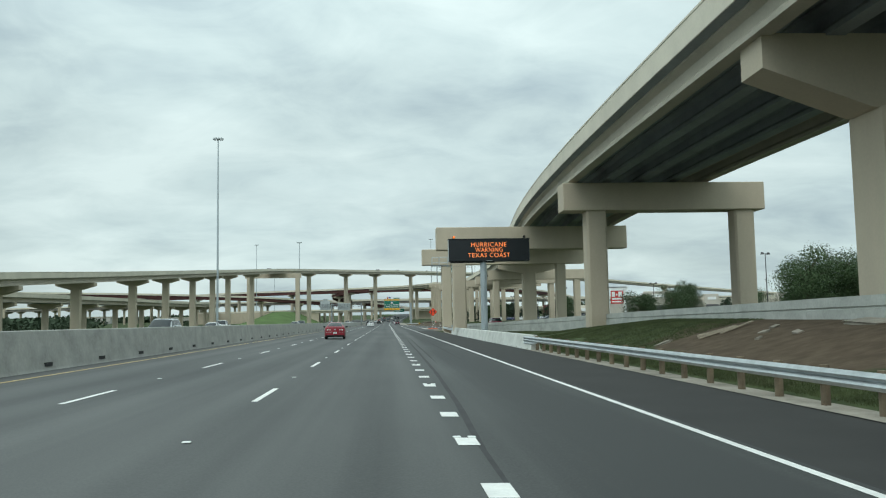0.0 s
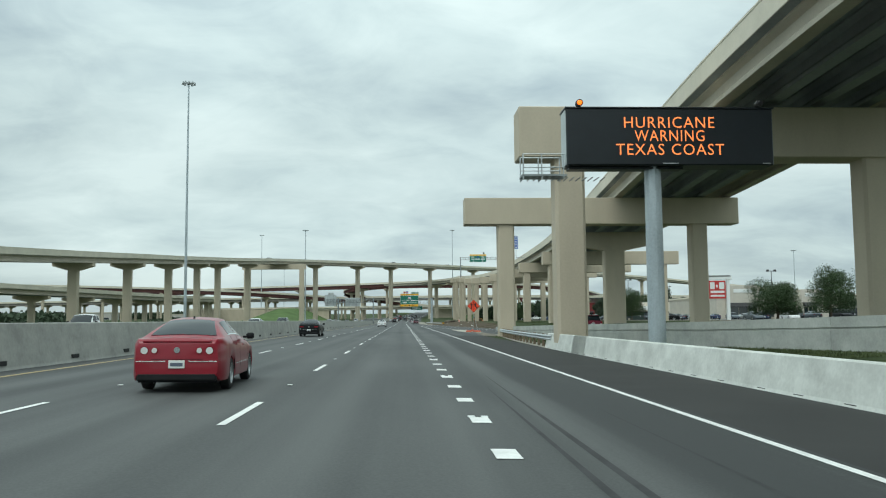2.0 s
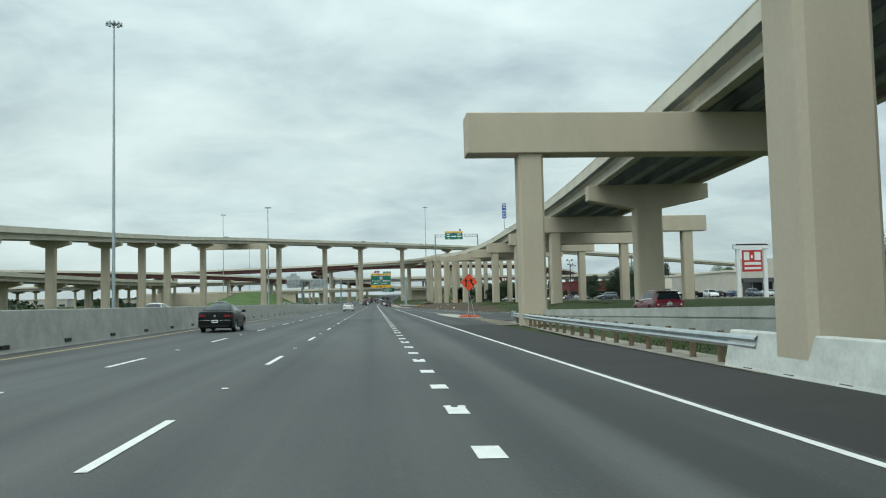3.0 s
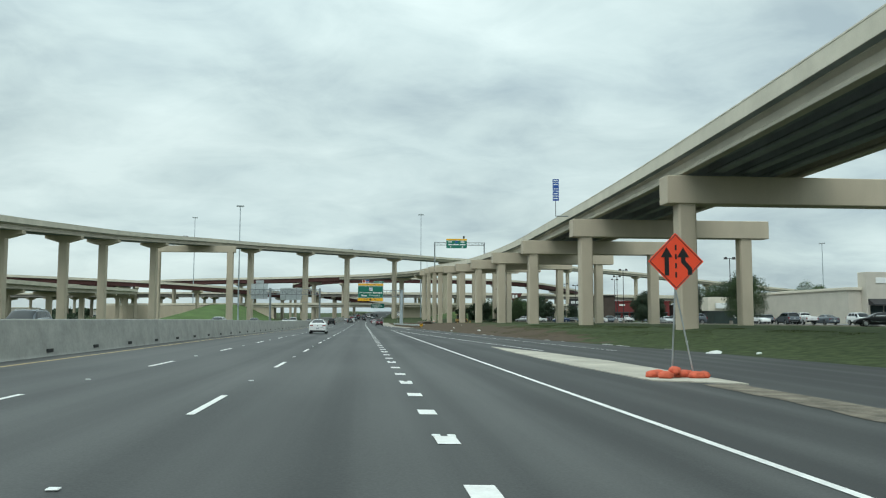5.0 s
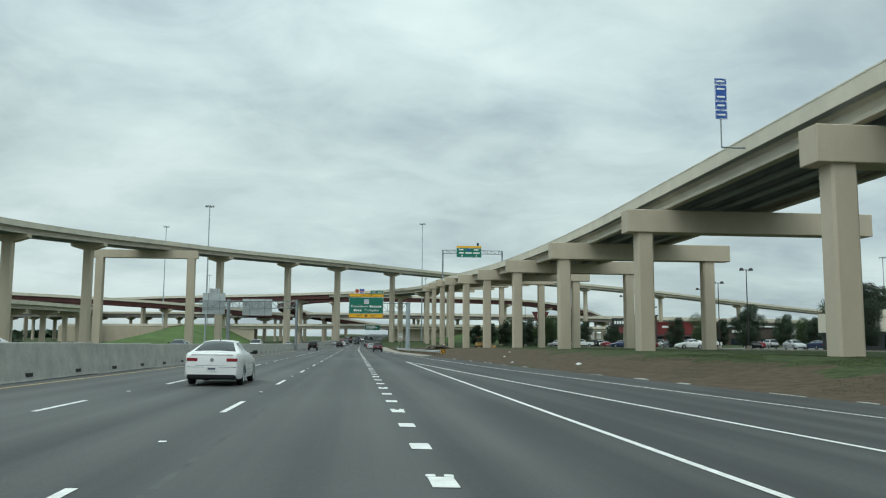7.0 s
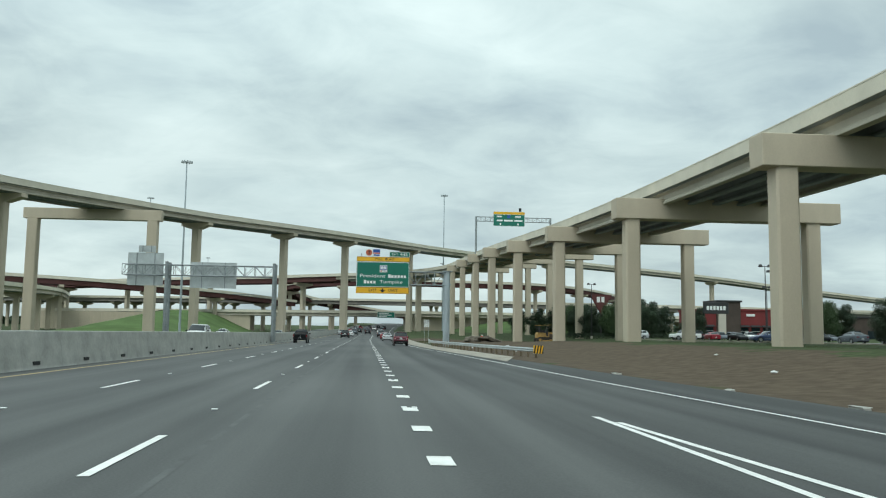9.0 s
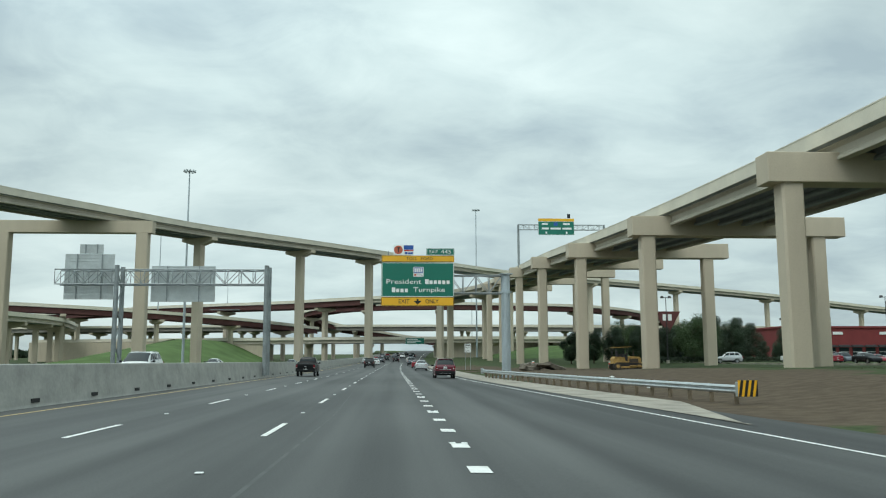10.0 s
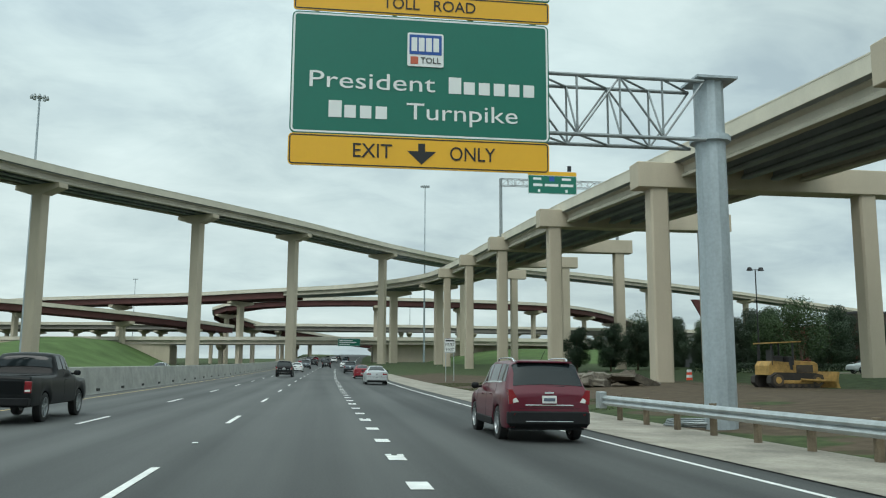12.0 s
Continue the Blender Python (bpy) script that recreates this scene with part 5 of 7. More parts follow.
def truss(parent, x0, x1, z0, z1, y0, y1, bay, mat, r=0.055, thin=0.032):
    """A box truss along x: four chords, each a part, and its web."""
    for z in (z0, z1):
        for y in (y0, y1):
            bm = bmesh.new()
            tube(bm, (x0, y, z), (x1, y, z), r, r, 8)
            part("chord", bm, mat, parent)
    n = max(2, round((x1 - x0) / bay))
    for i in range(n):
        a, b = x0 + (x1 - x0) * i / n, x0 + (x1 - x0) * (i + 1) / n
        up = i % 2 == 0
        rods = [("brace", (a, y0, z1), (b, y1, z1)), ("brace", (a, y0, z0), (b, y1, z0)), ("brace", (a, y0, z0), (a, y1, z1))]
        for y in (y0, y1):
            rods += [("diagonal", (a, y, z0 if up else z1), (b, y, z1 if up else z0)), ("upright", (a, y, z0), (a, y, z1))]
        for name, p, q in rods:
            bm = bmesh.new()
            tube(bm, p, q, thin, thin, 6)
            part(name, bm, mat, parent)


def turnpike_sign():
    t = thing("overhead_sign", "green and yellow overhead exit sign on a galvanized cantilever truss", "sign")
    Y = 364.3
    g = panel(t, "green_panel", M_GREEN, -2.22, 4.47, 7.16, 10.36, Y, M_SIGN_WHITE, "green panel with white border")
    y1 = panel(t, "yellow_panel", M_SIGN_YELLOW, -2.24, 4.45, 6.34, 7.16, Y, M_SIGN_BLACK, "yellow exit only panel", r=0.12, w=0.03)
    y2 = panel(t, "yellow_panel", M_SIGN_YELLOW, -2.20, 4.50, 10.40, 11.00, Y, M_SIGN_BLACK, "yellow toll road panel", r=0.08, w=0.03)
    ex = panel(t, "exit_tab", M_GREEN, 1.92, 4.52, 11.02, 11.68, Y, M_SIGN_WHITE, "green exit number tab", r=0.08, w=0.035)
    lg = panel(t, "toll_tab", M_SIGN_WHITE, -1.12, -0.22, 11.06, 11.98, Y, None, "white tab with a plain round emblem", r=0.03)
    lg2 = panel(t, "toll_tab", M_SIGN_WHITE, -0.20, 0.75, 11.06, 11.98, Y, None, "white tab with plain coloured fields", r=0.03)
    bm = bmesh.new()
    tube(bm, (-0.67, Y - 0.002, 11.52), (-0.67, Y - 0.012, 11.52), 0.40, 0.40, 24)
    part("emblem", bm, M_EMBLEM, lg)
    for a in ((-0.84, -0.50, 11.66, 11.76), (-0.72, -0.62, 11.28, 11.68)):
        bars(lg, M_SIGN_BLACK, [a], Y - 0.012)
    bars(lg2, M_SIGN_BLUE, [(-0.17, 0.72, 11.55, 11.95)], Y)
    bars(lg2, M_SIGN_RED, [(-0.17, 0.72, 11.40, 11.52)], Y)
    bars(lg2, M_SIGN_BLUE, [(-0.10, 0.18, 11.12, 11.32), (0.22, 0.66, 11.12, 11.30)], Y)
    f = Y - 0.012
    W = M_SIGN_WHITE
    lettering("lettering", "President", 0.62, W, g, Matrix.Translation((-0.18, f, 8.56)), width=3.2)
    for x, z, n in ((1.80, 8.36, 6), (-1.26, 7.60, 4)):
        bars(g, W, [(x + 0.395 * k, x + 0.395 * k + (0.33 if k == 0 else 0.29), z, z + (0.44 if k == 0 else 0.33)) for k in range(n)], Y - 0.003)
    lettering("lettering", "Turnpike", 0.62, W, g, Matrix.Translation((2.17, f, 7.82)), width=2.9)
    sh = panel(g, "route_marker", W, 0.72, 1.66, 9.04, 9.94, Y - 0.03, None, "blue and white route marker with plain bars", r=0.05, thick=0.028)
    bars(sh, M_SIGN_BLUE, [(0.77, 1.61, 9.36, 9.89)], Y - 0.03)
    bars(sh, W, [(0.82 + 0.19 * k, 0.97 + 0.19 * k, 9.44, 9.81) for k in range(4)], Y - 0.04)
    bars(sh, M_EMBLEM, [(0.80, 1.00, 9.10, 9.30)], Y - 0.03)
    lettering("lettering", "TOLL", 0.22, M_SIGN_BLACK, sh, Matrix.Translation((1.32, Y - 0.042, 9.20)), width=0.52)
    K = M_SIGN_BLACK
    lettering("lettering", "EXIT", 0.52, K, y1, Matrix.Translation((-0.15, f, 6.75)), width=0.98)
    lettering("lettering", "ONLY", 0.52, K, y1, Matrix.Translation((2.42, f, 6.75)), width=1.18)
    bm = bmesh.new()
    prism(bm, [(1.02, 7.00), (1.20, 7.00), (1.20, 6.80), (1.48, 6.80), (1.11, 6.46), (0.74, 6.80), (1.02, 6.80)], "y", Y - 0.012, Y - 0.003)
    part("arrow", bm, K, y1)
    lettering("lettering", "TOLL", 0.42, K, y2, Matrix.Translation((0.55, f, 10.70)), width=0.95)
    lettering("lettering", "ROAD", 0.42, K, y2, Matrix.Translation((1.95, f, 10.70)), width=1.10)
    lettering("lettering", "EXIT", 0.36, W, ex, Matrix.Translation((2.60, f, 11.34)), width=0.80)
    lettering("lettering", "445", 0.50, W, ex, Matrix.Translation((3.75, f, 11.35)), width=0.95)
    truss(t, -1.9, 9.0, 7.57, 9.23, Y + 0.45, Y + 1.45, 1.15, M_GALV_DARK)
    for x in (-1.6, 0.4, 2.4, 4.1):
        bm = bmesh.new()
        box(bm, x - 0.05, x + 0.05, Y + 0.05, Y + 0.40, 6.5, 11.4)
        part("bracket", bm, M_GALV_DARK, t)
    bm = bmesh.new()
    tube(bm, (9.37, Y + 0.95, -0.5), (9.37, Y + 0.95, 7.7), 0.43, 0.41, 12)
    col = part("column", bm, M_POLE, t, "streaked blue-grey steel column")
    bm = bmesh.new()
    tube(bm, (9.37, Y + 0.95, 7.62), (9.37, Y + 0.95, 7.78), 0.56, 0.56, 12)
    tube(bm, (9.37, Y + 0.95, 7.78), (9.37, Y + 0.95, 9.35), 0.41, 0.41, 12)
    box(bm, 8.8, 10.0, Y + 0.4, Y + 1.5, 9.35, 9.42)
    part("column_head", bm, M_POLE, t)
    t.matrix_basis = Matrix.Translation((0.08, 0, 0.05))
    return t


M_EMBLEM = material("orange_red_emblem", (0.55, 0.12, 0.06), 0.4, vary=0.1)
turnpike_sign()


def sign_back(parent, x0, x1, z0, z1, y):
    p = plate_box(parent, "sign_back", M_ALU, x0, x1, z0, z1, y, 0.03, "bare ribbed aluminium back of a sign")
    n = max(3, round((z1 - z0) / 0.3))
    for i in range(n + 1):
        z = z0 + 0.04 + (z1 - z0 - 0.08) * i / n
        plate_box(p, "rib", M_ALU, x0, x1, z - 0.018, z + 0.018, y - 0.03, 0.03)
    for x in (x0 + (x1 - x0) * 0.25, x0 + (x1 - x0) * 0.75):
        plate_box(p, "stiffener", M_GALV_DARK, x - 0.04, x + 0.04, z0, z1, y - 0.10, 0.07)


def median_gantry():
    t = thing("sign_gantry", "galvanized truss gantry carrying the bare backs of two signs", "sign gantry")
    Y = 360.0
    sign_back(t, -29.5, -25.3, 6.75, 10.7, Y - 0.3 + 1.9)
    sign_back(t, -28.3, -26.3, 10.74, 11.56, Y - 0.3 + 1.9)
    sign_back(t, -22.1, -16.6, 6.55, 9.68, Y - 0.3 + 1.9)
    truss(t, -29.7, -11.9, 7.95, 9.2, Y, Y + 1.3, 1.2, M_GALV_DARK)
    for x in (-24.5, -11.9):
        for y in (Y - 0.15, Y + 1.45):
            bm = bmesh.new()
            tube(bm, (x, y, 0.2), (x, y, 9.55), 0.20, 0.20, 12)
            part("leg", bm, M_GALV_DARK, t, "steel pipe leg")
        for k in range(5):
            bm = bmesh.new()
            za, zb = 1.6 + 1.5 * k, 3.1 + 1.5 * k
            ya, yb = (Y - 0.15, Y + 1.45) if k % 2 else (Y + 1.45, Y - 0.15)
            tube(bm, (x, ya, za), (x, yb, zb), 0.06, 0.06, 8)
            part("brace", bm, M_GALV_DARK, t)
    bm = bmesh.new()
    box(bm, -17, -14.5, Y + 1.6, Y + 2.4, 5.85, 5.9)
    part("catwalk", bm, M_GALV_DARK, t)
    return t


median_gantry()


def message_board():
    t = thing("message_board", "black electronic message board with amber words on a steel post", "sign")
    Y = 90.6
    bm = bmesh.new()
    box(bm, 6.05, 15.1, Y, Y + 1.25, 8.15, 10.64, 0.05)
    case = part("case", bm, M_VMS, t, "black board face and housing")
    plate_box(case, "side_panel", M_ALU, 6.035, 6.05, 8.2, 10.6, Y + 0.12, 1.05)
    plate_box(case, "visor", M_VMS, 6.0, 15.15, 10.62, 10.68, Y - 0.05, 1.3)
    plate_box(case, "maker_bar", M_GALV, 10.2, 10.9, 8.20, 8.24, Y - 0.012, 0.008, "small plain maker's bar")
    plate_box(case, "maker_bar", M_GALV, 14.6, 14.95, 8.20, 8.24, Y - 0.012, 0.008, "small plain maker's bar")
    f = Y - 0.012
    for text, z, w, x in (("HURRICANE", 9.98, 3.95, 10.52), ("WARNING", 9.40, 3.05, 10.55), ("TEXAS COAST", 8.80, 4.72, 10.55)):
        lettering("amber_words", text, 0.70, M_LED, case, Matrix.Translation((x, f, z)), width=w, label="lit amber capital letters", thin=-0.004, spacing=1.12)
    for x, m in ((6.62, M_BEACON), (14.5, M_SIGN_BLACK)):
        bm = bmesh.new()
        tube(bm, (x, Y - 0.14, 10.84), (x, Y + 0.12, 10.84), 0.15, 0.15, 16)
        b = part("beacon", bm, M_SIGN_BLACK, t, "round warning beacon")
        bm = bmesh.new()
        tube(bm, (x, Y - 0.145, 10.84), (x, Y - 0.165, 10.84), 0.11, 0.08, 16)
        part("lens", bm, m, b)
    bm = bmesh.new()
    tube(bm, (9.95, Y + 0.7, -0.6), (9.95, Y + 0.7, 8.2), 0.38, 0.36, 16)
    part("post", bm, M_POLE, t, "tall blue-grey steel post")
    bm = bmesh.new()
    box(bm, 6.2, 11.2, Y + 0.35, Y + 1.0, 8.03, 8.14, 0.02)
    part("cross_beam", bm, M_VMS, t)
    bm = bmesh.new()
    box(bm, 4.15, 6.1, Y + 0.25, Y + 1.2, 7.72, 7.80)
    cat = part("catwalk", bm, M_GALV_DARK, t, "grated steel catwalk")
    for x in (4.2, 5.0, 5.95):
        for y in (Y + 0.28, Y + 1.17):
            bm = bmesh.new()
            tube(bm, (x, y, 7.6), (x, y, 8.7), 0.03, 0.03, 6)
            part("rail_post", bm, M_GALV, cat)
    for z in (8.1, 8.68):
        for y in (Y + 0.28, Y + 1.17):
            bm = bmesh.new()
            tube(bm, (4.2, y, z), (6.0, y, z), 0.025, 0.025, 6)
            part("hand_rail", bm, M_GALV, cat)
    for k in range(14):
        bm = bmesh.new()
        box(bm, 4.2 + k * 0.27, 4.24 + k * 0.27, Y + 0.25, Y + 1.2, 7.64, 7.67)
        part("grating_bar", bm, M_GALV_DARK, cat)
    return t


message_board().matrix_basis = Matrix.Translation((-0.12, 0, -0.14))


def flyover_gantry():
    t = thing("sign_gantry", "truss gantry with a green sign above the flyover", "sign gantry")
    Y = 481
    for x, z0 in ((29.1, 22.4), (49.4, 22.4)):
        bm = bmesh.new()
        tube(bm, (x, Y + 0.6, z0 - 1.2), (x, Y + 0.6, 32.4), 0.28, 0.26, 10)
        part("leg", bm, M_GALV_DARK, t)
    truss(t, 29.1, 49.5, 31.2, 32.35, Y + 0.1, Y + 1.1, 1.3, M_GALV_DARK)
    g = panel(t, "green_panel", M_GREEN, 33.7, 42.2, 29.9, 33.1, Y, M_SIGN_WHITE, "green panel with rows of plain bars")
    panel(t, "yellow_panel", M_SIGN_YELLOW, 33.7, 42.2, 33.12, 33.8, Y, None, "yellow strip", r=0.08)
    bars(g, M_SIGN_WHITE, [(34.6, 36.0, 32.3, 32.7), (39.6, 41.2, 32.3, 32.7), (34.6, 36.2, 31.2, 31.65), (36.6, 39.0, 31.2, 31.65), (39.4, 41.6, 31.2, 31.65), (35.4, 35.8, 30.2, 30.7), (40.2, 40.6, 30.2, 30.7)], Y)
    bars(g, M_SIGN_BLUE, [(37.4, 38.3, 32.1, 32.9)], Y)
    panel(t, "exit_tab", M_VMS, 40.6, 41.3, 33.9, 34.9, Y, None, "small dark tab", r=0.05)
    return t


flyover_gantry().matrix_basis = Matrix.Translation((-0.9, -2.0, 0.6))


def lane_sign():
    t = thing("lane_sign", "tall narrow blue lane sign bracketed to the flyover", "sign")
    Y = 260.5
    for z0, z1 in ((21.75, 22.22), (20.45, 21.70), (19.75, 20.40), (19.0, 19.68)):
        p = panel(t, "blue_panel", M_SIGN_BLUE, 26.98, 27.92, z0, z1, Y, M_SIGN_WHITE, "", r=0.06, w=0.02)
        n = 2 if z1 - z0 > 1 else 1
        for k in range(n):
            z = z0 + (z1 - z0) * (k + 0.5) / n
            bars(p, M_SIGN_WHITE, [(27.12, 27.76, z - 0.07, z + 0.07)], Y)
    bm = bmesh.new()
    tube(bm, (27.42, Y + 0.1, 16.75), (27.42, Y + 0.1, 22.2), 0.06, 0.06, 8)
    tube(bm, (27.42, Y + 0.1, 16.8), (29.3, Y + 0.1, 16.8), 0.07, 0.07, 8)
    part("bracket_pole", bm, M_GALV_DARK, t)
    return t


lane_sign().matrix_basis = Matrix.Translation((-0.58, 0, -0.25))


def merge_sign():
    t = thing("merge_sign", "orange diamond roadwork sign with black arrows on a portable stand", "sign")
    x, y, z = 8.2, 166.0, 3.22
    bm = bmesh.new()
    prism(bm, [(x, z + 0.85), (x - 0.85, z), (x, z - 0.85), (x + 0.85, z)], "y", y, y + 0.02)
    p = part("diamond", bm, M_ORANGE, t, "orange diamond")

    def arrow(pts):
        bm = bmesh.new()
        prism(bm, [(x + a, z + b) for a, b in pts], "y", y - 0.012, y - 0.003)
        part("arrow", bm, M_SIGN_BLACK, p, "black arrow")

    arrow([(-0.345, -0.42), (-0.215, -0.42), (-0.215, 0.12), (-0.10, 0.12), (-0.28, 0.42), (-0.46, 0.12), (-0.345, 0.12)])
    arrow([(0.36, -0.40), (0.49, -0.40), (0.49, -0.20), (0.29, 0.02), (0.29, 0.12), (0.41, 0.12), (0.225, 0.42), (0.04, 0.12), (0.16, 0.12), (0.16, -0.03), (0.36, -0.25)])
    for (a, b), (c, d) in zip(((0, 0.79), (-0.79, 0), (0, -0.79), (0.79, 0)), ((-0.79, 0), (0, -0.79), (0.79, 0), (0, 0.79))):
        bm = bmesh.new()
        tube(bm, (x + a, y - 0.006, z + b), (x + c, y - 0.006, z + d), 0.011, 0.011, 4)
        part("border", bm, M_SIGN_BLACK, p)
    for k in range(4):
        bm = bmesh.new()
        z0 = z - 0.48 + k * 0.27
        box(bm, x - 0.025, x + 0.025, y - 0.012, y - 0.003, z0, z0 + 0.16)
        part("dash", bm, M_SIGN_BLACK, p)
    for a, b in (((x, y + 0.05, z - 0.4), (x - 0.1, y + 0.25, -0.2)), ((x, y + 0.05, z - 0.9), (x + 0.55, y + 0.15, -0.22)), ((x, y + 0.08, z + 0.6), (x, y + 0.06, z - 0.9)), ((x - 0.6, y + 0.2, -0.12), (x + 0.7, y + 0.2, -0.17))):
        bm = bmesh.new()
        tube(bm, a, b, 0.025, 0.025, 8)
        part("stand_tube", bm, M_GALV, t)
    return t


merge_sign()
rnd = random.Random(4)
for k, (x, y) in enumerate(((7.35, 165.8), (7.6, 165.4), (7.95, 165.6), (8.25, 165.9), (8.6, 165.6), (8.9, 165.8), (7.7, 166.3), (8.55, 166.3))):
    t = thing("sandbag", "slumped orange sandbag weighing down the sign stand", "sandbag", "sandbags round the sign")
    bm = bmesh.new()
    bmesh.ops.create_icosphere(bm, subdivisions=3, radius=1.0)
    for v in bm.verts:
        n = noise.noise(v.co * 2.1 + Vector((k * 3.1, 0, 0)))
        v.co *= 1 + 0.22 * n
        v.co.z = max(v.co.z, -0.55)
        v.co = Vector((v.co.x * 0.26, v.co.y * 0.18, v.co.z * 0.13 + 0.071))
    ob = part("bag", bm, M_SAND_BAG, t, smooth=True)
    t.matrix_basis = pose(x, y, road_z(x, y) + 0.03 + (0.13 if k in (2,) else 0), 0, 0, rnd.uniform(0, 180))


def high_mast(x, y, top, base=0.2):
    t = thing("high_mast_light", "very tall tapered steel mast with a ring of floodlights", "street lamp", "high mast lights")
    bm = bmesh.new()
    tube(bm, (0, 0, base - 0.4), (0, 0, top), 0.36, 0.16, 12)
    part("mast", bm, M_POLE, t)
    bm = bmesh.new()
    tube(bm, (0, 0, top - 0.1), (0, 0, top + 0.35), 0.5, 0.35, 12)
    head = part("lamp_ring", bm, M_GALV_DARK, t)
    for k in range(10):
        a = k * math.tau / 10
        c, s = math.cos(a), math.sin(a)
        bm = bmesh.new()
        tube(bm, (0, 0, top + 0.1), (1.35 * c, 1.35 * s, top + 0.1), 0.05, 0.05, 6)
        tube(bm, (1.35 * c, 1.35 * s, top + 0.35), (1.35 * c, 1.35 * s, top - 0.15), 0.16, 0.30, 10)
        part("floodlight", bm, M_GALV_DARK, head)
    t.matrix_basis = Matrix.Translation((x, y, 0))


for m in ((-50.8, 249.4, 56.8), (-52.3, 497.6, 48.9), (32.4, 620, 61.8), (-100.8, 651, 62.0), (-120, 900, 56), (60, 930, 58), (240, 560, 42)):
    high_mast(*m)


def street_light(x, y, top, turn=0.0):
    t = thing("parking_lamp", "slim dark pole with box lamp heads over the car park", "street lamp", "car park lamps")
    bm = bmesh.new()
    tube(bm, (0, 0, 0), (0, 0, 0.6), 0.28, 0.28, 12)
    part("footing", bm, M_STRIP, t)
    bm = bmesh.new()
    tube(bm, (0, 0, 0.5), (0, 0, top), 0.10, 0.06, 8)
    part("pole", bm, M_DARK_TRIM, t)
    bm = bmesh.new()
    box(bm, -0.55, 0.55, -0.05, 0.05, top - 0.10, top - 0.02, 0.01)
    part("cross_arm", bm, M_DARK_TRIM, t)
    for s in (-1, 1):
        bm = bmesh.new()
        tube(bm, (s * 0.66, 0, top - 0.16), (s * 0.66, 0, top + 0.20), 0.34, 0.20, 12)
        part("lamp_head", bm, M_DARK_TRIM, t)
    t.matrix_basis = pose(x, y, 0.85, 0, 0, turn)


for m in ((57.2, 270, 10.5, 180), (84, 321, 10.6, 0), (57.4, 330, 10.7, 0), (55.5, 372, 10.8, 0), (63, 350, 11, 0), (52.5, 310, 11, 0), (60.6, 380, 10.7, 180), (79.5, 420, 10.8, 0), (46.2, 430, 11.4, 0), (63.2, 136, 11.0, 20), (71.4, 160, 10.0, 0), (66, 205, 9, 0)):
    street_light(*m)


def shop_pylon():
    t = thing("shop_sign", "red shop sign with plain white bars in a white portal frame", "sign")
    Y = 212.0
    for x in (56.3, 60.7):
        plate_box(t, "post", M_SIGN_WHITE, x - 0.28, x + 0.28, 0.3, 8.6, Y, 0.5, "white post")
    plate_box(t, "beam", M_SIGN_WHITE, 55.6, 61.4, 8.6, 9.37, Y - 0.1, 0.7)
    plate_box(t, "beam", M_SIGN_WHITE, 55.9, 61.1, 9.15, 9.4, Y - 0.1, 0.7)
    p = plate_box(t, "red_panel", M_SIGN_RED, 57.0, 60.2, 5.0, 8.4, Y + 0.05, 0.3, "red panel")
    bars(p, M_SIGN_WHITE, [(57.2, 58.1, 6.8, 8.1), (58.35, 58.7, 7.1, 7.6), (58.95, 59.95, 6.8, 8.1), (57.25, 59.95, 6.05, 6.5), (57.25, 59.95, 5.35, 5.7)], Y + 0.05)


shop_pylon()


M_TRIANGLE = material("dark_red_sign_face", (0.10, 0.022, 0.02), 0.5, vary=0.1)


def triangle_sign(x, y, z):
    t = thing("restaurant_sign", "dark red downward triangle sign with plain bars on a pole", "sign")
    bm = bmesh.new()
    prism(bm, [(x - 2.9, z + 2.1), (x, z - 2.9), (x + 2.9, z + 2.1)], "y", y, y + 0.5)
    p = part("triangle", bm, M_TRIANGLE, t, "dark red triangle with pale edge")
    bars(p, M_SIGN_WHITE, [(x - 1.1, x - 0.25, z + 0.1, z + 1.5), (x + 0.1, x + 0.9, z + 0.1, z + 1.5)], y)
    bm = bmesh.new()
    tube(bm, (x, y + 0.25, 0.4), (x, y + 0.25, z), 0.16, 0.16, 8)
    part("pole", bm, M_DARK_TRIM, t)


triangle_sign(59.0, 467.7, 9.9)


def small_sign(x, y, z0, z1, w, mat, rows, bar_mat, label):
    t = thing("road_sign", label, "sign")
    p = panel(t, "face", mat, x - w / 2, x + w / 2, z0, z1, y, M_SIGN_WHITE if mat is M_GREEN else M_SIGN_BLACK, "", r=0.06, w=0.03)
    for k in range(rows):
        z = z0 + (z1 - z0) * (k + 0.5) / rows
        bars(p, bar_mat, [(x - w * 0.36, x + w * 0.36, z - (z1 - z0) * 0.22 / rows, z + (z1 - z0) * 0.22 / rows)], y)
    for dx in (-w * 0.3, w * 0.3):
        bm = bmesh.new()
        tube(bm, (x + dx, y + 0.08, z0 - 4.5), (x + dx, y + 0.08, z1), 0.05, 0.05, 8)
        part("post", bm, M_GALV, t)
    return t


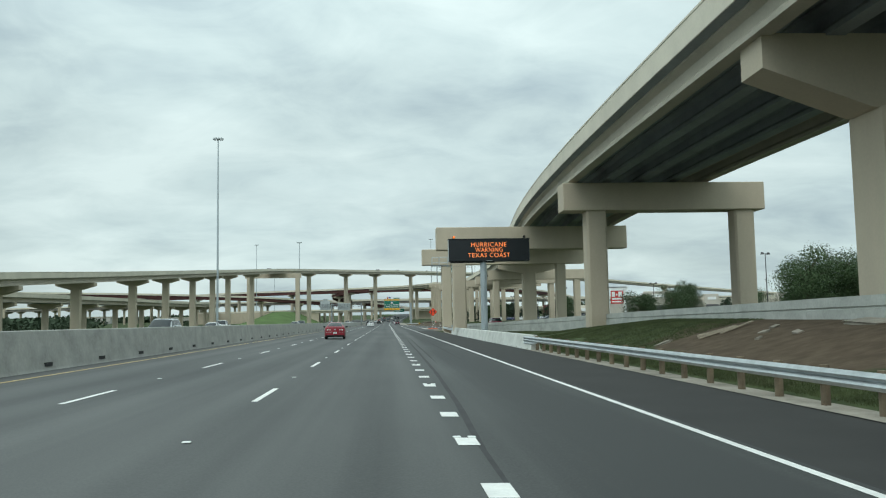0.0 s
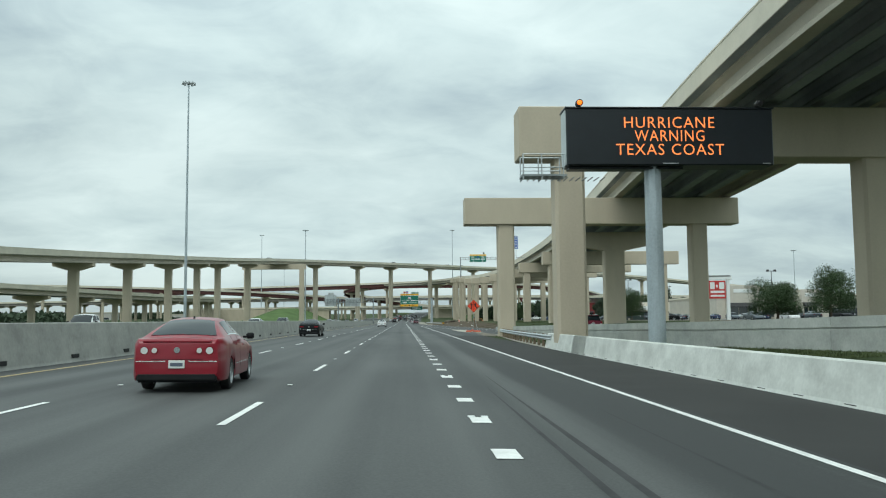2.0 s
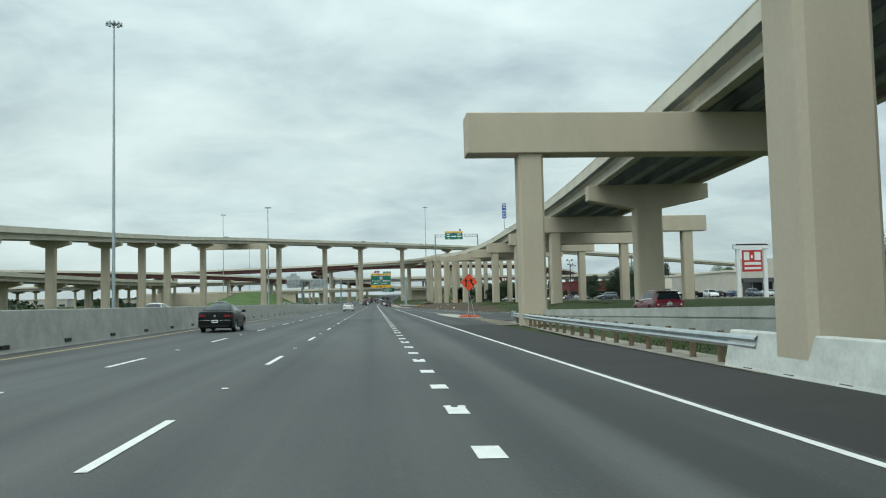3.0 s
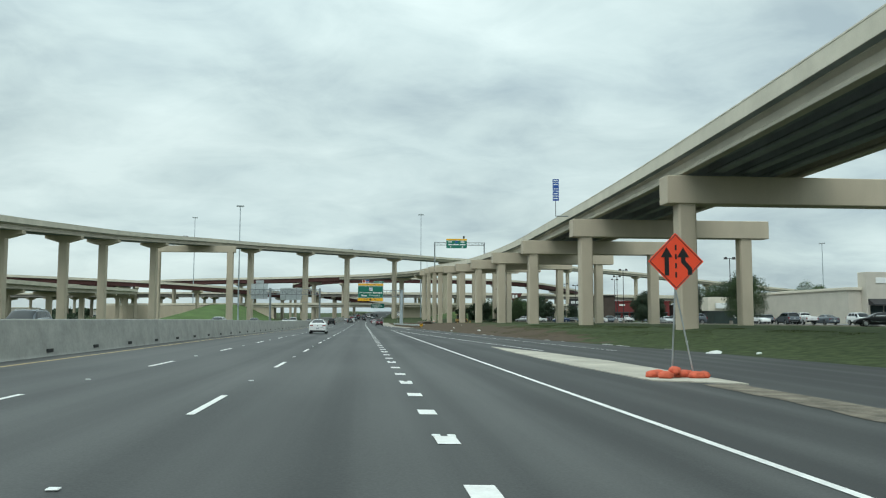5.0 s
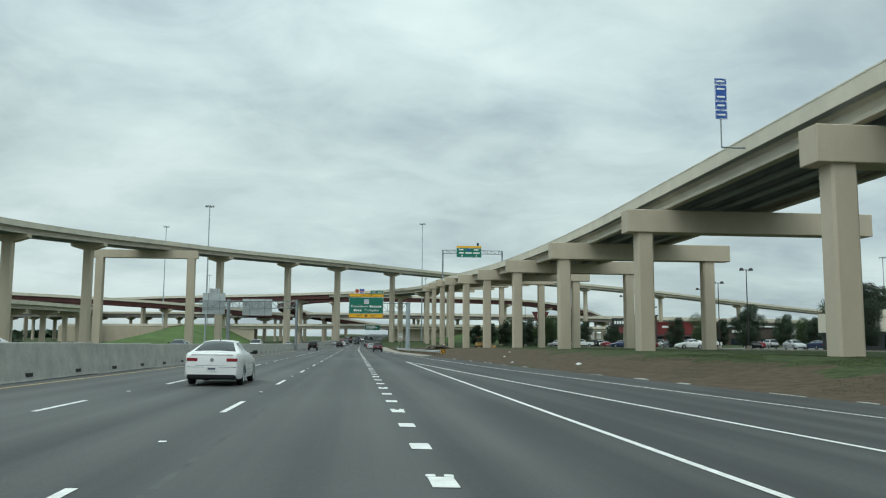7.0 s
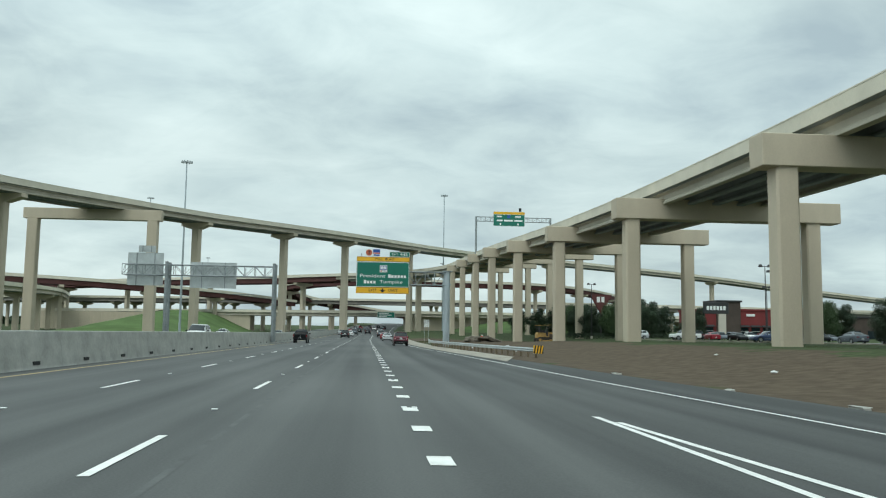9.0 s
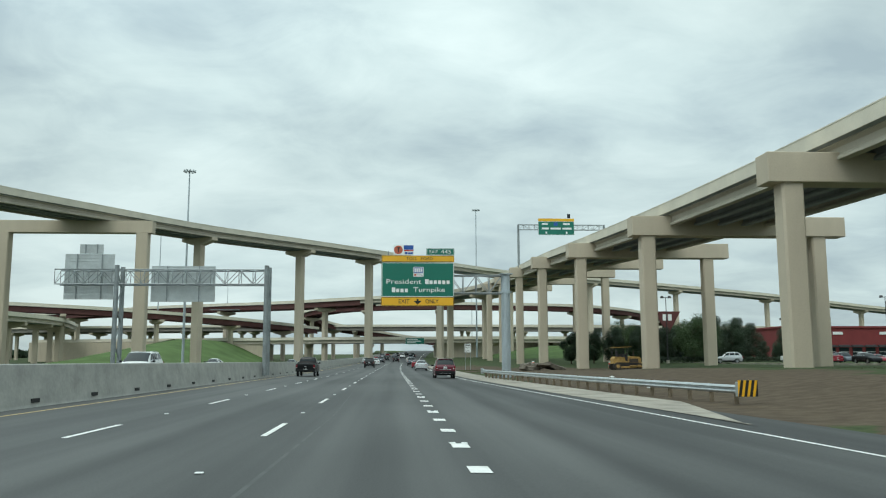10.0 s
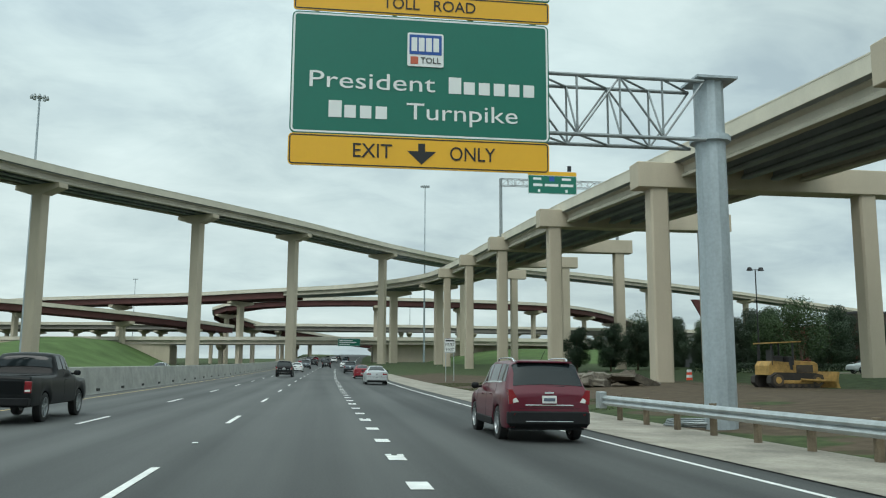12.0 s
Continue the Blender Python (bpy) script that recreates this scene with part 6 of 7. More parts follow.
t = thing("road_sign", "white lane sign with the words must exit", "sign")
p = panel(t, "face", M_SIGN_WHITE, 10.75, 11.85, 2.75, 4.2, 425.5, M_SIGN_BLACK, "", r=0.08, w=0.03)
lettering("lettering", "MUST", 0.45, M_SIGN_BLACK, p, Matrix.Translation((11.3, 425.488, 3.56)), width=0.88)
lettering("lettering", "EXIT", 0.45, M_SIGN_BLACK, p, Matrix.Translation((11.3, 425.488, 3.06)), width=0.78)
bars(p, M_SIGN_BLACK, [(10.88, 11.72, 3.88, 4.03)], 425.5)
for dx in (-0.4, 0.4):
    bm = bmesh.new()
    tube(bm, (11.3 + dx, 425.6, -0.3), (11.3 + dx, 425.6, 4.1), 0.04, 0.04, 8)
    part("post", bm, M_GALV, t)
t = thing("overpass_sign", "green overhead sign with rows of plain bars on the overpass", "sign")
g = panel(t, "green_panel", M_GREEN, 4.4, 12.2, 8.3, 10.9, 637.0, M_SIGN_WHITE, "", r=0.15, w=0.08)
bars(g, M_SIGN_WHITE, [(5.0, 9.5, 10.05, 10.4), (5.0, 10.8, 9.4, 9.75), (5.0, 8.6, 8.75, 9.1)], 637.0)
bm = bmesh.new()
for x in (5.5, 11):
    box(bm, x - 0.1, x + 0.1, 637.05, 638.2, 9.5, 11.2)
part("bracket", bm, M_GALV_DARK, t)

# striped end marker of the guardrail
t = thing("end_marker", "yellow and black striped marker on the guardrail end", "sign")
p = plate_box(t, "face", M_SIGN_YELLOW, 10.95, 11.65, 0.12, 0.68, 316.5, 0.03)
for k in range(4):
    bm = bmesh.new()
    o = [(-0.35 + 0.2 * k, -0.28), (-0.25 + 0.2 * k, -0.28), (-0.15 + 0.2 * k, 0.28), (-0.25 + 0.2 * k, 0.28)]
    o = [(min(0.35, a), b) for a, b in o]
    if o[1][0] - o[0][0] < 0.02:
        continue
    prism(bm, [(11.30 + a, 0.40 + b) for a, b in o], "y", 316.49, 316.498)
    part("stripe", bm, M_SIGN_BLACK, p)

# ---- banks under the overpass, far distance ----
def bank_z(x, y, x0, x1, y0, y1, high):
    """Height of an earth bank: it climbs from x0 to x1 and stays level beyond; low at y0, full at y1."""
    u = min(1.0, max(0.0, (x - x0) / (x1 - x0)))
    f = min(1.0, max(0.0, (y - y0) / (y1 - y0)))
    if x0 < 0:
        u *= min(1.0, max(0.0, (x + 102) / 22))
    return rise(y) * 0.4 - 0.3 + high * u * u * (3 - 2 * u) * f ** 0.75 + 0.2 * noise.noise(Vector((x * 0.1, y * 0.1, 0)))


def bank(name, x0, x1, x2, y0, y1, high, label):
    bm = bmesh.new()
    nx, ny = 22, 18
    rows = []
    for j in range(ny + 1):
        y = y0 + (y1 - y0) * j / ny
        rows.append([bm.verts.new((x, y, bank_z(x, y, x0, x1, y0, y0 + (y1 - y0) * 0.72, high))) for x in [x0 + (x2 - x0) * i / nx for i in range(nx + 1)]])
    for a, b in zip(rows, rows[1:]):
        for i in range(nx):
            bm.faces.new((a[i], a[i + 1], b[i + 1], b[i]))
    return tagged(linked(name, bm, M_BANK, True), label, "embankment", kind="structure")


M_BANK = material("mown_grass_bank", (0.085, 0.135, 0.045), 0.95, vary=0.35, scale=0.12, fine=2.5, bump=0.05, spec=0.15)
bank("embankment_left", -47, -74, -120, 500, 642.9, 9.0, "mown green grass bank beside the highway")
bank("embankment_right", 19, 66, 90, 535, 641.9, 6.6, "mown green grass bank under the overpass")
# pale ramp road climbing over the bank
bm = bmesh.new()
ramp_line = poly([(-112, 505), (-100, 540), (-88, 580), (-80, 642.5)])
rows = []
for k in range(36):
    y = 505 + 137 * k / 35
    rows.append([bm.verts.new((ramp_line(y) + d, y, 0.12 + bank_z(ramp_line(y) + d, y, -47, -74, 500, 602.9, 9.0))) for d in (-3.5, 0, 3.5)])
for a, b in zip(rows, rows[1:]):
    for i in range(2):
        bm.faces.new((a[i], a[i + 1], b[i + 1], b[i]))
tagged(linked("side_road", bm, M_STRIP, True), "pale concrete side road climbing the grass bank", "road", kind="structure")
for x0, x1, y0, lab in ((-150, -52.6, 643, "long tan concrete retaining wall of the overpass approach"), (17, 110, 642, "tan concrete retaining wall of the overpass approach")):
    t = thing("retaining_wall", lab, "wall", kind="structure")
    n = int((x1 - x0) / 4.5)
    for k in range(n):
        bm = bmesh.new()
        w = (x1 - x0) / n
        box(bm, x0 + k * w, x0 + (k + 1) * w - 0.02, y0, y0 + 0.5, -1.5, 9.4, 0.02)
        part("wall_panel", bm, M_PIER, t)
for x0, x1, y0, y1, lab in ((-53.1, -52.6, 643.6, 658, "tan concrete abutment of the overpass"), (17, 17.5, 642.6, 656, "tan concrete abutment of the overpass")):
    bm = bmesh.new()
    box(bm, x0, x1, y0, y1, -1.5, 8.6, 0.03)
    tagged(linked("abutment", bm, M_PIER), lab, "wall", kind="structure")

M_WOODS = material("far_hazy_woods", (0.060, 0.085, 0.055), 0.95, vary=0.4, scale=0.15, fine=1.2, spec=0.1)


def woods(name, pts, depth, high, seed, label, dens=0.55, size=2.2):
    """Distant trees as one mass of leaf clumps."""
    rn = random.Random(seed)
    verts, faces = [], []
    path = spline([(x, y, 0) for x, y in pts], 4.0)
    for p in path:
        k = int(depth * dens)
        crown = high * (0.65 + 0.5 * abs(noise.noise(Vector((p.x * 0.04, p.y * 0.04, seed)))) + 0.25 * noise.noise(Vector((p.x * 0.21, p.y * 0.21, seed))))
        for _ in range(k * 6):
            q = p + Vector((rn.uniform(-depth, depth) * 0.5, rn.uniform(-depth, depth) * 0.5, 0))
            z = crown * rn.random() ** 0.6 + land_z(q.x, q.y)
            s = size * rn.uniform(0.4, 1.0)
            n = Vector((rn.gauss(0, 1), rn.gauss(0, 1), rn.gauss(0, 1) + 0.5)).normalized()
            u = n.orthogonal().normalized()
            w = n.cross(u)
            i = len(verts)
            c = Vector((q.x, q.y, z))
            for a in range(5):
                an = a * math.tau / 5 + rn.uniform(-0.4, 0.4)
                verts.append(c + (u * math.cos(an) + w * math.sin(an)) * s * rn.uniform(0.6, 1.1))
            faces.append((i, i + 1, i + 2, i + 3, i + 4))
    me = bpy.data.meshes.new(name)
    me.from_pydata(verts, [], faces)
    me.materials.append(M_WOODS)
    return tagged(new(name, me), label, "trees", kind="stuff")


woods("far_woods", [(-900, 1050), (-500, 1010), (-190, 1040)], 40, 7, 1, "dark green line of woods on the horizon", 0.5, 3.2)
woods("far_woods", [(150, 1040), (450, 1010), (900, 1000)], 40, 7, 7, "dark green line of woods on the horizon", 0.5, 3.2)
woods("far_woods", [(-190, 120), (-165, 260), (-170, 400), (-190, 540)], 24, 6.5, 2, "dark green scrub trees beyond the ramps", 0.45, 1.3)
woods("far_woods", [(150, 200), (165, 330), (200, 450), (260, 620)], 26, 8, 3, "dark green trees behind the shops", 0.5, 1.5)
woods("far_woods", [(-150, 560), (-128, 520), (-112, 480)], 10, 3.6, 5, "low green shrubs beside the ramps", 0.6, 0.7)

M_FAR_WALL = material("hazy_pale_building", (0.48, 0.46, 0.43), 0.9, vary=0.15, scale=0.1, fine=1)
for i, (x, y, w, h) in enumerate(((-330, 930, 60, -3), (-230, 960, 50, -5), (230, 940, 50, -3), (350, 900, 70, -4))):
    t = thing("far_building", "pale low commercial building in the distance", "building")
    bm = bmesh.new()
    box(bm, x - w / 2, x + w / 2, y, y + 25, -2, 14 + h)
    wl_ = part("wall", bm, M_FAR_WALL, t)
    bm = bmesh.new()
    box(bm, x - w / 2 - 0.5, x + w / 2 + 0.5, y - 0.5, y + 25.5, 14 + h, 15 + h)
    part("roof", bm, M_GIRDER, t)
    for k in range(6):
        bm = bmesh.new()
        box(bm, x - w / 2 + (k + 0.2) * w / 6, x - w / 2 + (k + 0.8) * w / 6, y - 0.15, y + 0.05, 6 + h * 0.5, 8 + h * 0.5)
        part("window", bm, M_SHOP_GLASS, t)


# ---- trees ----
def tree(label, h, r, seed, leaf, trunk_h=0.3, leaves=2600, leaf_size=0.30):
    t = thing("tree", label, "tree")
    rn = random.Random(seed)
    bm = bmesh.new()
    tube(bm, (0, 0, -0.4), (0.05 * r, 0, h * trunk_h), 0.05 * h * 0.55, 0.035 * h * 0.5, 8)
    tube(bm, (0.05 * r, 0, h * trunk_h), (0, 0.05 * r, h * 0.75), 0.035 * h * 0.5, 0.008 * h, 8)
    part("trunk", bm, M_BARK, t)
    lobes = []
    for k in range(11):
        a = k * 2.4 + rn.uniform(-0.4, 0.4)
        f = rn.uniform(0.25, 0.75)
        zc = h * (trunk_h + (0.92 - trunk_h) * ((k + 0.5) / 11)) * rn.uniform(0.9, 1.05)
        wide = r * (1.0 - 0.75 * abs((zc / h) - 0.55))
        c = Vector((math.cos(a) * wide * f, math.sin(a) * wide * f, zc))
        lobes.append((c, wide * rn.uniform(0.42, 0.68)))
        bm = bmesh.new()
        tube(bm, (0, 0, min(zc * 0.75, h * 0.7)), c, 0.012 * h, 0.004 * h, 6)
        part("limb", bm, M_BARK, t)
    verts, faces = [], []
    for i in range(leaves):
        c, rad = lobes[rn.randrange(len(lobes))]
        d = Vector((rn.gauss(0, 1), rn.gauss(0, 1), rn.gauss(0, 1))).normalized()
        q = c + d * rad * rn.uniform(0.55, 1.08) * (1 + 0.25 * noise.noise(d * 3 + Vector((seed, i % 11, 0))))
        q.z = max(q.z, h * trunk_h * 0.7)
        n = (d + Vector((rn.gauss(0, 0.5), rn.gauss(0, 0.5), rn.gauss(0, 0.5)))).normalized()
        u = n.orthogonal().normalized()
        w = n.cross(u)
        s = leaf_size * rn.uniform(0.5, 1.2)
        j = len(verts)
        verts += [q + u * s, q + w * s * 0.55, q - u * s, q - w * s * 0.55]
        faces.append((j, j + 1, j + 2, j + 3))
    me = bpy.data.meshes.new("crown")
    me.from_pydata(verts, [], faces)
    me.materials.append(leaf)
    c = new("crown", me)
    c.parent = t
    return t


oak = tree("leafy green oak beside the car park", 8.2, 4.2, 11, M_LEAF, 0.22, 20000, 0.125)
oak.matrix_basis = pose(88, 250, 0.85)
cedar = tree("dark dense evergreen beside the car park", 8.4, 3.0, 12, M_LEAF_DARK, 0.12, 24000, 0.11)
cedar.matrix_basis = pose(62.5, 300, 0.85)
sparse = tree("thin-crowned tree with open branches", 7.2, 3.6, 13, M_LEAF, 0.3, 8000, 0.11)
sparse.matrix_basis = pose(92, 205, 0.85)


def scaled(x, y, k, turn=0.0, z=0.85, kz=None):
    return pose(x, y, z, 0, 0, turn) @ Matrix.Diagonal((k, k, kz or k, 1))


for proto, places in ((oak, ((69, 190, 1.0, 50), (84, 338, 1.15, 140), (120, 230, 1.0, 33), (52, 474, 1.05, 15), (66, 482, 1.1, 200), (53.5, 437, 1.0, 100), (101, 437, 1.1, 10), (150, 470, 1.15, 60), (105, 330, 1.1, 20))), (cedar, ((57, 478, 1.05, 10), (61, 474, 0.95, 70), (47, 468, 0.9, 20), (42, 466, 0.85, 60), (52, 466, 0.95, 140), (38, 470, 0.8, 80), (66, 466, 1.15, 190), (69, 470, 1.2, 30), (78, 452, 0.9, 5), (112, 470, 0.6, 44), (104, 445, 0.9, 90), (86.5, 334, 1.25, 9), (107, 440, 1.0, 30), (86, 482, 0.6, 50), (91, 484, 0.55, 15), (63, 443, 1.0, 15), (67, 446, 0.9, 70), (49, 442, 0.8, 70), (130, 446, 1.2, 15), (66, 338, 0.9, 80), (84, 348, 0.7, 120), (56, 345, 0.65, 10), (99, 240, 0.7, 30))), (sparse, ((99, 200, 1.0, 40), (108, 214, 0.9, 75), (80, 180, 0.8, 10), (112, 300, 1.0, 100), (48, 140, 0.8, 30)))):
    for x, y, k, a in places:
        copy_thing(proto, scaled(x, y, k, a))

# broad low crowns
for x, y, kx, kz, a in ((54.5, 178, 1.12, 0.70, 10), (56, 263, 0.85, 0.92, 60), (78, 151, 1.5, 1.15, 20), (86, 151, 1.55, 1.1, 75)):
    copy_thing(oak, scaled(x, y, kx, a, kz=kz))
for x, y, kx, kz, a in ((77.2, 149, 2.0, 1.72, 100), (83.5, 153, 2.1, 1.70, 33), (89, 150, 1.9, 1.72, 210)):
    copy_thing(sparse, scaled(x, y, kx, a, kz=kz))

# clipped hedge along the car park
t = thing("hedge", "low clipped dark green hedge along the car park", "hedge")
rn = random.Random(9)
verts, faces = [], []
for i in range(5200):
    x, y, z = 41 + rn.uniform(0, 34), 436 + rn.uniform(-0.6, 0.6), 0.85 + 1.1 * rn.random() ** 0.6
    s = 0.16 * rn.uniform(0.6, 1.2)
    n = Vector((rn.gauss(0, 1), rn.gauss(-0.6, 1), rn.gauss(0.5, 1))).normalized()
    u = n.orthogonal().normalized()
    w = n.cross(u)
    q, j = Vector((x, y, z)), len(verts)
    verts += [q + u * s, q + w * s * 0.6, q - u * s, q - w * s * 0.6]
    faces.append((j, j + 1, j + 2, j + 3))
me = bpy.data.meshes.new("leaves")
me.from_pydata(verts, [], faces)
me.materials.append(M_LEAF_DARK)
new("leaves", me).parent = t

# ---- car park and shops ----
bm = bmesh.new()
box(bm, 53, 165, 100, 512, 0.60, 0.88)
car_park = tagged(linked("car_park", bm, M_ASPHALT_LOT := material("pale_worn_car_park_asphalt", (0.16, 0.16, 0.155), 0.9, vary=0.25, scale=0.2, fine=8)), "pale worn asphalt car park", "car park", kind="structure")
bm = bmesh.new()
box(bm, 52.8, 53.0, 100, 512, 0.5, 1.0, 0.02)
tagged(linked("kerb", bm, M_STRIP), "pale concrete kerb of the car park", "kerb", kind="structure")

rn = random.Random(21)
kinds = [("sedan", "white"), ("suv", "black"), ("sedan", "silver"), ("suv", "grey"), ("sedan", "black"), ("suv", "white"), ("sedan", "grey"), ("sedan", "blue"), ("suv", "silver"), ("sedan", "red"), ("pickup", "white")]
words = dict(sedan="sedan", suv="sport utility", pickup="pickup truck")
hues = dict(white="white", black="black", silver="silver", grey="dark grey", blue="dark blue", red="red")
rows_ = ((57.5, 196, 8, 3.1), (57.0, 256, 10, 3.0), (62, 290, 7, 2.9), (64, 326, 6, 2.9), (60, 356, 9, 2.9), (58, 402, 8, 3.0), (66, 428, 11, 3.0))
for x0, y0, n, step in rows_:
    for k in range(n):
        if rn.random() < 0.14:
            continue
        kd, mk = kinds[rn.randrange(len(kinds))]
        park(kd, mk, f"{hues[mk]} {words[kd]} parked in the car park", x0 + k * step, y0 + rn.uniform(-0.5, 0.5), 0.885, rn.choice((0, 180)) + rn.uniform(-3, 3), "parked cars")
for x, y, kd, mk, a in ((55.5, 225, "sedan", "black", 70), (55, 275, "suv", "grey", 95), (54.8, 330, "sedan", "white", 92), (55.2, 366, "sedan", "blue", 88), (55.5, 396, "pickup", "white", 95), (54.9, 420, "suv", "silver", 85)):
    park(kd, mk, f"{hues[mk]} {words[kd]} on the car park lane", x, y, 0.885, a, "parked cars")
# traffic on the opposite carriageway and the entrance ramp
for x, y, kd, mk in ((-17, 62, "suv", "silver"), (-20.5, 96, "sedan", "white"), (-17.2, 150, "sedan", "white"), (-20.8, 196, "suv", "grey"), (-17, 240, "sedan", "silver"), (-24, 120, "pickup", "white"), (-20.6, 300, "sedan", "grey"), (-17.2, 345, "suv", "white"), (-24, 400, "sedan", "white"), (-20, 450, "sedan", "silver")):
    park(kd, mk, f"{hues[mk]} {words[kd]} on the opposite carriageway", x, y, 0.305, 180, "oncoming cars")
park("suv", "maroon", "maroon sport utility on the entrance ramp", 16.8, 134, 0.06, 1)


M_ENCLOSURE = material("dark_green_panels", (0.02, 0.035, 0.03), 0.7, vary=0.2)


def store():
    t = thing("retail_store", "long beige stucco store with dark canopies and shopfront glass", "building")
    bm = bmesh.new()
    box(bm, 86, 165, 285, 330, 0.6, 7.0)
    wall = part("wall", bm, M_STUCCO, t)
    bm = bmesh.new()
    box(bm, 85.7, 165.3, 284.6, 330.4, 7.0, 7.5, 0.03)
    part("roof_coping", bm, M_DECK, t)
    for x, w, h in ((93, 9, 10.2), (112, 5, 9.0), (140, 9, 9.0)):
        bm = bmesh.new()
        box(bm, x - w / 2, x + w / 2, 283.4, 286, 0.6, h, 0.05)
        part("entrance_bay", bm, M_STUCCO, t)
        for k in range(3):
            bm = bmesh.new()
            box(bm, x - w / 2 + 0.6 + k * (w - 1.2) / 3, x - w / 2 + 0.4 + (k + 1) * (w - 1.2) / 3, 283.3, 283.5, 0.9, 4.2)
            part("shop_window", bm, M_SHOP_GLASS, t)
        bm = bmesh.new()
        prism(bm, [(283.4, 5.4), (281.6, 4.4), (281.6, 4.2), (283.4, 4.3)], "x", x - w / 2 + 0.3, x + w / 2 - 0.3)
        part("canopy", bm, M_DARK_TRIM, t)
        bm = bmesh.new()
        box(bm, x - w * 0.3, x + w * 0.3, 283.25, 283.4, h - 2.0, h - 1.0, 0.02)
        part("fascia_sign", bm, M_SIGN_WHITE, t, "plain pale fascia panel")
    for k in range(10):
        x = 99 + k * 6.3
        bm = bmesh.new()
        box(bm, x, x + 3.2, 284.85, 285.1, 0.9, 3.8)
        part("shop_window", bm, M_SHOP_GLASS, t)
    return t


store()


def kiosk():
    t = thing("restaurant", "small pale flat-roofed restaurant with a dark lower wall", "building")
    bm = bmesh.new()
    box(bm, 69, 79, 306, 320, 0.6, 3.4)
    part("lower_wall", bm, M_DARK_TRIM, t, "dark lower wall")
    bm = bmesh.new()
    box(bm, 68.6, 79.4, 305.6, 320.4, 3.4, 6.2, 0.05)
    part("upper_wall", bm, M_DECK, t, "pale upper wall")
    for k in range(3):
        bm = bmesh.new()
        box(bm, 69.6 + k * 3.1, 72.2 + k * 3.1, 305.85, 306.02, 1.2, 3.0)
        part("window", bm, M_SHOP_GLASS, t)
    bm = bmesh.new()
    box(bm, 70, 72.8, 304.9, 305.5, 3.9, 5.0, 0.02)
    part("menu_sign", bm, M_SIGN_WHITE, t)


kiosk()
t = thing("bin_enclosure", "dark green walled bin enclosure in the car park", "enclosure")
for x0, x1, y0, y1 in ((60, 65, 283, 283.2), (60, 60.2, 283.2, 286), (64.8, 65, 283.2, 286)):
    bm = bmesh.new()
    box(bm, x0, x1, y0, y1, 0.86, 3.0, 0.02)
    part("panel", bm, M_ENCLOSURE, t)
bars(t, M_SIGN_WHITE, [(63.4, 63.7, 2.2, 2.5), (63.8, 64.0, 1.9, 2.3)], 283)


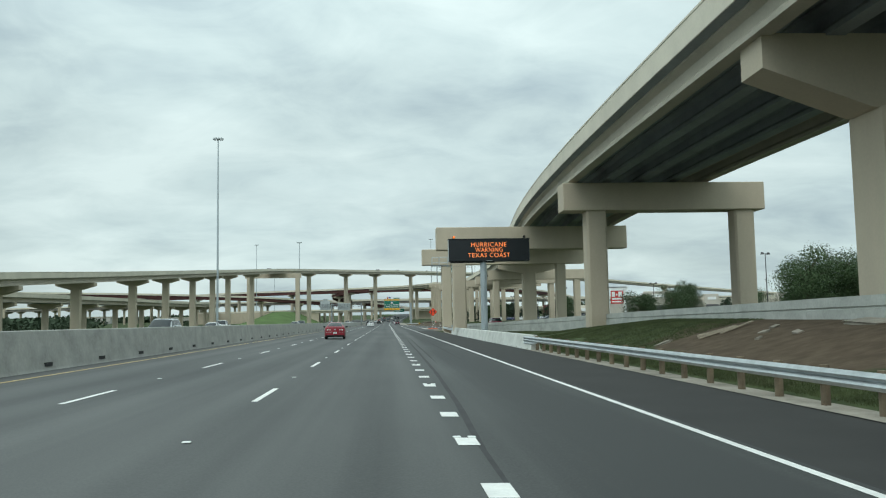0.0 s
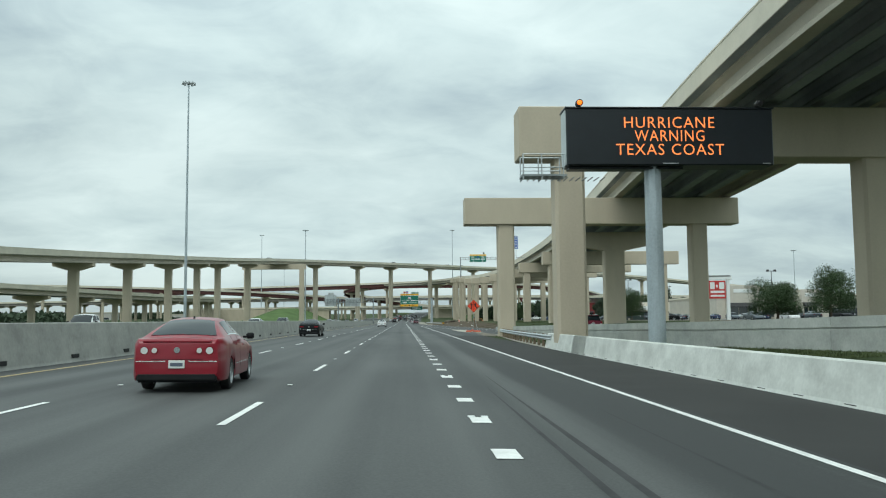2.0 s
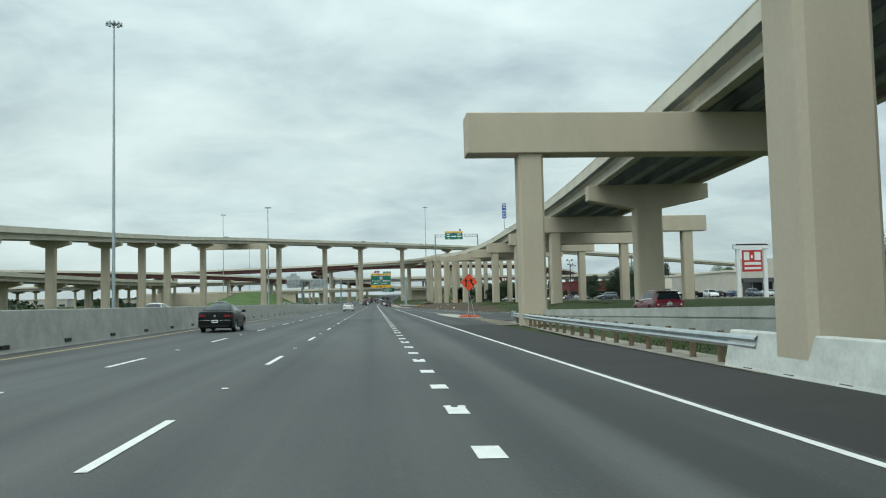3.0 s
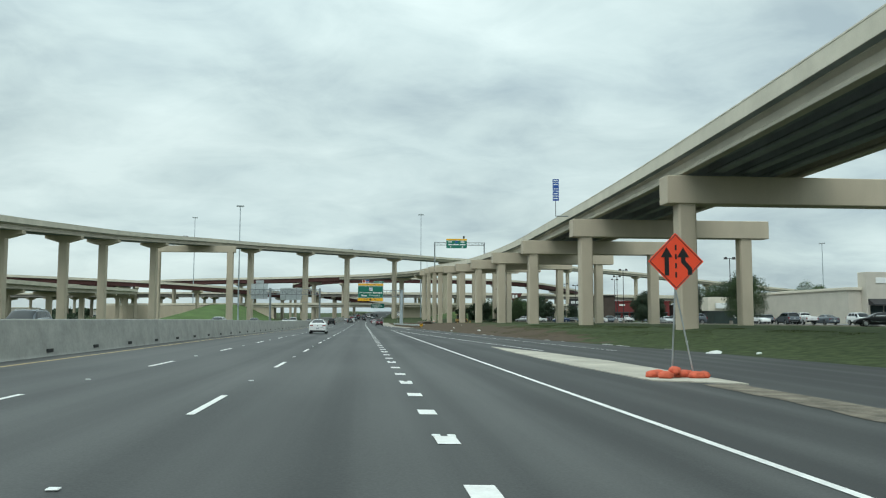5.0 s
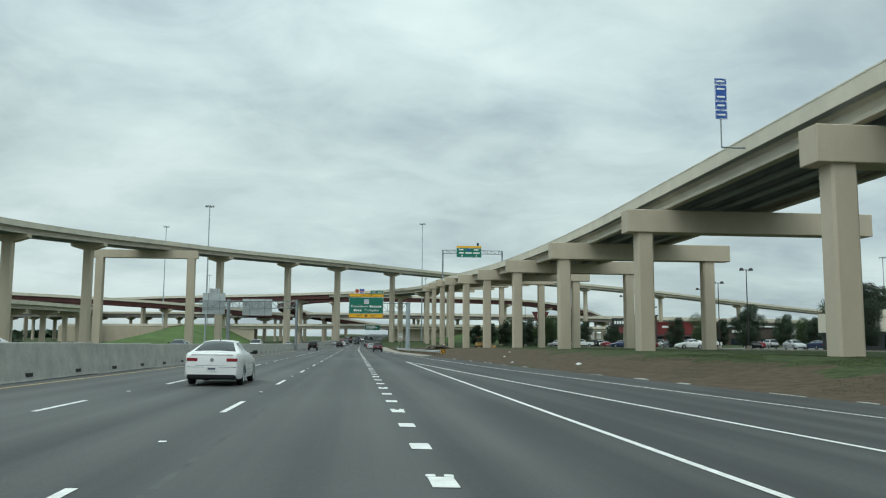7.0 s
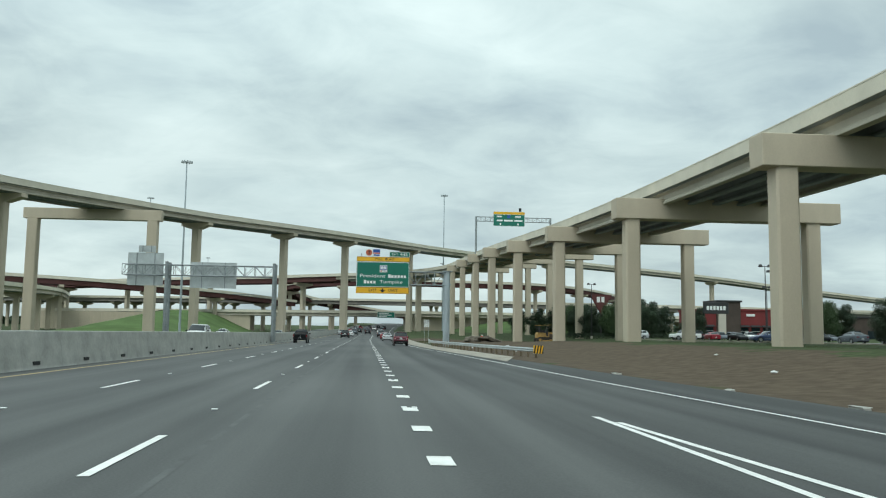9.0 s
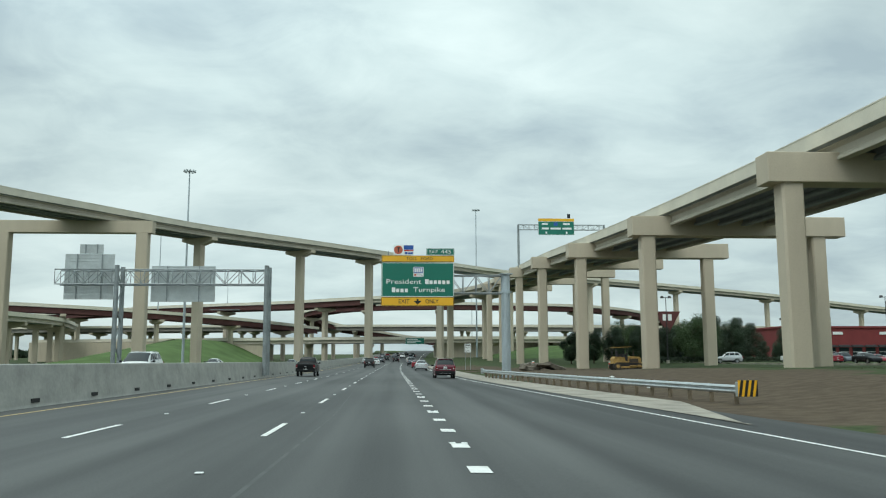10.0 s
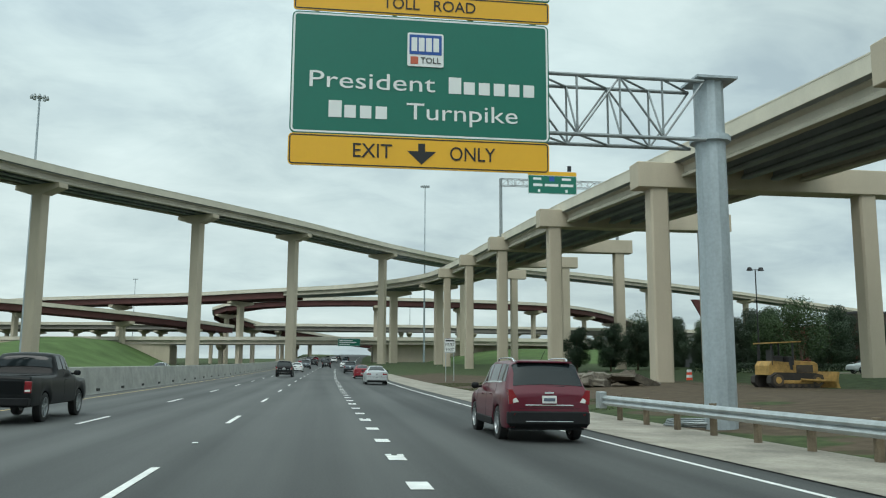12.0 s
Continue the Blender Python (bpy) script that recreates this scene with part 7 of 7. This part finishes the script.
def red_restaurant():
    t = thing("restaurant", "red-painted restaurant with dark windows and a brown corner tower", "building")
    Y = 490
    bm = bmesh.new()
    box(bm, 95, 130, Y, Y + 18, 0.6, 9.2)
    part("wall", bm, M_BRICK_RED, t)
    bm = bmesh.new()
    box(bm, 94.7, 130.3, Y - 0.3, Y + 18.3, 9.2, 9.7, 0.03)
    part("coping", bm, M_BRICK_RED, t)
    bm = bmesh.new()
    box(bm, 99, 106, Y - 0.7, Y + 8, 0.6, 11.6, 0.05)
    tower = part("tower", bm, M_BROWN_WALL, t, "dark brown corner tower")
    bm = bmesh.new()
    box(bm, 98.6, 106.4, Y - 1.1, Y + 8.4, 11.6, 12.1, 0.05)
    part("coping", bm, M_DARK_TRIM, tower)
    for k in range(8):
        x = 95.6 + k * 4.3 if k == 0 else 102.6 + k * 3.4
        bm = bmesh.new()
        box(bm, x, x + 2.5, Y - 0.1, Y + 0.1, 1.6, 4.4)
        w = part("window", bm, M_SHOP_GLASS, t)
        for j in range(2):
            bm = bmesh.new()
            box(bm, x, x + 2.5, Y - 0.16, Y - 0.08, 2.4 + j * 0.9, 2.5 + j * 0.9)
            part("glazing_bar", bm, M_SIGN_WHITE, w)
        bm = bmesh.new()
        prism(bm, [(Y, 5.1), (Y - 1.1, 4.6), (Y - 1.1, 4.5), (Y, 4.6)], "x", x - 0.2, x + 2.7)
        part("awning", bm, M_DARK_TRIM, t)
    for x0, x1 in ((108, 110.5), (120, 124.5)):
        bm = bmesh.new()
        box(bm, x0, x1, Y - 0.15, Y, 7.6, 8.3, 0.02)
        part("fascia_bars", bm, M_SIGN_WHITE, t, "plain white fascia bars")
    t2 = thing("restaurant_sign", "black sign box with plain pale bars on a post", "sign")
    bm = bmesh.new()
    box(bm, 72.6, 78.2, 435, 435.6, 6.6, 9.1, 0.05)
    p = part("sign_box", bm, M_DARK_TRIM, t2)
    bars(p, M_SIGN_WHITE, [(73.2 + 0.75 * k, 73.75 + 0.75 * k, 7.4, 8.3) for k in range(6)], 435)
    bm = bmesh.new()
    box(bm, 76.0, 77.6, 435.05, 435.55, 0.6, 6.6)
    part("post", bm, M_STUCCO, t2)
    t4 = thing("restaurant", "dark brown flat-roofed restaurant with a pale script sign", "building")
    bm = bmesh.new()
    box(bm, 132, 156, Y + 1, Y + 16, 0.6, 7.6)
    part("wall", bm, M_BROWN_WALL, t4)
    bm = bmesh.new()
    box(bm, 131.7, 156.3, Y + 0.7, Y + 16.3, 7.6, 8.1, 0.04)
    part("coping", bm, M_DARK_TRIM, t4)
    for k in range(4):
        bm = bmesh.new()
        box(bm, 134 + k * 5.6, 137.4 + k * 5.6, Y + 0.9, Y + 1.1, 1.4, 4.0)
        part("window", bm, M_SHOP_GLASS, t4)
    bm = bmesh.new()
    box(bm, 134.5, 138.5, Y + 0.8, Y + 1.0, 6.0, 6.9, 0.02)
    part("fascia_bars", bm, M_SIGN_WHITE, t4, "plain pale fascia bar")
    # dark restaurant with a striped canopy in front
    t3 = thing("restaurant", "dark single-storey restaurant behind the hedge", "building")
    bm = bmesh.new()
    box(bm, 62, 76, 474, 490, 0.6, 4.4)
    part("wall", bm, M_GREY_WALL, t3)
    bm = bmesh.new()
    box(bm, 61.6, 76.4, 473.6, 490.4, 4.4, 5.0, 0.04)
    part("roof", bm, M_DARK_TRIM, t3)
    for k in range(5):
        bm = bmesh.new()
        box(bm, 62.6 + k * 2.6, 64.6 + k * 2.6, 473.9, 474.1, 1.5, 3.6)
        part("window", bm, M_SHOP_GLASS, t3)


M_BROWN_WALL = material("dark_brown_wall", (0.075, 0.055, 0.045), 0.85, vary=0.2)
M_GREY_WALL = material("dark_grey_wall", (0.085, 0.085, 0.09), 0.85, vary=0.15)
red_restaurant()


# ---- works beside the road ----
M_TRACK = material("dark_track_steel", (0.035, 0.030, 0.026), 0.8, vary=0.3, scale=3)


def bulldozer(m):
    t = thing("bulldozer", "yellow tracked bulldozer with a canopy on bare earth", "bulldozer", at=m)
    for s in (-1, 1):
        bm = bmesh.new()
        o = [(-1.9, 0.35), (-1.6, 0.05), (1.5, 0.05), (1.95, 0.40), (1.8, 0.85), (1.3, 0.98), (-1.4, 1.02), (-1.85, 0.75)]
        prism(bm, o, "x", s * 0.95 - 0.25, s * 0.95 + 0.25)
        tr = part("track", bm, M_TRACK, t, "dark steel track")
        bm = bmesh.new()
        box(bm, s * 1.06, s * 1.23, -1.0, 1.1, 0.30, 0.52, 0.03)
        part("track_frame", bm, M_MACHINE, tr, "dirty yellow track frame")
        for y in (-0.8, -0.35, 0.1, 0.55, 1.0):
            bm = bmesh.new()
            tube(bm, (s * 1.12, y, 0.20), (s * 1.22, y, 0.20), 0.13, 0.13, 10)
            part("track_roller", bm, M_MUD, tr)
        for k in range(9):
            bm = bmesh.new()
            box(bm, s * 0.95 - 0.27, s * 0.95 + 0.27, -1.5 + k * 0.36, -1.40 + k * 0.36, 0.0, 0.07)
            part("track_shoe", bm, M_MUD, tr)
        for y in (-1.35, 1.45):
            bm = bmesh.new()
            tube(bm, (s * 1.18, y, 0.52), (s * 1.24, y, 0.52), 0.38, 0.38, 16)
            part("sprocket", bm, M_MUD, tr)
            bm = bmesh.new()
            tube(bm, (s * 1.22, y, 0.52), (s * 1.27, y, 0.52), 0.22, 0.20, 16)
            part("hub", bm, M_MACHINE, tr)
    bm = bmesh.new()
    prism(bm, [(0.1, 0.8), (1.95, 0.8), (1.95, 1.55), (1.7, 1.72), (0.1, 1.80)], "x", -0.55, 0.55)
    bmesh.ops.bevel(bm, geom=list(bm.edges), offset=0.05, segments=1, affect="EDGES")
    part("bonnet", bm, M_MACHINE, t, "yellow engine cover")
    bm = bmesh.new()
    prism(bm, [(-1.75, 0.85), (-1.75, 1.45), (-1.55, 1.75), (-0.35, 1.68), (-0.25, 1.2), (0.1, 1.1), (0.1, 0.8)], "x", -0.85, 0.85)
    part("deck", bm, M_MACHINE, t)
    bm = bmesh.new()
    box(bm, -0.6, 0.6, -0.2, 0.12, 1.1, 2.05, 0.04)
    part("dashboard", bm, M_DARK_TRIM, t)
    for s in (-1, 1):
        bm = bmesh.new()
        box(bm, *sorted((s * 0.552, s * 0.575)), 0.35, 1.55, 1.0, 1.5, 0.01)
        part("side_grille", bm, M_MUD, t)
    bm = bmesh.new()
    box(bm, -0.35, 0.35, -1.1, -0.4, 1.5, 2.1, 0.06)
    box(bm, -0.35, 0.35, -1.25, -1.05, 1.6, 2.5, 0.05)
    part("seat", bm, M_DARK_TRIM, t)
    for x, y in ((-0.8, -1.5), (0.8, -1.5), (-0.8, 0.0), (0.8, 0.0)):
        bm = bmesh.new()
        tube(bm, (x, y, 1.5), (x, y, 2.95), 0.06, 0.06, 8)
        part("canopy_post", bm, M_DARK_TRIM, t)
    bm = bmesh.new()
    prism(bm, [(-1.75, 2.86), (-1.75, 2.94), (0.55, 3.04), (0.55, 2.98)], "x", -0.95, 0.95)
    part("canopy", bm, M_MACHINE, t)
    bm = bmesh.new()
    tube(bm, (0.25, 1.0, 1.7), (0.25, 1.0, 2.5), 0.06, 0.06, 8)
    part("exhaust", bm, M_MUD, t)
    bm = bmesh.new()
    prism(bm, [(2.55, 0.05), (2.75, 0.02), (2.62, 0.5), (2.75, 1.05), (2.62, 1.08), (2.45, 0.5)], "x", -1.6, 1.6)
    part("blade", bm, M_MACHINE, t, "curved blade")
    for s in (-1, 1):
        bm = bmesh.new()
        tube(bm, (s * 1.3, 0.2, 0.55), (s * 1.3, 2.55, 0.45), 0.09, 0.09, 8)
        part("push_arm", bm, M_MACHINE, t)


bulldozer(pose(29.1, 395.5, land_z(29.1, 395.5) - 0.02, 0, 0, -88))

M_RUBBLE = material("dirty_broken_concrete", (0.20, 0.175, 0.14), 0.95, vary=0.5, scale=1.5, fine=12, bump=0.01)
rn = random.Random(31)
t = thing("rubble_heap", "heap of broken concrete slabs and pipes on bare earth", "rubble")
for k in range(16):
    bm = bmesh.new()
    a, b, c = rn.uniform(0.4, 1.3), rn.uniform(0.3, 0.8), rn.uniform(0.12, 0.3)
    box(bm, -a, a, -b, b, -c, c, 0.04)
    for v in bm.verts:
        v.co += Vector((rn.uniform(-1, 1), rn.uniform(-1, 1), rn.uniform(-1, 1))) * 0.07
    x, y = 18.6 + rn.uniform(-2.4, 2.4), 400 + rn.uniform(-1.2, 1.2)
    part("slab", bm, M_RUBBLE, t).matrix_basis = pose(x, y, land_z(x, y) + rn.uniform(0.1, 0.7), rn.uniform(-20, 20), rn.uniform(-20, 20), rn.uniform(0, 180))

# boards and broken slabs on the bare mound
M_BOARD = material("pale_sawn_timber", (0.36, 0.31, 0.235), 0.9, vary=0.3, scale=3, fine=30, bump=0.003)
for x, y, l, a in ((12.5, 32.0, 1.7, 8), (12.65, 32.35, 1.8, 4), (12.75, 32.7, 1.7, 1), (13.3, 31.9, 2.0, 27)):
    t = thing("board", "pale timber board lying on bare earth", "timber", "boards on the mound")
    bm = bmesh.new()
    box(bm, -l / 2, l / 2, -0.06, 0.06, 0, 0.045, 0.004)
    part("plank", bm, M_BOARD, t)
    lean = math.degrees(math.atan(land_z(x + 0.5, y) - land_z(x - 0.5, y)))
    t.matrix_basis = pose(x, y, land_z(x, y) + 0.05, 0, -lean, 0) @ pose(0, 0, 0, rn.uniform(-2, 2), rn.uniform(-2, 2), a)
for x, y, w in ((10.93, 34.2, 0.36), (14.6, 24.4, 0.8), (12.9, 28.6, 0.2), (12.2, 27.5, 0.16), (13.6, 29.2, 0.18), (13.0, 26.2, 0.22)):
    t = thing("concrete_slab", "broken pale concrete slab lying on bare earth", "rubble", "slabs on the mound")
    bm = bmesh.new()
    box(bm, -w, w, -w * 0.6, w * 0.6, -0.08, 0.04, 0.015)
    for v in bm.verts:
        v.co += Vector((rn.uniform(-1, 1), rn.uniform(-1, 1), 0)) * 0.12 * w
    part("slab", bm, M_STRIP, t)
    lean = math.degrees(math.atan(land_z(x + 0.5, y) - land_z(x - 0.5, y)))
    t.matrix_basis = pose(x, y, land_z(x, y) + 0.03, 0, -lean, 0) @ pose(0, 0, 0, rn.uniform(-6, 6), rn.uniform(-6, 6), rn.uniform(0, 180))

t = thing("cable_spool", "loose coils of grey cable at the column foot", "cable")
for k in range(3):
    bm = bmesh.new()
    pts = [Vector((9.3 + (0.9 + 0.12 * math.sin(3 * a + k)) * math.cos(a), 366.2 + (0.8 + 0.1 * k) * math.sin(a), land_z(9.3, 366.2) + 0.05 + 0.05 * k)) for a in np.linspace(0, math.tau, 22)]
    sweep(bm, pts, [(0.035 * math.cos(a), 0.035 * math.sin(a)) for a in np.linspace(0, math.tau, 7)[:-1]])
    part("coil", bm, M_GALV_DARK, t)

# orange barrels and litter
for x, y in ((33.5, 420), (24.5, 440)):
    t = thing("traffic_barrel", "orange and white striped traffic barrel", "traffic barrel", "traffic barrels")
    for k in range(4):
        bm = bmesh.new()
        tube(bm, (0, 0, 0.25 * k), (0, 0, 0.25 * k + 0.245), 0.30 - 0.02 * k, 0.285 - 0.02 * k, 14)
        part("band", bm, M_ORANGE if k % 2 == 0 else M_SIGN_WHITE, t)
    t.matrix_basis = pose(x, y, land_z(x, y))
for k, (x, y, s) in enumerate(((18.3, 187, 0.8), (20.5, 186, 0.35), (22, 200, 0.25), (15.8, 262, 0.5), (15.2, 290, 0.25), (18, 302, 0.2), (13.2, 275, 0.3), (19.2, 188.5, 0.6), (12.3, 331, 0.3), (14.0, 345, 0.3), (10.9, 350, 0.25))):
    t = thing("litter", "crumpled white plastic litter on the verge", "litter", "litter on the verge")
    bm = bmesh.new()
    bmesh.ops.create_icosphere(bm, subdivisions=2, radius=1.0)
    for v in bm.verts:
        v.co *= 1 + 0.5 * noise.noise(v.co * 2.3 + Vector((k * 5.0, 0, 0)))
        v.co = Vector((v.co.x * 0.55 * s, v.co.y * 0.40 * s, max(-0.05, v.co.z * 0.22 * s)))
    part("sheet", bm, M_SIGN_WHITE, t)
    t.matrix_basis = pose(x, y, land_z(x, y) + 0.04, 0, 0, k * 37)

# broken kerb pieces along the ramp's outer edge
rn = random.Random(77)
for k in range(17):
    y = 192 + k * 6.3 + rn.uniform(-3, 3)
    t = thing("kerb_fragment", "broken pale kerb fragment along the ramp edge", "kerb", "kerb fragments")
    bm = bmesh.new()
    box(bm, -0.12, 0.12, -rn.uniform(0.15, 1.2), rn.uniform(0.15, 1.0), -0.1, rn.uniform(0.01, 0.06), 0.02)
    for v in bm.verts:
        v.co.x += rn.uniform(-0.06, 0.06)
    part("piece", bm, M_BARRIER, t)
    x = paving_edge(y) + 0.25 + rn.uniform(-0.1, 0.2)
    t.matrix_basis = pose(x, y, land_z(x, y) + 0.03, 0, rn.uniform(-8, 8), math.degrees(math.atan(-(paving_edge(y + 2) - paving_edge(y - 2)) / 4)) + rn.uniform(-5, 5))


# ---- grass ----
def grass(name, label, regions, seed, mat):
    rn = random.Random(seed)
    verts, faces = [], []
    for x0, x1, y0, y1, n, h, wide in regions:
        for _ in range(n):
            x, y = rn.uniform(x0, x1), rn.uniform(y0, y1)
            if x < paving_edge(y) + 0.9:
                continue
            if noise.noise(Vector((x * 0.25, y * 0.12, 3.0))) < (-0.05 if y > 66 else -0.32):
                continue
            z = land_z(x, y)
            for b in range(3):
                a = rn.uniform(0, math.tau)
                w = wide * (0.6 + 0.6 * rn.random())
                hh = h * rn.uniform(0.5, 1.2)
                lean = Vector((rn.gauss(0, 0.35), rn.gauss(0, 0.35), 1)) * hh
                j = len(verts)
                p = Vector((x + rn.gauss(0, 0.08), y + rn.gauss(0, 0.08), z - 0.03))
                d = Vector((math.cos(a), math.sin(a), 0)) * w
                verts += [p - d, p + d, p + lean]
                faces.append((j, j + 1, j + 2))
    me = bpy.data.meshes.new(name)
    me.from_pydata(verts, [], faces)
    me.materials.append(mat)
    return tagged(new(name, me), label, "grass", kind="stuff")


M_BLADE = material("grass_blades", (0.084, 0.106, 0.048), 0.9, vary=0.5, scale=0.8, fine=6, spec=0.15)
grass("grass", "uneven green grass on the verge", [(7.6, 9.6, 2, 46, 42000, 0.10, 0.011), (8.2, 16.0, 34, 64, 42000, 0.085, 0.014), (11, 16, 66, 100, 9000, 0.10, 0.03), (8, 14, 60, 140, 15000, 0.10, 0.03), (16, 30, 190, 262, 30000, 0.055, 0.03), (26, 36, 260, 420, 14000, 0.05, 0.04), (8.5, 13, 375, 420, 7000, 0.07, 0.04)], 5, M_BLADE)
